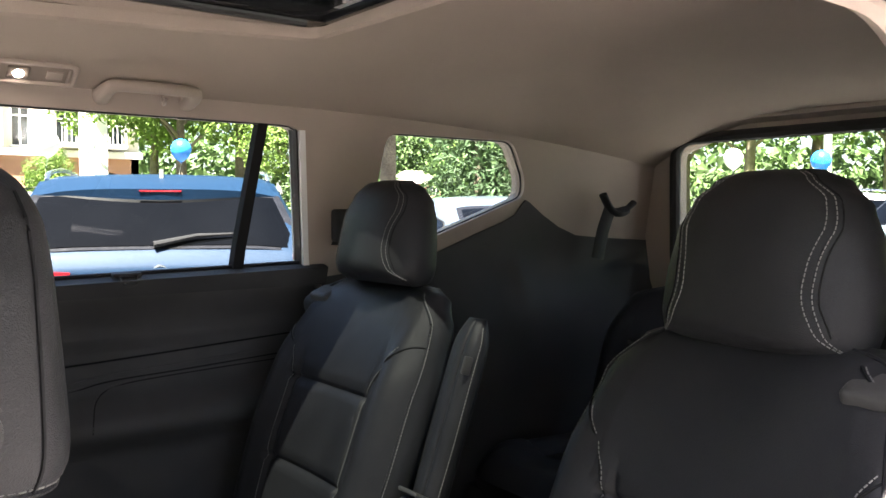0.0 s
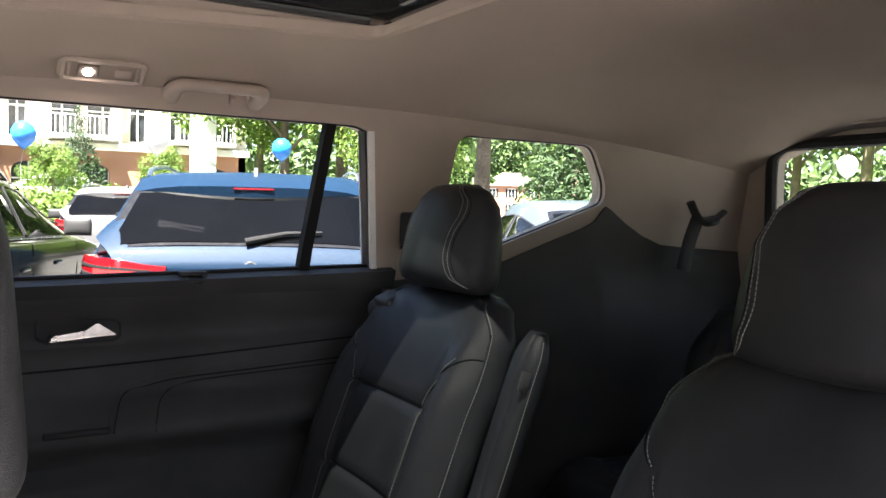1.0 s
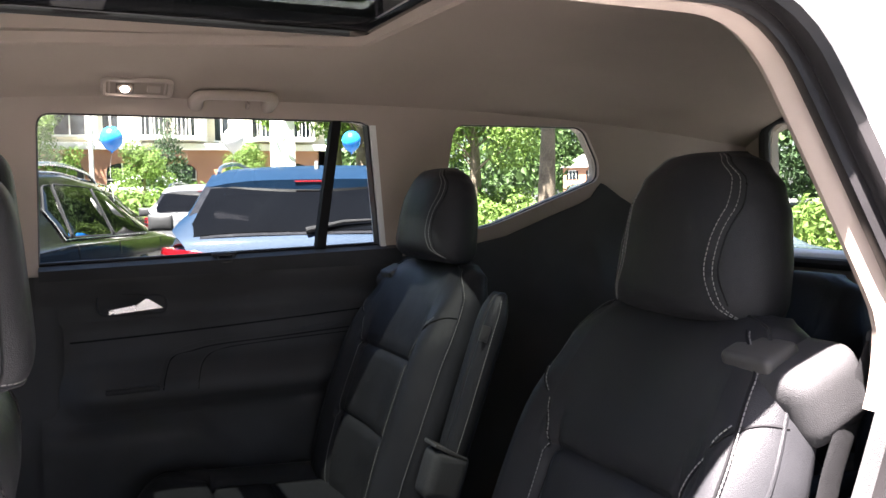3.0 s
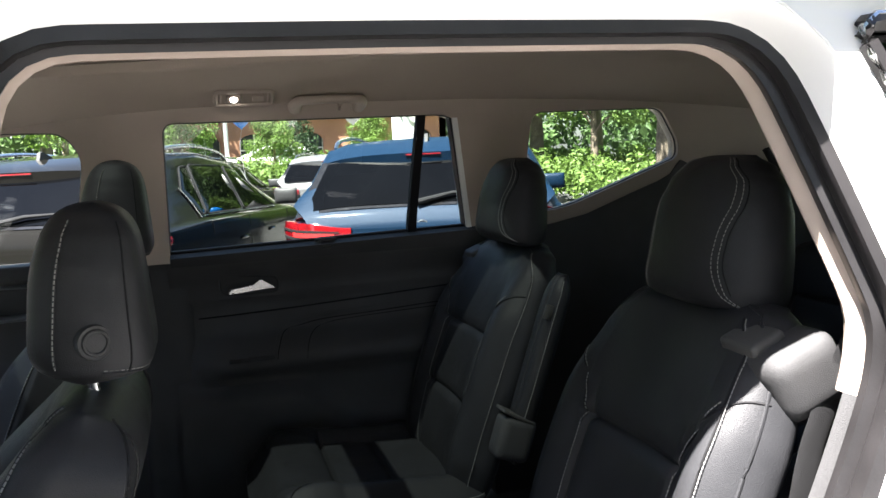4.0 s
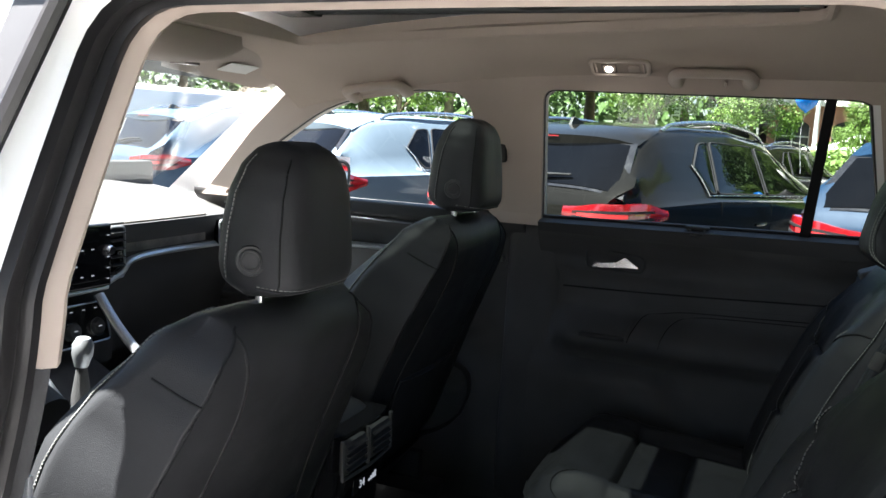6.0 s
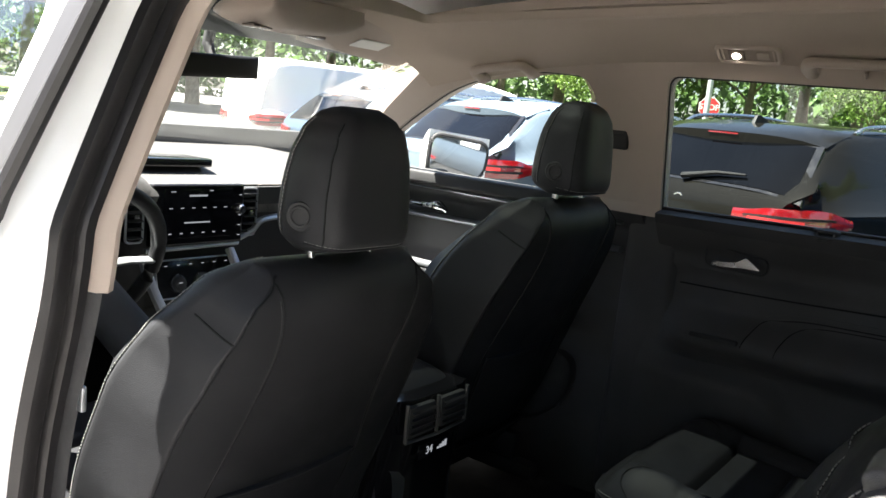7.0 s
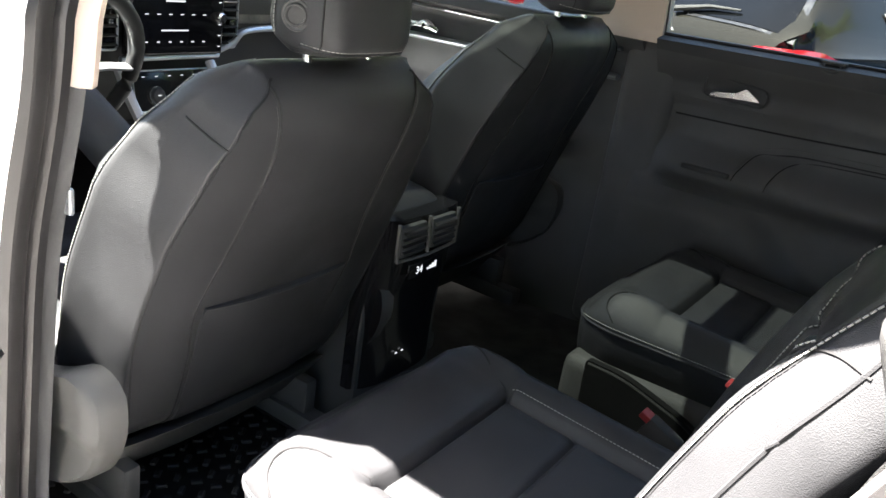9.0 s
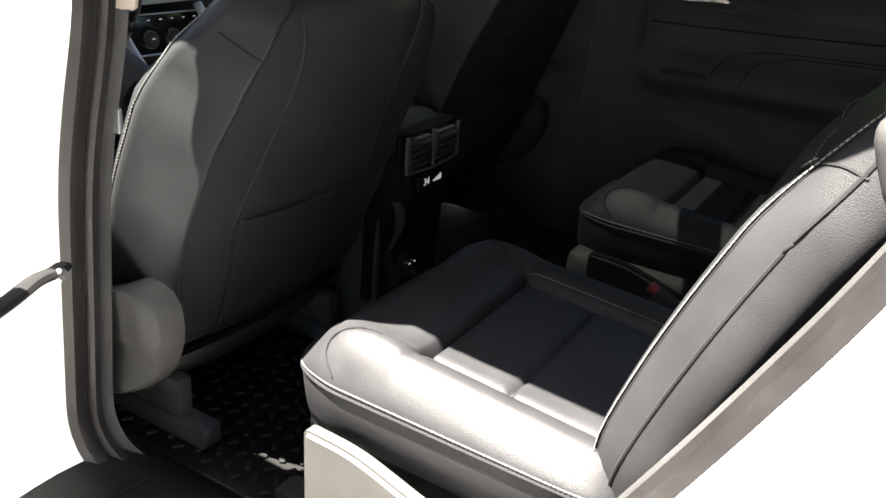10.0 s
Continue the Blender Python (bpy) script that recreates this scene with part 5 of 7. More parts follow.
# driver's door, closed
driver_door = thing("driver_door", (-0.8, 0.55, 0.45), "closed driver door with black panel", "door")
part("panel", slab(span(0.235, 1.10, 20), span(0.44, 1.10, 40), lambda y, z: (-front_card(y, z) - 0.03, y, z), lambda y, z: (-0.835, y, z)), DARK_SOFT, driver_door)
part("armrest", box((0.07, 0.42, 0.05), (-0.735, 0.66, 0.905), bevel=0.018, seg=3), LEATHER, driver_door)

# wing mirror outside the passenger window
m = thing("wing_mirror", (0.95, 0.83, 1.15), "white door mirror outside the passenger window", "door mirror")
turn = Euler((radians(2.5), 0, radians(-19))).to_matrix().to_4x4()


def mirror_at(a, out, c):
    return Vector((1.055, 0.835, 1.245)) + turn @ Vector((a, out, c))


hw = shell(ease(16), ease(14), lambda u, v: mirror_at(0.128 * u, 0.0, 0.080 * v * (1 - 0.12 * u)), lambda u, v: mirror_at(0.128 * u, 0.12 * rim_off(u, 2.4) * rim_off(v, 2.4), 0.080 * v * (1 - 0.12 * u)))
part("housing", hw, WHITE_PAINT, m)
oval = rounded([(-0.118, -0.068), (0.108, -0.066), (0.120, 0.05), (-0.116, 0.072)], 0.045, 6)
part("mirror_pane", extrude_outline([mirror_at(a, -0.004, c) for a, c in oval], turn @ Vector((0, -1, 0)), 0.004), MIRROR, m, "mirror glass")
part("rim", tube([mirror_at(a * 1.05, -0.004, c * 1.07) for a, c in oval], 0.008, 8, closed=True), DARK, m)
part("stalk", box((0.22, 0.06, 0.035), (0.905, 0.865, 1.185), bevel=0.012), DARK, m)

# ---- dashboard ----
dash = thing("dashboard", (0, 0.95, 0.80), "black dashboard with silver strip, touchscreen and climate panel", "dashboard")


def dash_top(u, v):
    return Vector((u, 0.885 + 0.40 * v + 0.03 * (u / 0.7) ** 2 * (1 - v), 1.150 + 0.075 * v - 0.02 * step_up(abs(u), 0.5, 0.72) + 0.040 * bumped(u, -0.38, 0.16) * (1 - v) + 0.012 * math.sin(v * math.pi)))


bm = slab(span(-0.73, 0.73, 40), span(0, 1, 10), dash_top, lambda u, v: dash_top(u, v) - Vector((0, -0.01, 0.05)))
part("top_pad", bm, DASH, dash, "grey-black padded dashboard top")


def dash_face(u, v):
    z = 0.80 + 0.345 * v
    y = 0.905 - 0.035 * step_up(v, 0.72, 0.95) + 0.06 * (1 - step_up(v, 0.0, 0.62)) * step_up(abs(u - 0.03), 0.17, 0.24) + 0.03 * (u / 0.7) ** 2
    return Vector((u, y, z))


part("face", slab(span(-0.73, 0.73, 50), span(0, 1, 26), dash_face, lambda u, v: dash_face(u, v) + Vector((0, 0.14, 0))), DARK, dash)
part("inlay", slab(span(0.225, 0.55, 12), span(0, 1, 5), lambda u, v: (u, 0.882 + 0.03 * (u / 0.7) ** 2, 1.074 + 0.076 * v), lambda u, v: (u, 0.90 + 0.03 * (u / 0.7) ** 2, 1.074 + 0.076 * v)), WOOD, dash, "dark brown inlay strip")
part("silver_strip", tube(smooth_line([(0.155, 0.872, 1.012), (0.20, 0.872, 1.030), (0.245, 0.875, 1.058), (0.40, 0.885, 1.064), (0.70, 0.905, 1.058)], 8), 0.011, 8, flat=0.8), SILVER, dash, "silver trim strip")
part("silver_strip", tube(smooth_line([(0.155, 0.872, 1.000), (-0.12, 0.872, 0.996)], 6), 0.007, 8), SILVER, dash)
# touchscreen
scr = part("screen_bezel", box((0.270, 0.020, 0.150), (0.020, 0.868, 1.080), bevel=0.006, seg=3), GLOSS_BLACK, dash, "gloss black infotainment unit")
part("display", box((0.200, 0.003, 0.122), (0.016, 0.8575, 1.084), bevel=0.001), SCREEN, scr)
for sx in (-0.110, 0.142):
    part("knob", lathe([(0.0, 0.016), (0.010, 0.016), (0.0125, 0.012), (0.0135, 0.0)], (sx, 0.858, 1.092), (0, -1, 0), 20), CHROME, scr, "chrome knob")
bars = [((0.012, 1.128), (0.070, 0.008)), ((-0.06, 1.138), (0.018, 0.004)), ((0.05, 1.140), (0.014, 0.004)), ((0.012, 1.062), (0.100, 0.006))]
bars += [((-0.065 + 0.032 * i, 1.098), (0.012, 0.004)) for i in range(6)] + [((-0.065 + 0.032 * i, 1.036), (0.010, 0.005)) for i in range(6)]
bars += [((-0.108, 1.128 - 0.026 * i), (0.010, 0.004)) for i in range(5) if i != 1] + [((0.142, 1.128 - 0.026 * i), (0.010, 0.004)) for i in range(5) if i != 1]
for (bx, bz), (bw, bh) in bars:
    part("screen_mark", box((bw * 0.75, 0.001, bh * 0.55), (bx, 0.8555, bz)), LIT_MARK, scr, smooth=False)


def vent(cx, cz, w, h, y=0.872, count=6):
    v = part("air_vent", box((w, 0.02, h), (cx, y + 0.012, cz), bevel=0.006), GLOSS_BLACK, dash, "slatted black air vent")
    for k in range(count):
        part("slat", box((w * 0.86, 0.014, 0.003), (cx, y - 0.001, cz - h * 0.4 + h * 0.8 * k / (count - 1)), Euler((radians(20), 0, 0)).to_matrix().to_4x4(), 0.001), DARK, v)
    part("tab", box((0.012, 0.012, 0.010), (cx, y - 0.006, cz), bevel=0.002), CHROME, v)
    ring = rounded([(cx - w / 2, cz - h / 2), (cx + w / 2, cz - h / 2), (cx + w / 2, cz + h / 2), (cx - w / 2, cz + h / 2)], 0.012, 4)
    part("vent_rim", tube([(a, y, b) for a, b in ring], 0.003, 6, closed=True), SILVER, v)


vent(0.186, 1.080, 0.050, 0.125)
vent(-0.150, 1.080, 0.045, 0.125)
vent(0.640, 1.095, 0.110, 0.070, 0.878, 5)
# climate panel with three dials
cl = part("climate_panel", box((0.245, 0.018, 0.098), (0.035, 0.880, 0.918), Euler((radians(-14), 0, 0)).to_matrix().to_4x4(), 0.006, 3), GLOSS_BLACK, dash, "black climate panel with a silver rim")
tl = Euler((radians(-14), 0, 0)).to_matrix().to_4x4()
ring = rounded([(-0.120, -0.047), (0.120, -0.047), (0.120, 0.047), (-0.120, 0.047)], 0.012, 4)
part("panel_rim", tube([Vector((0.035, 0.880, 0.918)) + tl @ Vector((a, -0.010, b)) for a, b in ring], 0.0022, 6, closed=True), SILVER, cl)
for k in (-1, 0, 1):
    c = Vector((0.046 + 0.0715 * k, 0.880, 0.918)) + tl @ Vector((0, -0.010, -0.012))
    d = part("dial", lathe([(0.0, 0.012), (0.015, 0.012), (0.017, 0.010), (0.019, 0.0)], c, (0, -1, 0.25), 26), DARK, cl, "round climate dial with a chrome ring")
    part("dial_ring", lathe([(0.0195, 0.0), (0.0195, 0.005), (0.0225, 0.005), (0.0225, 0.0)], c, (0, -1, 0.25), 26), CHROME, d)
    part("dial_mark", box((0.010, 0.001, 0.002), c + Vector((0, -0.0125, 0.004))), LIT_MARK, d, smooth=False)
for k in range(6):
    part("panel_mark", box((0.008, 0.001, 0.0018), Vector((0.035, 0.880, 0.918)) + tl @ Vector((-0.09 + 0.036 * k, -0.0100, 0.033))), LIT_MARK, cl, smooth=False)
# instrument cowl behind the wheel
part("cowl", shell(ease(16), ease(10), lambda u, v: Vector((-0.38 + 0.19 * u, 0.86 + 0.14 * v, 1.150 + 0.085 * rim_off(u, 2.4) * rim_off(v, 4))), lambda u, v: Vector((-0.38 + 0.19 * u, 0.86 + 0.14 * v, 1.135))), DARK_SOFT, dash, "black instrument hood")
part("tray_recess", box((0.30, 0.12, 0.022), (-0.02, 1.02, 1.196), bevel=0.006), GLOSS_BLACK, dash, "dark tray on the dashboard top")

# steering wheel
sw = thing("steering_wheel", (-0.415, 0.70, 1.02), "black leather steering wheel with silver spoke trim", "steering wheel")
tilt = Euler((radians(-66), 0, 0)).to_matrix().to_4x4()
mid = Vector((-0.415, 0.665, 1.025))
part("rim", tube([mid + tilt @ Vector((0.180 * math.cos(a), 0.180 * math.sin(a), 0)) for a in span(0, math.tau * 47 / 48, 48)], 0.016, 12, closed=True), LEATHER, sw)
hub = part("hub", shell(ease(14), ease(12), lambda u, v: mid + tilt @ Vector((0.075 * u, 0.062 * v - 0.005, 0.035 * rim_off(u, 3) * rim_off(v, 3))), lambda u, v: mid + tilt @ Vector((0.075 * u, 0.062 * v - 0.005, -0.03 * rim_off(u, 3) * rim_off(v, 3)))), DARK, sw)
part("emblem", lathe([(0.0, 0.004), (0.022, 0.004), (0.026, 0.002), (0.026, -0.004)], mid + tilt @ Vector((0, 0, 0.036)), tilt @ Vector((0, 0, 1)), 24), CHROME, hub, "plain round chrome disc")
for a in (0.0, math.pi, -math.pi / 2):
    d = Vector((math.cos(a), math.sin(a), 0))
    part("spoke", tube([mid + tilt @ (d * 0.06), mid + tilt @ (d * 0.12 + Vector((0, 0, 0.006))), mid + tilt @ (d * 0.18)], 0.016, 8, flat=0.5), SILVER, sw)
part("column", tube([mid + tilt @ Vector((0, 0, -0.02)), mid + tilt @ Vector((0, 0, -0.26))], 0.045, 14), DARK, sw)

# centre console with shifter and rear panel
con = thing("centre_console", (0, 0.5, 0.42), "black centre console with silver edging between the front seats", "console")
part("body", slab(span(-0.125, 0.125, 10), span(0.11, 0.90, 16), lambda u, v: (u, v, lerp_lin([(0.11, 0.80), (0.42, 0.80), (0.50, 0.745), (0.70, 0.755), (0.90, 0.85)], v) - 0.015 * (abs(u) / 0.125) ** 6), lambda u, v: (u, v, 0.40)), DARK, con)
part("armrest_lid", shell(ease(14), ease(16), lambda u, v: Vector((0.115 * u, 0.285 + 0.185 * v, 0.828 + 0.060 * rim_off(u, 4) * rim_off(v, 5))), lambda u, v: Vector((0.115 * u, 0.285 + 0.185 * v, 0.828 - 0.03 * rim_off(u, 4) * rim_off(v, 5)))), LEATHER, con, "black padded console armrest")
for sx in (-1, 1):
    part("side_bar", tube(smooth_line([(sx * 0.13, 0.50, 0.745), (sx * 0.135, 0.66, 0.79), (sx * 0.132, 0.80, 0.90), (sx * 0.128, 0.87, 0.985)], 6), 0.014, 8, flat=0.7), SILVER, con, "silver console edge strip")
part("shifter_plate", box((0.105, 0.20, 0.012), (-0.035, 0.735, 0.775), Euler((radians(6), 0, 0)).to_matrix().to_4x4(), 0.005), SILVER, con)
part("shifter_rim", tube([(-0.09, 0.64, 0.778), (0.02, 0.64, 0.778), (0.02, 0.83, 0.796), (-0.09, 0.83, 0.796)], 0.003, 6, closed=True), CHROME, con)
part("shifter_stem", tube([(-0.045, 0.745, 0.77), (-0.055, 0.732, 0.88)], [0.026, 0.010], 14), DARK, con)
part("shifter_knob", lathe([(0.0, 0.036), (0.014, 0.033), (0.022, 0.018), (0.0215, -0.004), (0.014, -0.030), (0.0, -0.032)], (-0.055, 0.730, 0.905), (0, -0.1, 1), 22), SILVER, con, "shift knob with a pale cap")
# rear face: vents above, display below
panel = part("rear_panel", slab(span(-0.132, 0.110, 10), span(0.50, 0.86, 12), lambda u, v: (u, 0.092 - 0.02 * step_up(v, 0.62, 0.80) + 0.02 * (abs(u) / 0.12) ** 4, v), lambda u, v: (u, 0.14, v)), GLOSS_BLACK, con, "black rear climate panel")
for sx in (-0.064, 0.034):
    part("rear_vent", box((0.080, 0.014, 0.062), (sx, 0.066, 0.822), bevel=0.006), DARK, panel)
    for k in range(4):
        part("slat", box((0.070, 0.010, 0.003), (sx, 0.058, 0.803 + 0.013 * k), Euler((radians(20), 0, 0)).to_matrix().to_4x4()), RUBBER, panel)
for sx in (-0.110, -0.015, 0.080):
    part("vent_bar", tube([(sx, 0.062, 0.860), (sx, 0.060, 0.788)], 0.004, 8), GREY_SHIELD, panel, "silver vent divider")
part("vent_bar", tube([(-0.110, 0.060, 0.787), (-0.015, 0.058, 0.783), (0.080, 0.060, 0.787)], 0.003, 8), GREY_SHIELD, panel)
part("rear_display", box((0.100, 0.004, 0.030), (-0.006, 0.068, 0.750), bevel=0.001), SCREEN, panel)


def writing(name, text, size, at, turn, mat, parent, label=""):
    cu = bpy.data.curves.new(name, "FONT")
    cu.body, cu.size, cu.align_x, cu.align_y, cu.extrude = text, size, "CENTER", "CENTER", 0.0004
    tmp = bpy.data.objects.new(name, cu)
    me = bpy.data.meshes.new_from_object(tmp)
    bpy.data.objects.remove(tmp)
    me.transform(Matrix.Translation(at) @ turn)
    me.materials.append(mat)
    ob = new(name, me)
    adopt(ob, parent)
    if label:
        ob["label"] = label
    return ob


upright = Euler((radians(90), 0, 0)).to_matrix().to_4x4()
writing("display_digits", "34", 0.022, (-0.024, 0.0650, 0.750), upright, LIT_MARK, panel, "lit white digits")
for k in range(4):
    part("display_mark", box((0.006, 0.001, 0.004 + 0.003 * k), (0.006 + 0.008 * k, 0.0655, 0.746 + 0.0015 * k)), LIT_MARK, panel, smooth=False)
for k in range(2):
    part("usb_mark", box((0.006, 0.001, 0.003), (-0.03 + 0.02 * k, 0.088, 0.56)), LIT_MARK, panel, smooth=False)

# rear-view mirror, sun visor and overhead console
m = thing("rear_view_mirror", (0.02, 0.74, 1.43), "black rear-view mirror hanging at the windshield", "mirror")
part("housing", shell(ease(22), ease(10), lambda u, v: Vector((-0.038 + 0.145 * u, 0.745 + 0.038 * u - 0.010 * rim_off(u, 6) * rim_off(v, 4), 1.440 + 0.008 * u + 0.026 * v)), lambda u, v: Vector((-0.038 + 0.145 * u, 0.745 + 0.038 * u + 0.03 * rim_off(u, 5) * rim_off(v, 3), 1.440 + 0.008 * u + 0.026 * v))), SILL_BLACK, m, "plain black mirror housing")
part("stem", tube([(-0.03, 0.77, 1.44), (-0.03, 0.80, 1.49), (-0.03, 0.79, 1.535)], 0.014, 10), DARK, m)
oc = thing("overhead_console", (0, 0.62, 1.56), "beige overhead console with map lamps", "overhead console")
part("housing", shell(ease(16), ease(14), lambda u, v: Vector((0.02 + 0.135 * u, 0.60 + 0.11 * v, 1.565 - 0.038 * rim_off(u, 4) * rim_off(v, 4))), lambda u, v: Vector((0.02 + 0.135 * u, 0.60 + 0.11 * v, 1.59))), TRIM, oc)
for sx in (-0.06, 0.10):
    part("lens", box((0.05, 0.04, 0.006), (sx, 0.60, 1.528), bevel=0.002), DIFFUSER, oc)
part("warning_lamp", box((0.022, 0.010, 0.006), (0.02, 0.52, 1.540), bevel=0.002), RED_PLASTIC, oc)
for sx in (-1, 1):
    v = thing("sun_visor", (sx * 0.36, 0.66, 1.55), "beige folded-up sun visor with a pale label", "sun visor", "sun visors")
    part("panel", shell(ease(18), ease(10), lambda a, b: Vector((sx * (0.37 + 0.205 * a), 0.655 + 0.085 * b, 1.553 - 0.012 * a - 0.07 * b * 0.5 + 0.010 * rim_off(a, 8) * rim_off(b, 6))), lambda a, b: Vector((sx * (0.37 + 0.205 * a), 0.655 + 0.085 * b, 1.553 - 0.012 * a - 0.07 * b * 0.5 - 0.010 * rim_off(a, 8) * rim_off(b, 6)))), TRIM, v)
    part("label_patch", box((0.11, 0.045, 0.002), (sx * 0.36, 0.655, 1.5405), Euler((radians(-22), 0, 0)).to_matrix().to_4x4()), SIGN_WHITE, v, "pale warning label")
    part("clip", box((0.02, 0.02, 0.02), (sx * 0.20, 0.60, 1.575), bevel=0.005), TRIM, v)

# belts and their guides
def belt_guide(at, foot, label, size=(0.022, 0.065, 0.075), half=0.024):
    b = thing("seat_belt", foot, label, "seat belt", "seat belts")
    x, y, z = at
    part("guide", box(size, at, bevel=min(size) * 0.45, seg=3), DARK, b)
    part("webbing", tube([(x - 0.012 * (1 if x > 0 else -1), y, z), foot], half, 8, flat=0.06, up=(1, 0, 0)), BELT, b, "black webbing")
    return b


belt_guide((0.672, 0.085, 1.385), (0.705, 0.08, 1.32), "black belt guide on the centre pillar")
belt_guide((0.668, -0.900, 1.315), (0.690, -0.90, 1.27), "black belt guide on the rear pillar")
db = belt_guide((-0.712, 0.155, 1.03), (-0.713, 0.157, 0.985), "black seat belt beside the driver seat", (0.016, 0.030, 0.045), 0.010)
part("buckle_tag", box((0.008, 0.016, 0.034), (-0.706, 0.128, 0.990), bevel=0.003), SILVER, db)
d = thing("rear_seat_belt", (0.60, -1.78, 1.20), "black belt guide standing up on the rear pillar trim", "seat belt")
part("webbing", tube(smooth_line([(0.635, -1.72, 1.21), (0.628, -1.735, 1.29), (0.612, -1.75, 1.36)], 5), 0.026, 8, flat=0.25, up=(1, 0, 0)), BELT, d)
part("guide", tube(smooth_line([(0.612, -1.715, 1.395), (0.608, -1.745, 1.352), (0.604, -1.79, 1.345), (0.600, -1.835, 1.372)], 5), [0.014] * 8 + [0.020] * 4 + [0.012] * 4, 10, flat=0.7), DARK, d, "black belt guide loop")

# floor mat: rubber lattice beside the sill
mat_thing = thing("floor_mat", (-0.42, 0.08, 0.39), "black rubber floor mat with raised studs", "floor mat")
part("base", box((0.46, 0.62, 0.014), (-0.42, 0.10, 0.396), bevel=0.005), MAT_RUBBER, mat_thing)
me = None
for j in range(17):
    for i in range(13):
        q = Vector((-0.615 + 0.032 * i + 0.016 * (j % 2), -0.165 + 0.032 * j, 0.403))
        if me is None:
            ob = part("stud", box((0.020, 0.011, 0.006), (0, 0, 0.003), bevel=0.002, seg=1), STUD, None, smooth=False)
            me = ob.data
        else:
            ob = new("stud", me)
        ob.parent = mat_thing
        ob.matrix_parent_inverse = mat_thing.matrix_basis.inverted()
        ob.matrix_basis = Matrix.Translation(q) @ Euler((0, 0, radians(35 if (i + j) % 2 else -35))).to_matrix().to_4x4()
part("mat_rim", tube([(-0.64, -0.20, 0.404), (-0.20, -0.20, 0.404), (-0.20, 0.40, 0.404), (-0.64, 0.40, 0.404)], 0.006, 8, closed=True), MAT_RUBBER, mat_thing)

# belt hanging beside the chair in the doorway
b = thing("seat_belt", (-0.67, -0.70, 0.75), "grey-black seat belt hanging along the chair's side", "seat belt", "seat belts")
part("webbing", tube(smooth_line([(-0.665, -0.835, 1.185), (-0.662, -0.780, 1.067), (-0.662, -0.755, 0.975), (-0.660, -0.715, 0.86), (-0.655, -0.685, 0.70)], 6), 0.022, 10, flat=0.08, up=(1, 0.2, 0)), BELT, b)
part("anchor", box((0.02, 0.045, 0.03), (-0.672, -0.842, 1.19), bevel=0.008), DARK, b)

# ---- outside ----
def ground_z(x, y):
    z = -0.06 * step_up(x, 1.6, 3.0) + 0.08 * step_up(x, 7.0, 13.0) + 0.75 * step_up(x, 14.0, 31.0)
    z += 0.5 * step_up(-y, 9.0, 26.0) * (1 - step_up(x, 14.0, 31.0)) + 0.4 * step_up(y, 10.0, 26.0) * (1 - step_up(x, 14.0, 31.0))
    return z


xs = [-400, -120, -40, -20, -10, -4, 0] + span(1, 36, 36) + [40, 60, 100, 200, 600]
ys = [-600, -200, -90, -50] + span(-36, 36, 37) + [50, 90, 200, 600]
verts = [(x, y, ground_z(x, y)) for y in ys for x in xs]
nx = len(xs)
faces = [(j * nx + i, j * nx + i + 1, (j + 1) * nx + i + 1, (j + 1) * nx + i) for j in range(len(ys) - 1) for i in range(nx - 1)]
tagged(from_lists("ground", verts, faces, ASPHALT, smooth=True), "sunlit grey asphalt car park", "ground", kind="structure")


def lawn(name, x0, x1, y0, y1, lift=0.10):
    bm = slab(span(x0, x1, 14), span(y0, y1, 20), lambda a, b: (a, b, ground_z(a, b) + lift + 0.03 * math.sin(a * 1.3 + b)), lambda a, b: (a, b, ground_z(a, b) - 0.1))
    return tagged(part(name, bm, GRASS), "mown green grass verge", "lawn", kind="structure")


lawn("lawn_1", 24, 38, -30, 34)
lawn("lawn_2", -14, 16, -40, -13)
lawn("lawn_3", -14, 16, 24, 60)
for a, b, c, d in ((23.75, 24.0, -30, 34), (-14, 16, -13.0, -12.75), (-14, 16, 23.75, 24.0)):
    bm = slab(span(a, b, 14), span(c, d, 14), lambda p, q: (p, q, ground_z(p, q) + 0.14), lambda p, q: (p, q, ground_z(p, q) - 0.1))
    tagged(part("kerb", bm, KERB, smooth=False), "pale concrete kerb beside the grass", "kerb", kind="structure")


# ---- parked cars: x ahead from the tail, y to the left, z up ----
SUV = dict(L=4.9, W=0.97, top=[(0.0, 1.06), (0.03, 1.13), (0.055, 1.165), (0.46, 1.53), (0.62, 1.595), (1.1, 1.645), (1.8, 1.655), (2.6, 1.60), (3.5, 1.17), (3.8, 1.12), (4.4, 1.04), (4.75, 0.92), (4.9, 0.66)],
           roof=[(0.0, 0.89), (0.06, 0.87), (0.48, 0.725), (1.6, 0.71), (2.6, 0.68), (3.5, 0.80), (4.9, 0.74)], belt=[(0, 1.12), (1.2, 1.150), (4.9, 1.08)], rear=(0.070, 0.435), rearw=(0.84, 0.705),
           wins=[[(0.99, 0.50), (1.16, 0.04), (1.24, 0.03), (1.33, 0.92), (1.18, 0.90)], [(1.28, 0.03), (2.14, 0.02), (2.20, 0.95), (1.38, 0.93)], [(2.20, 0.02), (3.16, 0.03), (3.02, 0.30), (2.64, 0.95), (2.26, 0.95)]], wheels=(1.0, 3.9), wiper=True)
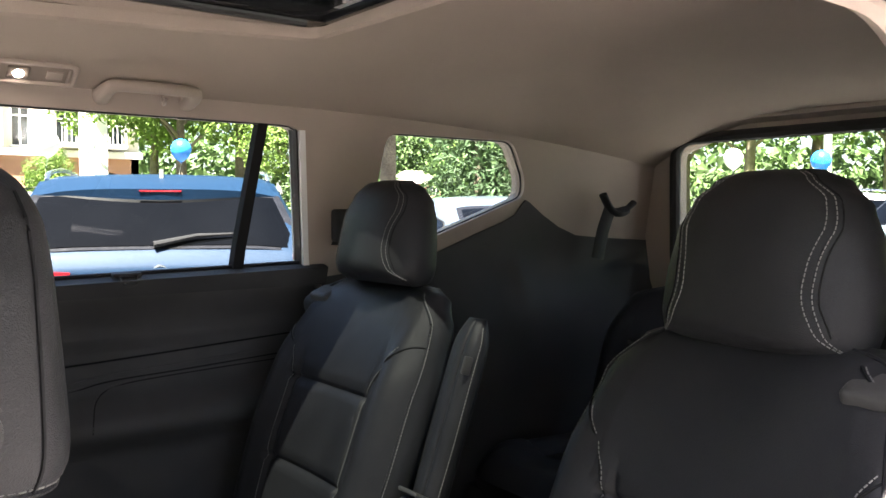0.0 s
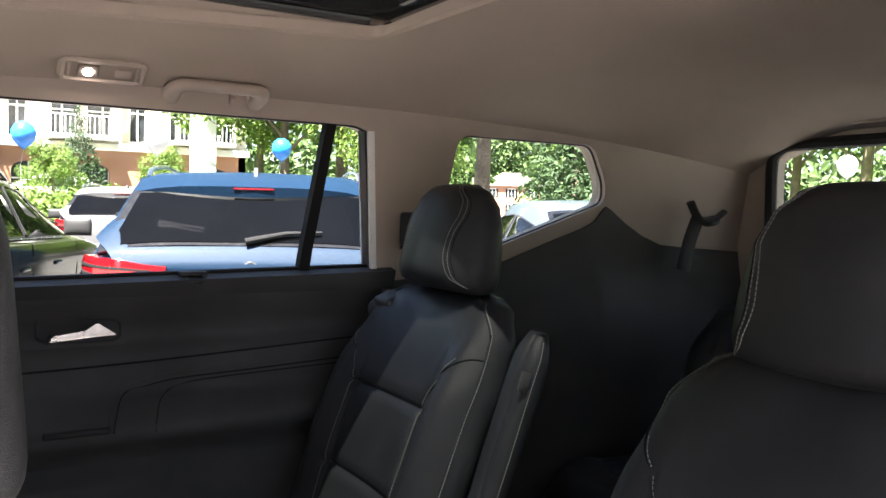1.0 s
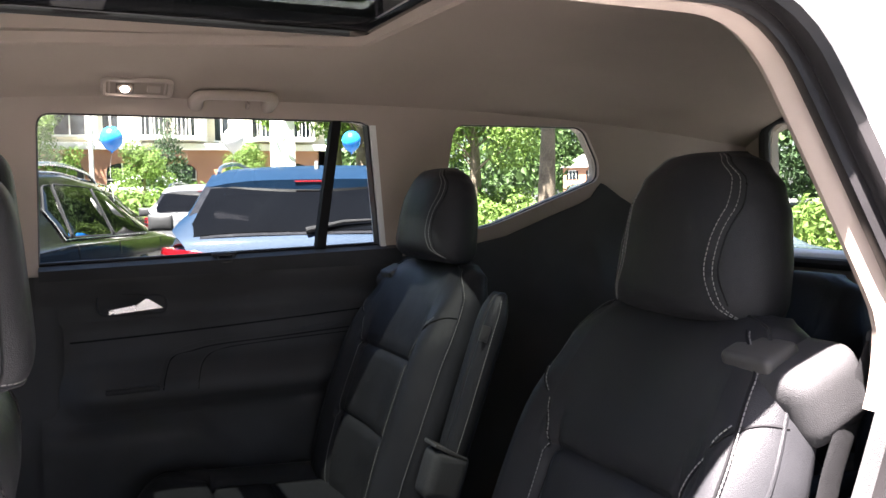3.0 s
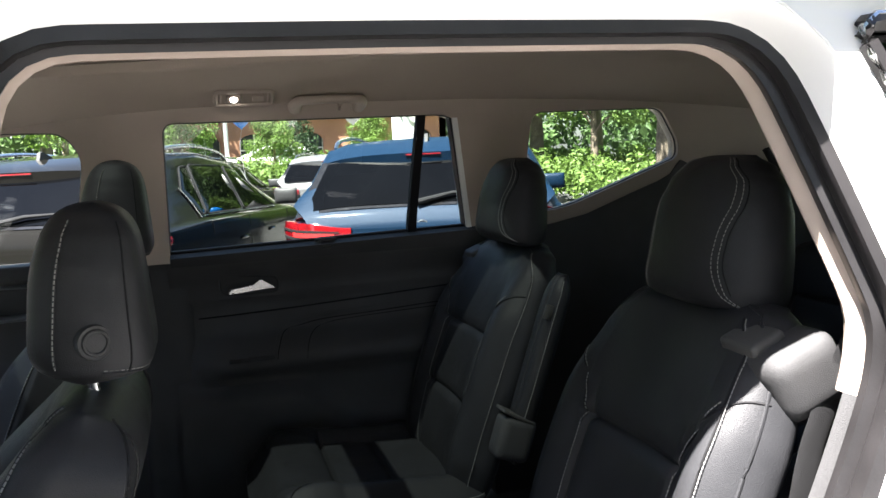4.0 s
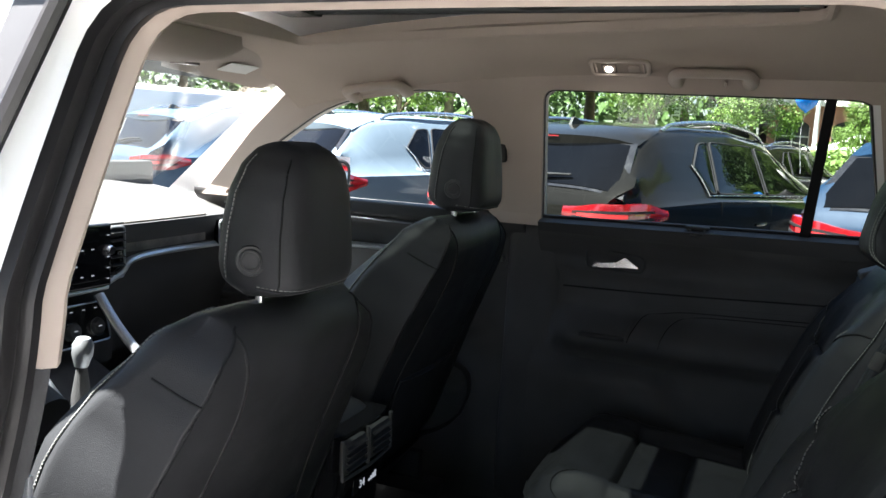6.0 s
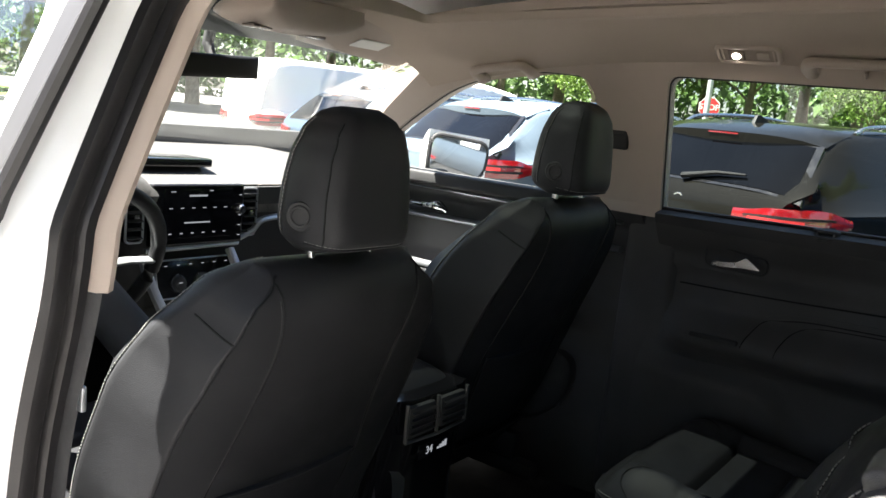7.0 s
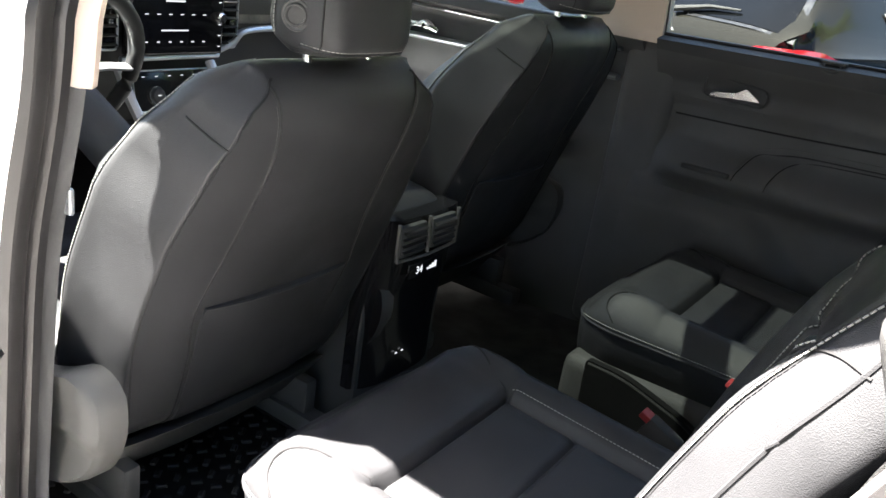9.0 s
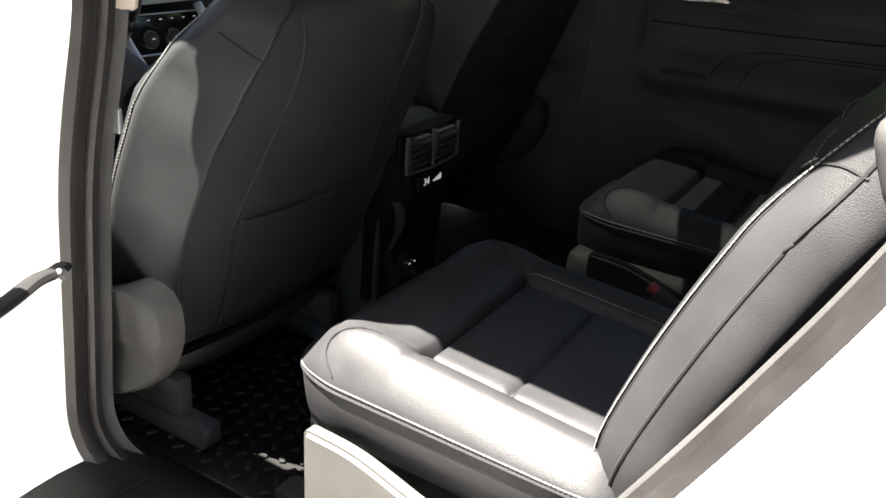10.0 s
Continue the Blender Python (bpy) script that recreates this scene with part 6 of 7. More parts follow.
SEDAN = dict(L=4.7, W=0.91, top=[(0.0, 0.86), (0.06, 0.97), (0.7, 1.02), (1.05, 1.16), (1.65, 1.46), (2.1, 1.52), (2.6, 1.50), (3.5, 1.02), (4.2, 0.90), (4.55, 0.78), (4.7, 0.58)],
             roof=[(0.0, 0.78), (0.7, 0.74), (1.65, 0.58), (2.6, 0.59), (3.5, 0.74), (4.7, 0.68)], belt=[(0, 0.93), (4.7, 0.88)], rear=(0.90, 1.58), rearw=(0.66, 0.54),
             wins=[[(1.12, 0.10), (1.45, 0.04), (1.50, 0.85), (1.40, 0.80)], [(1.50, 0.04), (2.08, 0.04), (2.12, 0.90), (1.55, 0.88)], [(2.15, 0.04), (3.10, 0.06), (2.60, 0.90), (2.18, 0.91)]], wheels=(0.95, 3.75), wiper=False)
VAN = dict(L=5.6, W=1.0, top=[(0.0, 1.0), (0.03, 1.5), (0.09, 1.84), (0.3, 1.94), (3.6, 1.96), (4.3, 1.86), (4.75, 1.45), (5.3, 1.15), (5.55, 0.9), (5.6, 0.65)],
           roof=[(0.0, 0.92), (0.1, 0.88), (3.6, 0.86), (4.7, 0.80), (5.6, 0.75)], belt=[(0, 1.25), (5.6, 1.05)], rear=(0.028, 0.06), rearw=(0.7, 0.7), wins=[[(3.45, 0.05), (4.45, 0.05), (4.15, 0.80), (3.50, 0.82)]], wheels=(1.0, 4.6), wiper=False)


def eased(table, x, w):
    """A broken line with its corners rounded over w."""
    lo, hi = table[0][0], table[-1][0]
    return sum(lerp_lin(table, min(hi, max(lo, x + w * k / 3))) for k in (-3, -2, -1, 0, 1, 2, 3)) / 7


def parked_car(name, spec, colour, tail, heading, base, label, category="car", plate=True):
    """A parked car; tail is the middle of its rear bumper on the ground plan."""
    L, W, suv = spec["L"], spec["W"], spec is SUV
    place = Matrix.Translation((tail[0], tail[1], base)) @ Euler((0, 0, radians(heading))).to_matrix().to_4x4()
    car_ob = tagged(new(name), label, category, "cars parked in the lot")
    top = lambda s: eased(spec["top"], s, min(0.07, max(0.012, s * 0.5), max(0.012, (L - s) * 0.5)))
    roof = lambda s: lerp_table(spec["roof"], s)
    belt = lambda s: min(lerp_lin(spec["belt"], s), top(s) - 0.03)

    def side(s):
        """Half-width in plan: rounded tail and nose corners."""
        return W * (1 - 0.24 * max(0.0, 1 - s / 0.50) ** 2.6 - 0.30 * max(0.0, 1 - (L - s) / 0.75) ** 2.4)

    def under(s):
        return 0.24 + 0.10 * (1 - step_up(s, 0, 0.3)) + 0.06 * step_up(s, L - 0.3, L)

    def section(s):
        w, b, t = side(s), belt(s), top(s)
        r, u = min(roof(s), w * 0.97), under(s)
        h = t - b
        return [(0, u), (w * 0.84, u), (w * 0.95, u + 0.06), (w * 0.985, 0.46), (w * 0.992, 0.60), (w * 0.985, 0.74), (w * 0.992, 0.86), (w * 1.0, b - 0.16), (w * 0.985, b - 0.03), (w * 0.945, b),
                (r + (w * 0.940 - r) * 0.72, b + h * 0.30), (r + (w * 0.940 - r) * 0.36, b + h * 0.62), (r + 0.012, t - min(0.075, h * 0.22)), (r * 0.972, t - min(0.030, h * 0.12)), (r * 0.90, t - min(0.012, h * 0.06)), (r * 0.5, t + 0.004), (0, t + 0.010)]

    stations = sorted(set([0, 0.015, 0.04, 0.07, 0.10, 0.15, 0.20, 0.26, 0.33, 0.40, 0.47, 0.55, 0.65] + span(0.78, L - 0.5, 26) + [L - 0.38, L - 0.28, L - 0.18, L - 0.10, L - 0.04, L]))
    bm = bmesh.new()
    rings = []
    for s in stations:
        half = section(s)
        rings.append([bm.verts.new((s, a, b)) for a, b in half + [(-a, b) for a, b in half[-2:0:-1]]])
    k = len(rings[0])
    for a, b in zip(rings, rings[1:]):
        for i in range(k):
            bm.faces.new((a[i - 1], a[i], b[i], b[i - 1]))
    bm.faces.new(rings[0]), bm.faces.new(list(reversed(rings[-1])))
    part("body", bm, colour, car_ob, angle=42)

    def gside(s, z):
        """Half-width of the glasshouse at a station and height."""
        return lerp_lin(sorted((b, a) for a, b in section(s)[9:13]), z)

    def on_side(s, f, off, sy):
        lo, hi = belt(s) + 0.012, top(s) - 0.085
        z = lo + (hi - lo) * f
        return Vector((s, sy * (gside(s, z) + off), z))

    for sy in (-1, 1):
        rim = [q for w in spec["wins"] for q in w]
        s1 = max(q[0] for q in rim)
        for w in spec["wins"]:
            ring = [Vector(q) for q in rounded(w, 0.05, 3)]
            mid = sum(ring, Vector((0, 0))) / len(ring)
            bm = bmesh.new()
            loops = []
            for scale, off in ((1.0, 0.004), (1.0, 0.009), (0.96, 0.010), (0.5, 0.010)):
                loops.append([bm.verts.new(on_side(mid.x + (q.x - mid.x) * scale, mid.y + (q.y - mid.y) * scale, off, sy)) for q in ring])
            for a, b in zip(loops, loops[1:]):
                for i in range(len(a)):
                    bm.faces.new((a[i - 1], a[i], b[i], b[i - 1]))
            bm.faces.new(loops[-1])
            pane = part("side_window", bm, CAR_GLASS, car_ob, "dark tinted side window")
            part("window_seal", tube([on_side(q.x, q.y, 0.006, sy) for q in ring], 0.008, 5, closed=True), SEAM, pane)
        line = [on_side(s, 0.0, 0.010, sy) for s in span(spec["wins"][0][1][0] - 0.04, s1 + 0.02, 14)]
        if suv:
            a = spec["wins"][0][0]
            line = [on_side(a[0] - 0.02, a[1] + 0.06, 0.010, sy), on_side(a[0] + 0.07, a[1] - 0.20, 0.010, sy)] + line
        part("chrome_line", tube(line, 0.005, 6), CHROME, car_ob, "chrome window line")
    # rear window with its black border, windshield
    r0, r1 = spec["rear"]
    w0, w1 = spec["rearw"]
    if spec is not VAN:
        def hatch_pt(u, v, off):
            s = r0 + (r1 - r0) * v
            return Vector((s - off * 0.75, u * (w0 + (w1 - w0) * v), top(s) + 0.010 - 0.050 * abs(u) ** 5 * (1 - 0.6 * v) + off * 0.66))

        part("window_border", slab(span(-1, 1, 13), span(0, 1, 8), lambda u, v: hatch_pt(u, v, 0.004), lambda u, v: hatch_pt(u, v, -0.03)), GLOSS_BLACK, car_ob, "black border of the rear window")
        part("rear_window", slab(span(-0.93, 0.93, 13), span(0.05, 0.93, 8), lambda u, v: hatch_pt(u, v, 0.008), lambda u, v: hatch_pt(u, v, 0.0)), CAR_GLASS, car_ob, "dark rear window")
    knots = [s for s, z in spec["top"] if s > L * 0.5]
    f0, f1 = knots[0], knots[1]
    part("windshield", slab(span(-1, 1, 9), span(0.05, 0.95, 6), lambda u, v: (f0 + (f1 - f0) * v, u * min(roof(f0 + (f1 - f0) * v) * 0.9, 0.66), top(f0 + (f1 - f0) * v) + 0.016), lambda u, v: (f0 + (f1 - f0) * v, u * min(roof(f0 + (f1 - f0) * v) * 0.9, 0.66), top(f0 + (f1 - f0) * v) - 0.01)), CAR_GLASS, car_ob, "windshield")
    # tail lamps: a slim wedge on the tailgate that widens round the corner
    zl = 1.030 if suv else 0.88 if spec is not VAN else 1.1
    for sy in (-1, 1):
        path = [(-0.012, 0.46), (-0.012, 0.60), (-0.006, side(0) - 0.03), (0.05, side(0.05) + 0.004), (0.14, side(0.14) + 0.008), (0.26, side(0.26) + 0.008), (0.40, side(0.40) + 0.004)]
        run = smooth_line([(a, b, 0) for a, b in path], 5)
        m_p = len(run)

        def lamp(i, v, off):
            p, f = run[i], i / (m_p - 1)
            tall = 0.042 + 0.036 * step_up(f, 0.0, 0.4) - 0.050 * step_up(f, 0.75, 1.0)
            rise = 0.020 * step_up(f, 0.4, 1.0)
            lean = step_up(f, 0.25, 0.6)
            return (p.x - off * (1 - lean), sy * (p.y + off * lean), zl + rise + tall * (v - 0.5) * 2)

        lens = part("tail_lamp", slab(list(range(m_p)), span(0, 1, 5), lambda i, v: lamp(i, v, 0.010 + 0.010 * math.sin(v * math.pi)), lambda i, v: lamp(i, v, -0.05)), TAIL_RED, car_ob, "red wrap-around tail lamp")
        for lo, hi, mat in ((0.28, 0.40, SEAM), (0.62, 0.72, SEAM)):
            part("lamp_bar", slab(list(range(3, m_p - 5)), (lo, hi), lambda i, v: lamp(i, v, 0.023), lambda i, v: lamp(i, v, 0.0)), mat, lens)
        part("lamp_inset", slab(list(range(4, m_p - 12)), (0.42, 0.60), lambda i, v: lamp(i, v, 0.022), lambda i, v: lamp(i, v, 0.0)), STOP_RED, lens)
        part("reflector", box((0.02, 0.16, 0.03), (-0.035, sy * 0.60, 0.56), bevel=0.006), TAIL_RED, car_ob)
    # bumpers, cladding, plate, badge, wiper, spoiler, rails
    def wrap(s_out, half, z0, z1, depth):
        return slab(span(-1, 1, 17), span(0, 1, 5), lambda u, v: (s_out - depth * math.sin(v * math.pi) + 0.30 * abs(u) ** 7, u * half, z0 + (z1 - z0) * v), lambda u, v: (s_out + 0.10 + 0.30 * abs(u) ** 7, u * half * 0.96, z0 + (z1 - z0) * v))

    part("rear_cladding", wrap(-0.030, W * 0.93, 0.33, 0.52, 0.030), CLADDING, car_ob, "black lower bumper")
    part("bumper", wrap(-0.036, W * 0.955, 0.52, 0.76, 0.028), colour, car_ob)
    part("bumper_strip", tube([(-0.070 + 0.27 * abs(u) ** 7, u * W * 0.80, 0.45) for u in span(-1, 1, 15)], 0.011, 6), CHROME, car_ob, "chrome bumper strip")
    pl = part("number_plate", box((0.012, 0.30, 0.15), (-0.020, 0, 0.845), bevel=0.004), PLATE, car_ob, "white plate with plain bars") if plate else None
    if pl:
        for kk in range(5):
            part("plate_bar", box((0.003, 0.030, 0.055), (-0.027, -0.10 + 0.05 * kk, 0.840)), PLATE_BAR, pl, smooth=False)
    zb = 1.045 if suv else 0.905
    badge = part("badge", lathe([(0.046, 0.0), (0.047, 0.008), (0.055, 0.008), (0.058, 0.0)], (0.012 if suv else -0.004, 0, zb), (-1, 0, 0), 26), CHROME, car_ob, "plain round chrome badge")
    part("badge_disc", lathe([(0.0, 0.005), (0.046, 0.004), (0.046, -0.02)], (0.012 if suv else -0.004, 0, zb), (-1, 0, 0), 20), SILVER if suv else CHROME, badge)
    if spec["wiper"]:
        part("wiper", tube([hatch_pt(0.04, 0.02, 0.03), hatch_pt(-0.24, 0.16, 0.030), hatch_pt(-0.50, 0.20, 0.026)], [0.020, 0.013, 0.007], 8), SEAM, car_ob, "black rear wiper")
        part("spoiler", slab(span(-1, 1, 11), span(0, 1, 5), lambda u, v: (0.360 + 0.335 * v + 0.07 * u * u * (1 - v), u * (0.715 - 0.01 * v), 1.535 - 0.050 * abs(u) ** 4 * (1 - v) + (top(0.695) + 0.014 - 1.535 - 0.035 * u ** 4) * v ** 0.8),
                             lambda u, v: (0.375 + 0.32 * v + 0.07 * u * u * (1 - v), u * (0.705 - 0.01 * v), min(1.511 - 0.050 * abs(u) ** 4 + 0.09 * v, top(0.315 + 0.38 * v) - 0.012 + 0.05 * (1 - v)))), colour, car_ob)
        part("brake_lamp", box((0.014, 0.24, 0.010), (0.365, 0, 1.522), bevel=0.003), TAIL_RED, car_ob)
        for sy in (-1, 1):
            rail = smooth_line([(0.78, sy * 0.675, top(0.78) - 0.020), (0.98, sy * 0.68, top(0.98) + 0.018), (1.7, sy * 0.675, top(1.7) + 0.036), (2.40, sy * 0.65, top(2.40) + 0.030), (2.70, sy * 0.63, top(2.70) - 0.010)], 6)
            part("roof_rail", tube(rail, 0.015, 8), CHROME, car_ob, "silver roof rail")
        part("antenna", extrude_outline([(0.66, 0.012, top(0.66)), (0.86, 0.012, top(0.86)), (0.72, 0.012, top(0.72) + 0.065), (0.69, 0.012, top(0.69) + 0.062)], (0, -1, 0), 0.024), CLADDING, car_ob, "black fin aerial")
    # mirrors, handles, door gaps, sills, arches, wheels
    sm = f0 + 0.42 if not spec is SEDAN else f0 + 0.25
    doors = spec["wins"][-1][0][0]
    for sy in (-1, 1):
        part("door_mirror", shell(ease(10), ease(8), lambda u, v: Vector((sm - 0.03 * rim_off(u, 3) * rim_off(v, 3), sy * (W + 0.10 + 0.11 * u), belt(sm) + 0.10 + 0.075 * v)), lambda u, v: Vector((sm + 0.10 * rim_off(u, 2.5) * rim_off(v, 2.5), sy * (W + 0.10 + 0.11 * u), belt(sm) + 0.10 + 0.075 * v))), CLADDING if colour in (BLACK, GREY) else colour, car_ob, "door mirror")
        for hs in (doors - 0.22, doors + 0.62):
            part("door_handle", tube([(hs - 0.10, sy * (side(hs) * 0.992 + 0.004), 0.93), (hs, sy * (side(hs) * 0.992 + 0.030), 0.935), (hs + 0.09, sy * (side(hs) * 0.992 + 0.004), 0.935)], 0.013, 6), colour, car_ob)
        for gs in (doors - 0.02, f1 - 0.05, doors - 0.95 if suv else doors - 0.75):
            part("door_gap", tube([(gs - (0.14 if gs < doors - 0.5 and z < 0.7 else 0), sy * (lerp_lin([(b, a) for a, b in section(gs)[2:10]], z) + 0.001), z) for z in (0.36, 0.46, 0.60, 0.74, 0.86, belt(gs) - 0.10, belt(gs) - 0.03)], 0.004, 5), SEAM, car_ob)
        part("sill_cladding", slab(span(spec["wheels"][0] + 0.36, spec["wheels"][1] - 0.36, 6), span(0, 1, 4), lambda s, v: (s, sy * (W * 0.955 + 0.04 * math.sin(v * math.pi)), 0.26 + 0.16 * v), lambda s, v: (s, sy * W * 0.9, 0.26 + 0.16 * v)), CLADDING, car_ob, "black sill moulding")
        for wx in spec["wheels"]:
            yw = side(wx) * 0.988
            arch = [(wx + 0.44 * math.cos(a), sy * (yw + 0.010), 0.365 + 0.44 * math.sin(a)) for a in span(-0.15, math.pi + 0.15, 20)]
            part("wheel_arch", tube(arch, 0.034, 8, flat=0.5, up=(0, 1, 0)), CLADDING, car_ob, "black arch moulding")
            part("arch_liner", lathe([(0.0, 0.006), (0.42, 0.006), (0.42, -0.05)], (wx, sy * yw, 0.365), (0, sy, 0), 28), SEAM, car_ob)
            wh = part("wheel", lathe([(0.21, -0.09), (0.32, -0.10), (0.345, -0.06), (0.35, 0.0), (0.345, 0.06), (0.32, 0.095), (0.21, 0.09)], (wx, sy * (side(wx) - 0.085), 0.35), (0, sy, 0), 24), TYRE, car_ob, "black tyre")
            part("rim", lathe([(0.0, 0.07), (0.05, 0.075), (0.07, 0.05), (0.20, 0.072), (0.235, 0.095), (0.24, 0.0)], (wx, sy * (side(wx) - 0.085), 0.35), (0, sy, 0), 20), RIM, wh)
            for q in range(5):
                a = q * math.tau / 5
                part("spoke", tube([(wx + 0.05 * math.cos(a), sy * (side(wx) - 0.008), 0.35 + 0.05 * math.sin(a)), (wx + 0.22 * math.cos(a), sy * (side(wx) + 0.004), 0.35 + 0.22 * math.sin(a))], 0.022, 6, flat=0.5), RIM, wh)
    car_ob.matrix_basis = place
    return car_ob


blue_tail = Vector((3.62, -1.47))
parked_car("blue_suv", SUV, BLUE, blue_tail, -20, -0.06, "metallic blue SUV parked tail towards the door")
black_tail = Vector((4.02, 1.13))
parked_car("dark_suv", SUV, BLACK, black_tail, -20, -0.06, "dark grey SUV with silver roof rails parked alongside")
pale_tail = Vector((4.75, 3.70))
parked_car("silver_suv", SUV, SILVER_BLUE, pale_tail, -20, -0.06, "silver-blue SUV parked beside the dark one")
parked_car("pale_blue_suv", SUV, PALE_BLUE, Vector((5.65, 6.30)), -20, -0.06, "pale blue SUV parked in the row")
parked_car("white_van", VAN, SNOW, Vector((6.40, 8.42)), -20, -0.06, "white van parked further along the row", category="van")
parked_car("silver_sedan", SEDAN, SLATE, Vector((2.70, -4.15)), -20, -0.05, "silver-blue sedan with chrome window line")
parked_car("grey_suv", SUV, GREY, Vector((12.2, -2.15)), -20, -0.02, "grey SUV in the second row")
parked_car("dark_green_suv", SUV, BLACK, Vector((11.2, 0.6)), -20, -0.05, "dark SUV in the second row")
parked_car("white_far_suv", SUV, SNOW, Vector((38.0, -5.6)), 82, 0.85, "white SUV parked by the far kerb")
parked_car("dark_far_suv", SUV, BLACK, Vector((33.0, 0.5)), 82, 0.85, "dark SUV parked by the building")


# ---- plants ----
def leaf_cloud(rng, blobs, count, size, flat=0.6):
    """Many small leaf sprays scattered over the skins of uneven clumps."""
    verts, faces = [], []
    weights = [b[3] ** 2 for b in blobs]
    for _ in range(count):
        bx, by, bz, br = rng.choices(blobs, weights)[0]
        d = Vector((rng.gauss(0, 1), rng.gauss(0, 1), rng.gauss(0, 1))).normalized()
        r = br * (0.55 + 0.5 * rng.random() ** 0.5) * (1 + 0.18 * math.sin(5 * d.x + 3 * d.z + bx))
        p = Vector((bx + d.x * r, by + d.y * r, bz + d.z * r * 0.85))
        nrm = (d + Vector((rng.gauss(0, 0.6), rng.gauss(0, 0.6), rng.gauss(0.4, 0.6)))).normalized()
        a = nrm.orthogonal().normalized()
        b = nrm.cross(a)
        t = rng.random() * math.tau
        a, b = a * math.cos(t) + b * math.sin(t), b * math.cos(t) - a * math.sin(t)
        s = size * (0.5 + rng.random())
        i = len(verts)
        for u, w, h in ((-1, 0, 0), (-0.2, -flat, 0.12), (1, 0, -0.1), (-0.1, flat, 0.12)):
            verts.append(tuple(p + a * u * s + b * w * s + nrm * h * s))
        faces += [(i, i + 1, i + 2), (i, i + 2, i + 3)]
    return verts, faces


def broad_tree(seed, height, spread, leaf, count, label, low=0.30):
    rng = random.Random(seed)
    t = thing("tree", (0, 0, 0), label, "tree", "trees round the lot")
    trunk = smooth_line([(0, 0, 0), (0.05, 0.02, height * 0.2), (-0.04, 0.06, height * 0.45), (0.02, 0, height * 0.8)], 5)
    n = len(trunk)
    bm = tube(trunk, [0.20 * (height / 8) * (1.25 - i / n) for i in range(n)], 10)
    blobs = []
    for k in range(11):
        a, h = k * 2.4 + rng.random(), height * (low + (0.80 - low) * k / 11)
        r = spread * (0.95 - 0.55 * k / 11) * (0.8 + 0.4 * rng.random())
        end = Vector((math.cos(a) * r * 0.75, math.sin(a) * r * 0.75, h + height * 0.16))
        tube(smooth_line([(0, 0, h), (end.x * 0.45, end.y * 0.45, h + height * 0.10), end], 3), [0.07 * height / 8 * (1 - j / 8) for j in range(7)], 6, bm)
        blobs.append((end.x, end.y, end.z, spread * (0.34 + 0.16 * rng.random())))
    for k in range(8):
        blobs.append((rng.gauss(0, spread * 0.35), rng.gauss(0, spread * 0.35), height * (0.55 + 0.38 * rng.random()), spread * (0.28 + 0.15 * rng.random())))
    part("trunk", bm, BARK, t)
    v, f = leaf_cloud(rng, blobs, count, 0.092 * height / 8)
    from_lists("crown", v, f, leaf, t, "crown of small leaves")
    return t


def conifer(seed, height, label):
    rng = random.Random(seed)
    t = thing("conifer", (0, 0, 0), label, "tree", "trees round the lot")
    part("trunk", tube([(0, 0, 0), (0, 0, height * 0.95)], [0.16, 0.02], 8), BARK, t)
    blobs = []
    for k in range(46):
        h = height * (0.10 + 0.88 * k / 46)
        r = height * 0.24 * (1 - h / height) + 0.12
        a = k * 2.4
        blobs.append((math.cos(a) * r * 0.7, math.sin(a) * r * 0.7, h, r * 0.55 + 0.12))
    v, f = leaf_cloud(rng, blobs, 4200, 0.12 * height / 7, 0.35)
    from_lists("crown", v, f, LEAF_C, t, "dark needle sprays")
    return t


def shrub(seed, r, leaf, count, label):
    rng = random.Random(seed)
    t = thing("shrub", (0, 0, 0), label, "shrub", "shrubs")
    blobs = [(rng.gauss(0, r * 0.45), rng.gauss(0, r * 0.45), r * (0.35 + 0.5 * rng.random()), r * (0.35 + 0.25 * rng.random())) for _ in range(9)]
    bm = bmesh.new()
    for b in blobs[:5]:
        tube([(0, 0, 0), (b[0] * 0.6, b[1] * 0.6, b[2] * 0.7)], [0.03, 0.012], 6, bm)
    part("stems", bm, BARK, t)
    v, f = leaf_cloud(rng, blobs, count, 0.075)
    from_lists("foliage", v, f, leaf, t)
    return t


oak = broad_tree(3, 8.5, 3.4, LEAF_A, 18000, "broad leafy green tree in full sun")
elm = broad_tree(8, 10.0, 3.8, LEAF_B, 18000, "tall deep-green leafy tree")
young = broad_tree(5, 5.5, 1.9, LEAF_A, 11000, "young bright-green street tree")
street = broad_tree(7, 6.0, 1.7, LEAF_A, 9000, "slender street tree with a bare pale trunk", 0.52)
fir = conifer(4, 8.0, "dark pointed conifer beyond the lot")
bush = shrub(2, 1.25, LEAF_A, 2600, "rounded yellow-green shrub beside the asphalt")
PLACED = {}


def plant(kind, x, y, scale=1.0, turn=0.0):
    m = Matrix.Translation((x, y, ground_z(x, y))) @ Euler((0, 0, turn)).to_matrix().to_4x4()
    if kind not in PLACED:
        PLACED[kind] = kind
        kind.matrix_basis = m @ Matrix.Diagonal((scale, scale, scale, 1))
        for c in kind.children:
            c.matrix_parent_inverse = Matrix.Identity(4)
        return kind
    ob = copy_thing(kind, m)
    ob.scale = (scale, scale, scale)
    return ob


def toward(az, far):
    """A place at a bearing (degrees to the left of the car's right) and distance from the doorway."""
    return -1.0 + far * math.cos(radians(az)), -0.1 + far * math.sin(radians(az))


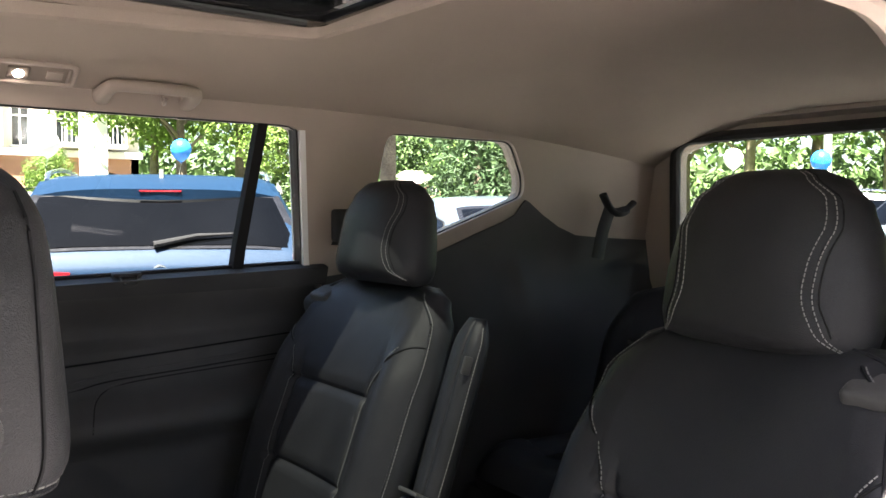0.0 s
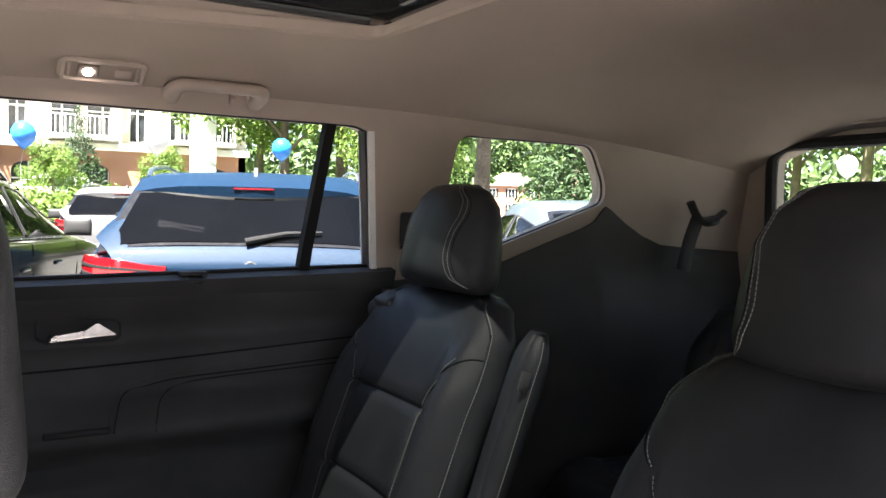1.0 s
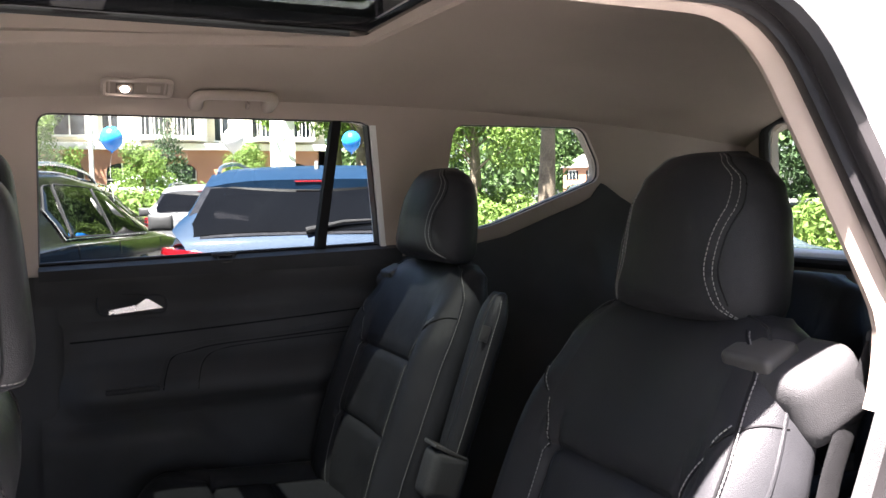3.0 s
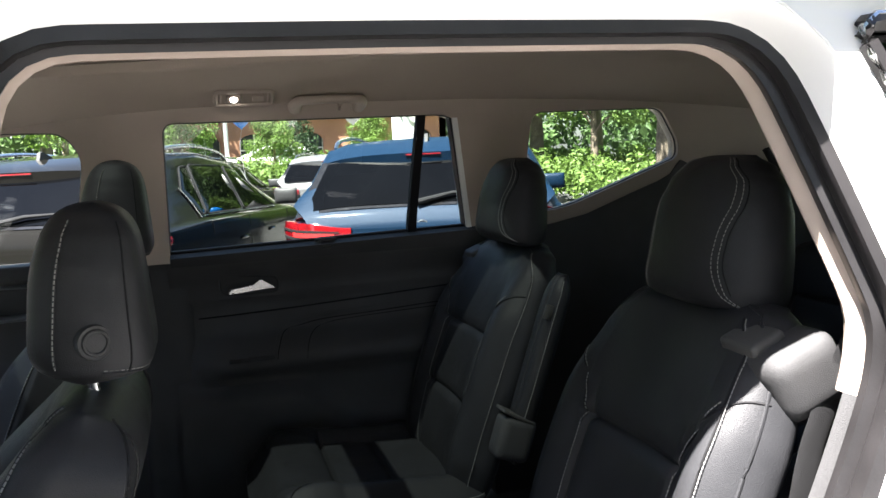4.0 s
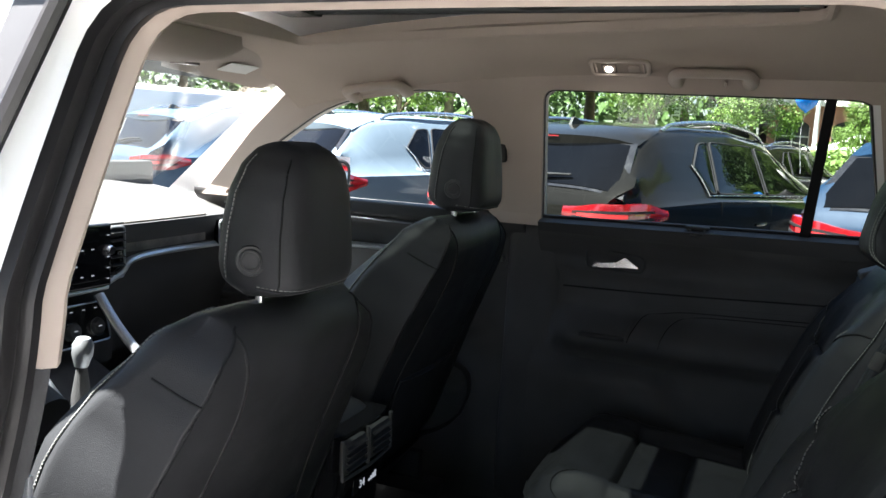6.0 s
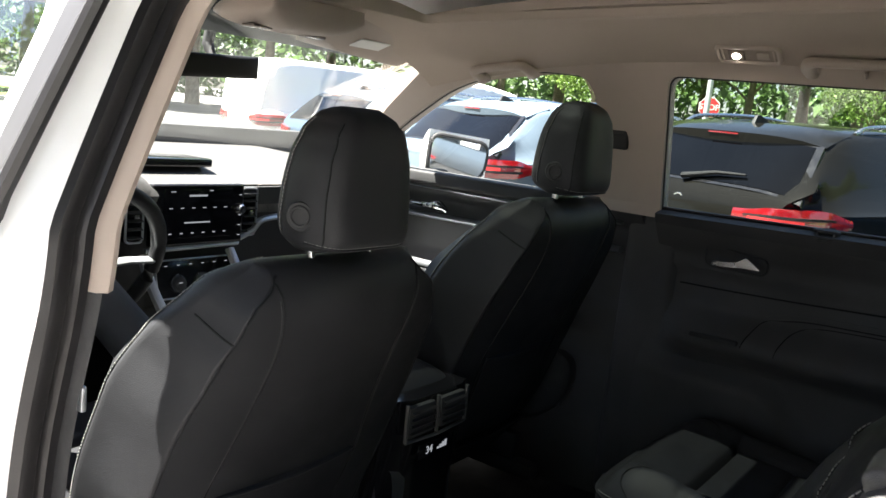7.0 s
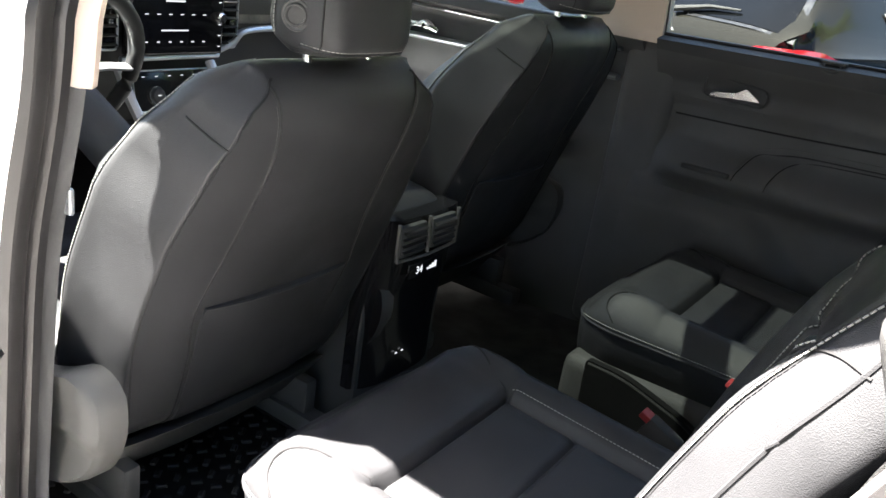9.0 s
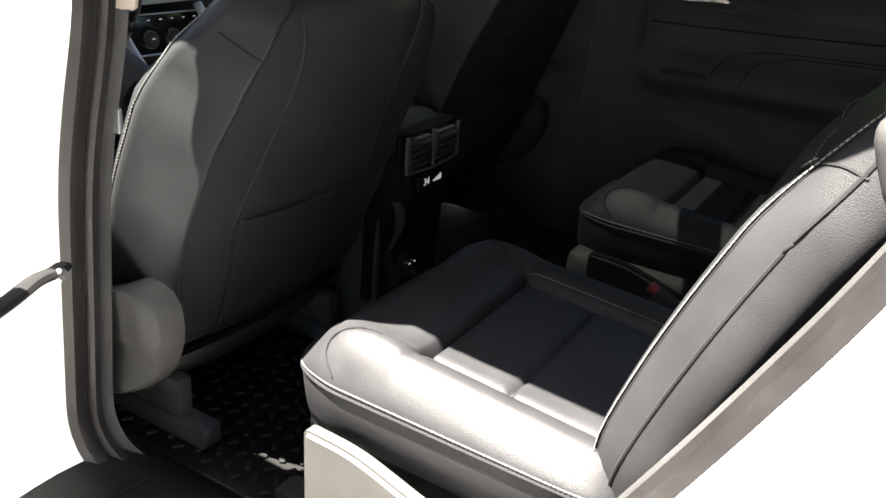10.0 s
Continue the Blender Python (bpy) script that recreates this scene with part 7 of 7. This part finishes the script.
rng = random.Random(11)
for kind, az, far, sc in ((oak, -19.6, 29, 0.95), (oak, -18.0, 36, 0.95), (elm, -23.5, 30, 1.0), (young, -27.5, 26, 1.0), (elm, -27.6, 36, 1.0), (fir, -39.8, 27, 0.95), (oak, -42, 31, 1.0),
                          (street, -33.2, 11.5, 0.95), (elm, -47, 36, 1.1), (fir, -50.5, 34, 1.0), (oak, -54, 30, 0.9), (oak, -58, 28, 0.95), (elm, -62, 33, 1.1), (oak, -66, 27, 1.0), (fir, -69, 33, 1.0), (elm, -73, 30, 1.0),
                          (fir, -6.8, 34, 0.55), (young, -5.2, 32, 0.50), (young, -11.9, 36, 0.52), (young, 1.6, 33, 0.7), (elm, 3.8, 42, 1.0), (oak, 6.0, 40, 1.0), (elm, 9, 38, 1.0), (young, 8.0, 30, 0.9), (elm, 12.5, 44, 1.15),
                          (oak, 15.5, 38, 1.0), (elm, 18.5, 42, 1.1), (oak, 22, 36, 1.0), (young, 25.5, 30, 1.0), (elm, 28, 40, 1.1), (oak, 32, 36, 1.0), (elm, 36, 40, 1.15), (oak, 40, 33, 1.0), (elm, 44, 40, 1.1), (oak, 48, 34, 1.05), (elm, 53, 38, 1.1), (oak, 58, 34, 1.0),
                          (elm, 63, 38, 1.1), (oak, 69, 34, 1.0), (elm, 76, 38, 1.1), (oak, 84, 36, 1.0), (elm, -80, 34, 1.0), (oak, -90, 36, 1.0), (elm, 150, 38, 1.0), (oak, 190, 36, 1.0), (elm, 230, 38, 1.1), (oak, 120, 36, 1.0)):
    x, y = toward(az, far)
    plant(kind, x, y, sc * (0.95 + 0.1 * rng.random()), rng.random() * 6)
for y in span(-22, 24, 11):
    plant(elm if rng.random() < 0.5 else oak, -14.5 + rng.gauss(0, 0.8), y + rng.gauss(0, 0.6), 1.35, rng.random() * 6)
for az, far, sc in ((-6.5, 17.5, 1.0), (-7.5, 25, 0.9), (-3.0, 25, 0.9), (-9.5, 26, 0.8), (-36, 15, 0.9), (-40, 14, 0.8), (-32, 16, 0.85), (-44, 15, 0.9), (-2.0, 27, 0.8), (-13, 27, 0.8), (-24, 22, 0.9), (-28, 21, 0.9), (-48, 17, 0.9), (5, 28, 0.8), (-17, 25, 0.8), (-20.5, 24, 0.8)):
    x, y = toward(az, far)
    plant(bush, x, y, sc, rng.random() * 6)
# clipped hedge along the far kerb and a dim wood beyond
v, f = leaf_cloud(rng, [(25.2 + rng.gauss(0, 0.15), y, ground_z(25.2, y) + 0.55, 0.55) for y in span(-16, 12, 60)], 9000, 0.08)
tagged(from_lists("hedge", v, f, LEAF_A), "clipped green hedge along the kerb", "hedge", kind="stuff")
blobs = []
for az in span(-100, 100, 90):
    if -39.0 < az < -31.5:
        continue
    x, y = toward(az, 62 + 8 * rng.random())
    blobs.append((x, y, 4 + 5 * rng.random(), 4.5))
    blobs.append((x, y, 1.5 + 2 * rng.random(), 4.0))
for az in span(-42, -29, 26):
    x, y = toward(az, 172 + 10 * rng.random())
    for z in (4, 10, 16):
        blobs.append((x, y, z + 4 * rng.random(), 6.0))
v, f = leaf_cloud(rng, blobs, 90000, 0.38)
tagged(from_lists("far_wood", v, f, LEAF_B), "distant green wood round the lot", "wood", kind="stuff")

# ---- buildings ----
def big_building():
    b = thing("apartment_building", (44, -5, 0.9), "three-storey cream building on a red-brown brick ground floor", "building")
    X, z0 = 44.0, 0.85
    Y0, Y1 = -14.0, 1.0
    arches = [(yc, 1.6) for yc in (-12.3, -9.2, -6.1, -3.2, -0.6)]

    def arch(yc, w, zb, zt, n=8):
        r = w / 2
        return [(yc - r, zb), (yc + r, zb)] + [(yc + r * math.cos(a), zt - r * 0.55 + r * 0.55 * math.sin(a)) for a in span(0, math.pi, n)]

    low = sheet([(Y0, z0), (Y1, z0), (Y1, z0 + 3.3), (Y0, z0 + 3.3)], [arch(yc, w, z0 + 0.25, z0 + 2.5) for yc, w in arches], lambda a, c: (X, a, c), (1, 0, 0), 0.4)
    part("wall", low, BRICKWORK, b, "red-brown brick ground floor", smooth=False)
    ups = []
    for k in (0, 1):
        zb = z0 + 3.9 + 3.2 * k
        ups += [(yc, 1.5, zb, zb + 2.0) for yc in (-12.6, -10.4, -6.6, -4.7, -0.8)] + ([(-8.3, 0.8, zb - 0.2, zb + 2.2), (-2.7, 0.8, zb - 0.2, zb + 2.2)])
    up = sheet([(Y0, z0 + 3.3), (Y1, z0 + 3.3), (Y1, z0 + 10.4), (Y0, z0 + 10.4)], [[(yc - w / 2, a), (yc + w / 2, a), (yc + w / 2, c), (yc - w / 2, c)] for yc, w, a, c in ups], lambda a, c: (X + 0.05, a, c), (1, 0, 0), 0.4)
    part("upper_wall", up, CREAM, b, "cream stucco upper floors", smooth=False)
    for yc, w, a, c in ups + [(yc, w, z0 + 0.25, z0 + 2.5) for yc, w in arches]:
        win = part("window", box((0.05, w, c - a), (X + 0.30, yc, (a + c) / 2)), WINDOW_DARK, b, "dark window", smooth=False)
        for q in (-w / 2, 0, w / 2):
            part("mullion", box((0.08, 0.07, c - a), (X + 0.24, yc + q, (a + c) / 2)), CREAM_TRIM, win, smooth=False)
        part("transom", box((0.08, w, 0.07), (X + 0.24, yc, a + (c - a) * 0.62)), CREAM_TRIM, win, smooth=False)
        if a > z0 + 3:
            part("sill", box((0.25, w + 0.2, 0.10), (X - 0.02, yc, a - 0.05)), CREAM_TRIM, win, smooth=False)
    for zc, h, d in ((z0 + 3.35, 0.35, 0.35), (z0 + 6.85, 0.25, 0.25), (z0 + 10.3, 0.6, 0.6)):
        part("cornice", box((d, Y1 - Y0 + 0.3, h), (X - d * 0.3, (Y0 + Y1) / 2, zc), bevel=0.04), CREAM_TRIM, b, "white cornice band")
    for yc in (-9.6, -7.2, -3.9, -1.8):
        part("pilaster", box((0.35, 0.55, 6.6), (X - 0.06, yc, z0 + 6.9), bevel=0.03), CREAM_TRIM, b, "white pilaster")
    for yc in (-5.6, -11.5):
        for k in (0, 1):
            bal = part("balcony", box((1.3, 3.2, 0.22), (X - 0.5, yc, z0 + 3.75 + 3.2 * k), bevel=0.02), CREAM_TRIM, b, "white balcony slab")
            part("rail", box((0.06, 3.2, 0.06), (X - 1.1, yc, z0 + 4.8 + 3.2 * k)), CREAM_TRIM, bal, smooth=False)
            for q in range(15):
                part("baluster", box((0.035, 0.035, 0.95), (X - 1.1, yc - 1.55 + 3.1 * q / 14, z0 + 4.33 + 3.2 * k)), CREAM_TRIM, bal, smooth=False)
    part("side_wall", box((12, 0.4, 10.4), (X + 6.0, Y1 - 0.2, z0 + 5.2)), CREAM, b, smooth=False)
    part("side_wall", box((12, 0.4, 10.4), (X + 6.0, Y0 + 0.2, z0 + 5.2)), CREAM, b, smooth=False)
    part("roof", box((12.5, Y1 - Y0 + 0.6, 0.4), (X + 6.0, (Y0 + Y1) / 2, z0 + 10.7)), ROOF_SLATE, b, smooth=False)
    return b


big_building()


def small_house(x, y, turn, brick):
    h = tagged(new("house"), "two-storey house with hipped roof behind the trees", "house", "houses behind the trees")
    wall = BRICKWORK if brick else CREAM
    part("wall", box((8, 10, 5.6), (0, 0, 2.8)), wall, h, smooth=False)
    bm = bmesh.new()
    vs = [bm.verts.new(p) for p in ((-4.5, -5.5, 5.5), (4.5, -5.5, 5.5), (4.5, 5.5, 5.5), (-4.5, 5.5, 5.5), (0, -1.8, 8.0), (0, 1.8, 8.0))]
    for q in ((0, 1, 4), (1, 2, 5, 4), (2, 3, 5), (3, 0, 4, 5), (3, 2, 1, 0)):
        bm.faces.new([vs[i] for i in q])
    part("roof", bm, ROOF_SLATE if brick else CREAM, h, smooth=False)
    for yy in (-3.4, 0.0, 3.4):
        for zz in (1.5, 4.2):
            win = part("window", box((0.10, 1.1, 1.5), (-4.0, yy, zz)), WINDOW_DARK, h, smooth=False)
            part("frame", box((0.14, 1.3, 0.12), (-4.02, yy, zz + 0.78)), CREAM_TRIM, win, smooth=False)
            for q in (-0.62, 0.0, 0.62):
                part("mullion", box((0.14, 0.08, 1.5), (-4.02, yy + q, zz)), CREAM_TRIM, win, smooth=False)
            for q in (-0.85, 0.85):
                part("shutter", box((0.08, 0.35, 1.5), (-4.02, yy + q, zz)), SEAM, win, smooth=False)
    h.matrix_basis = Matrix.Translation((x, y, ground_z(x, y) - 0.3)) @ Euler((0, 0, radians(turn))).to_matrix().to_4x4()
    return h


x, y = toward(-35.6, 150)
small_house(x, y, -36, True)

# ---- posts, signs, balloons ----
p = thing("sign_pillar", (27.4, -7.2, 0.6), "tall square white pillar at the lot's edge", "pillar")
part("shaft", box((0.70, 0.72, 9.0), (27.4, -7.35, 5.1), bevel=0.02), WHITE_POST, p)
part("base", box((1.1, 1.1, 0.7), (27.4, -7.35, 0.95), bevel=0.03), BRICKWORK, p)


def lamp_post(x, y, h, name="street_lamp"):
    s = thing(name, (x, y, ground_z(x, y)), "slim grey lamp post in the lot", "lamp post", "lamp posts")
    g = ground_z(x, y)
    part("pole", tube([(x, y, g), (x, y, g + h)], [0.11, 0.07], 12), POLE_GREY, s)
    part("foot", lathe([(0.0, 0.7), (0.25, 0.7), (0.28, 0.0)], (x, y, g), (0, 0, 1), 16), KERB, s)
    part("arm", tube([(x, y, g + h - 0.1), (x - 0.8, y, g + h)], 0.04, 8), POLE_GREY, s)
    part("head", box((0.7, 0.3, 0.12), (x - 1.0, y, g + h), bevel=0.03), POLE_GREY, s)
    return s


lamp_post(39.0, -1.55, 9)
lamp_post(26.0, 8.6, 8)
x, y = toward(-62.5, 22)
lamp_post(x, y, 9)


def stop_sign(x, y, z, facing):
    s = thing("stop_sign", (x, y, ground_z(x, y)), "red octagonal stop sign on a post", "road sign")
    d = Vector((math.cos(facing), math.sin(facing), 0))
    r = Vector((-d.y, d.x, 0))
    mid = Vector((x, y, z))
    oct_pts = [mid + (r * math.cos(math.pi / 8 + k * math.pi / 4) + Vector((0, 0, 1)) * math.sin(math.pi / 8 + k * math.pi / 4)) * 0.40 for k in range(8)]
    part("rim", extrude_outline(oct_pts, d, -0.006), SIGN_WHITE, s, smooth=False)
    part("plate", extrude_outline([mid + (q - mid) * 0.93 + d * 0.004 for q in oct_pts], d, 0.004), STOP_RED, s, "red octagon", smooth=False)
    m = Matrix((r, Vector((0, 0, 1)), d)).transposed().to_4x4()
    writing("lettering", "STOP", 0.30, mid + d * 0.012, m, SIGN_WHITE, s, "white capital letters")
    part("post", tube([(x - d.x * 0.03, y - d.y * 0.03, ground_z(x, y)), (x - d.x * 0.03, y - d.y * 0.03, z + 0.4)], 0.03, 8), POLE_GREY, s)
    return s


stop_sign(29.0, 9.55, 2.62, radians(180 + 15))
s = thing("notice_sign", (30, 3.4, 0.8), "small white notice on a post", "road sign")
part("plate", box((0.02, 0.32, 0.55), (29.9, 3.4, 2.75), bevel=0.004), SIGN_WHITE, s)
part("post", tube([(29.93, 3.4, 0.7), (29.93, 3.4, 3.0)], 0.03, 8), POLE_GREY, s)
for k in range(3):
    part("text_bar", box((0.006, 0.22, 0.03), (29.885, 3.4, 2.90 - 0.12 * k)), SEAM, s, smooth=False)


def balloon(x, y, z, mat, label, low):
    b = thing("balloon", (x, y, z - 0.2), label, "balloon", "balloons over the cars")
    part("skin", lathe([(0.0, 0.155), (0.05, 0.148), (0.10, 0.115), (0.135, 0.05), (0.140, 0.0), (0.125, -0.06), (0.085, -0.115), (0.035, -0.155), (0.012, -0.168), (0.018, -0.182), (0.0, -0.180)], (x, y, z), (0, 0, 1), 28), mat, b)
    part("ribbon", tube(smooth_line([(x, y, z - 0.18), (x + 0.02, y + 0.03, z - 0.45), (x, y - 0.02, low)], 5), 0.0015, 5), STRING, b)
    return b


for az, far, z, mat, label in ((-3.3, 11.0, 2.15, BALLOON_BLUE, "blue balloon on a ribbon"), (-11.1, 11.0, 2.14, BALLOON_WHITE, "white balloon on a ribbon"), (-19.2, 12.0, 2.18, BALLOON_BLUE, "blue balloon on a ribbon"),
                               (-56.6, 12.7, 2.10, BALLOON_WHITE, "white balloon on a ribbon"), (-61.9, 12.7, 2.04, BALLOON_BLUE, "blue balloon on a ribbon"), (-66.3, 12.7, 2.06, BALLOON_WHITE, "white balloon on a ribbon")):
    x, y = toward(az, far)
    balloon(x, y, z, mat, label, 1.2)
# cars seen through the tailgate window
for az, far, col, label in ((-57.5, 13.5, SNOW, "white SUV parked behind"), (-66.5, 12.0, SILVER_BLUE, "silver SUV parked behind")):
    x, y = toward(az, far)
    parked_car("rear_row_suv", SUV, col, Vector((x, y)), -110, ground_z(x, y), label)
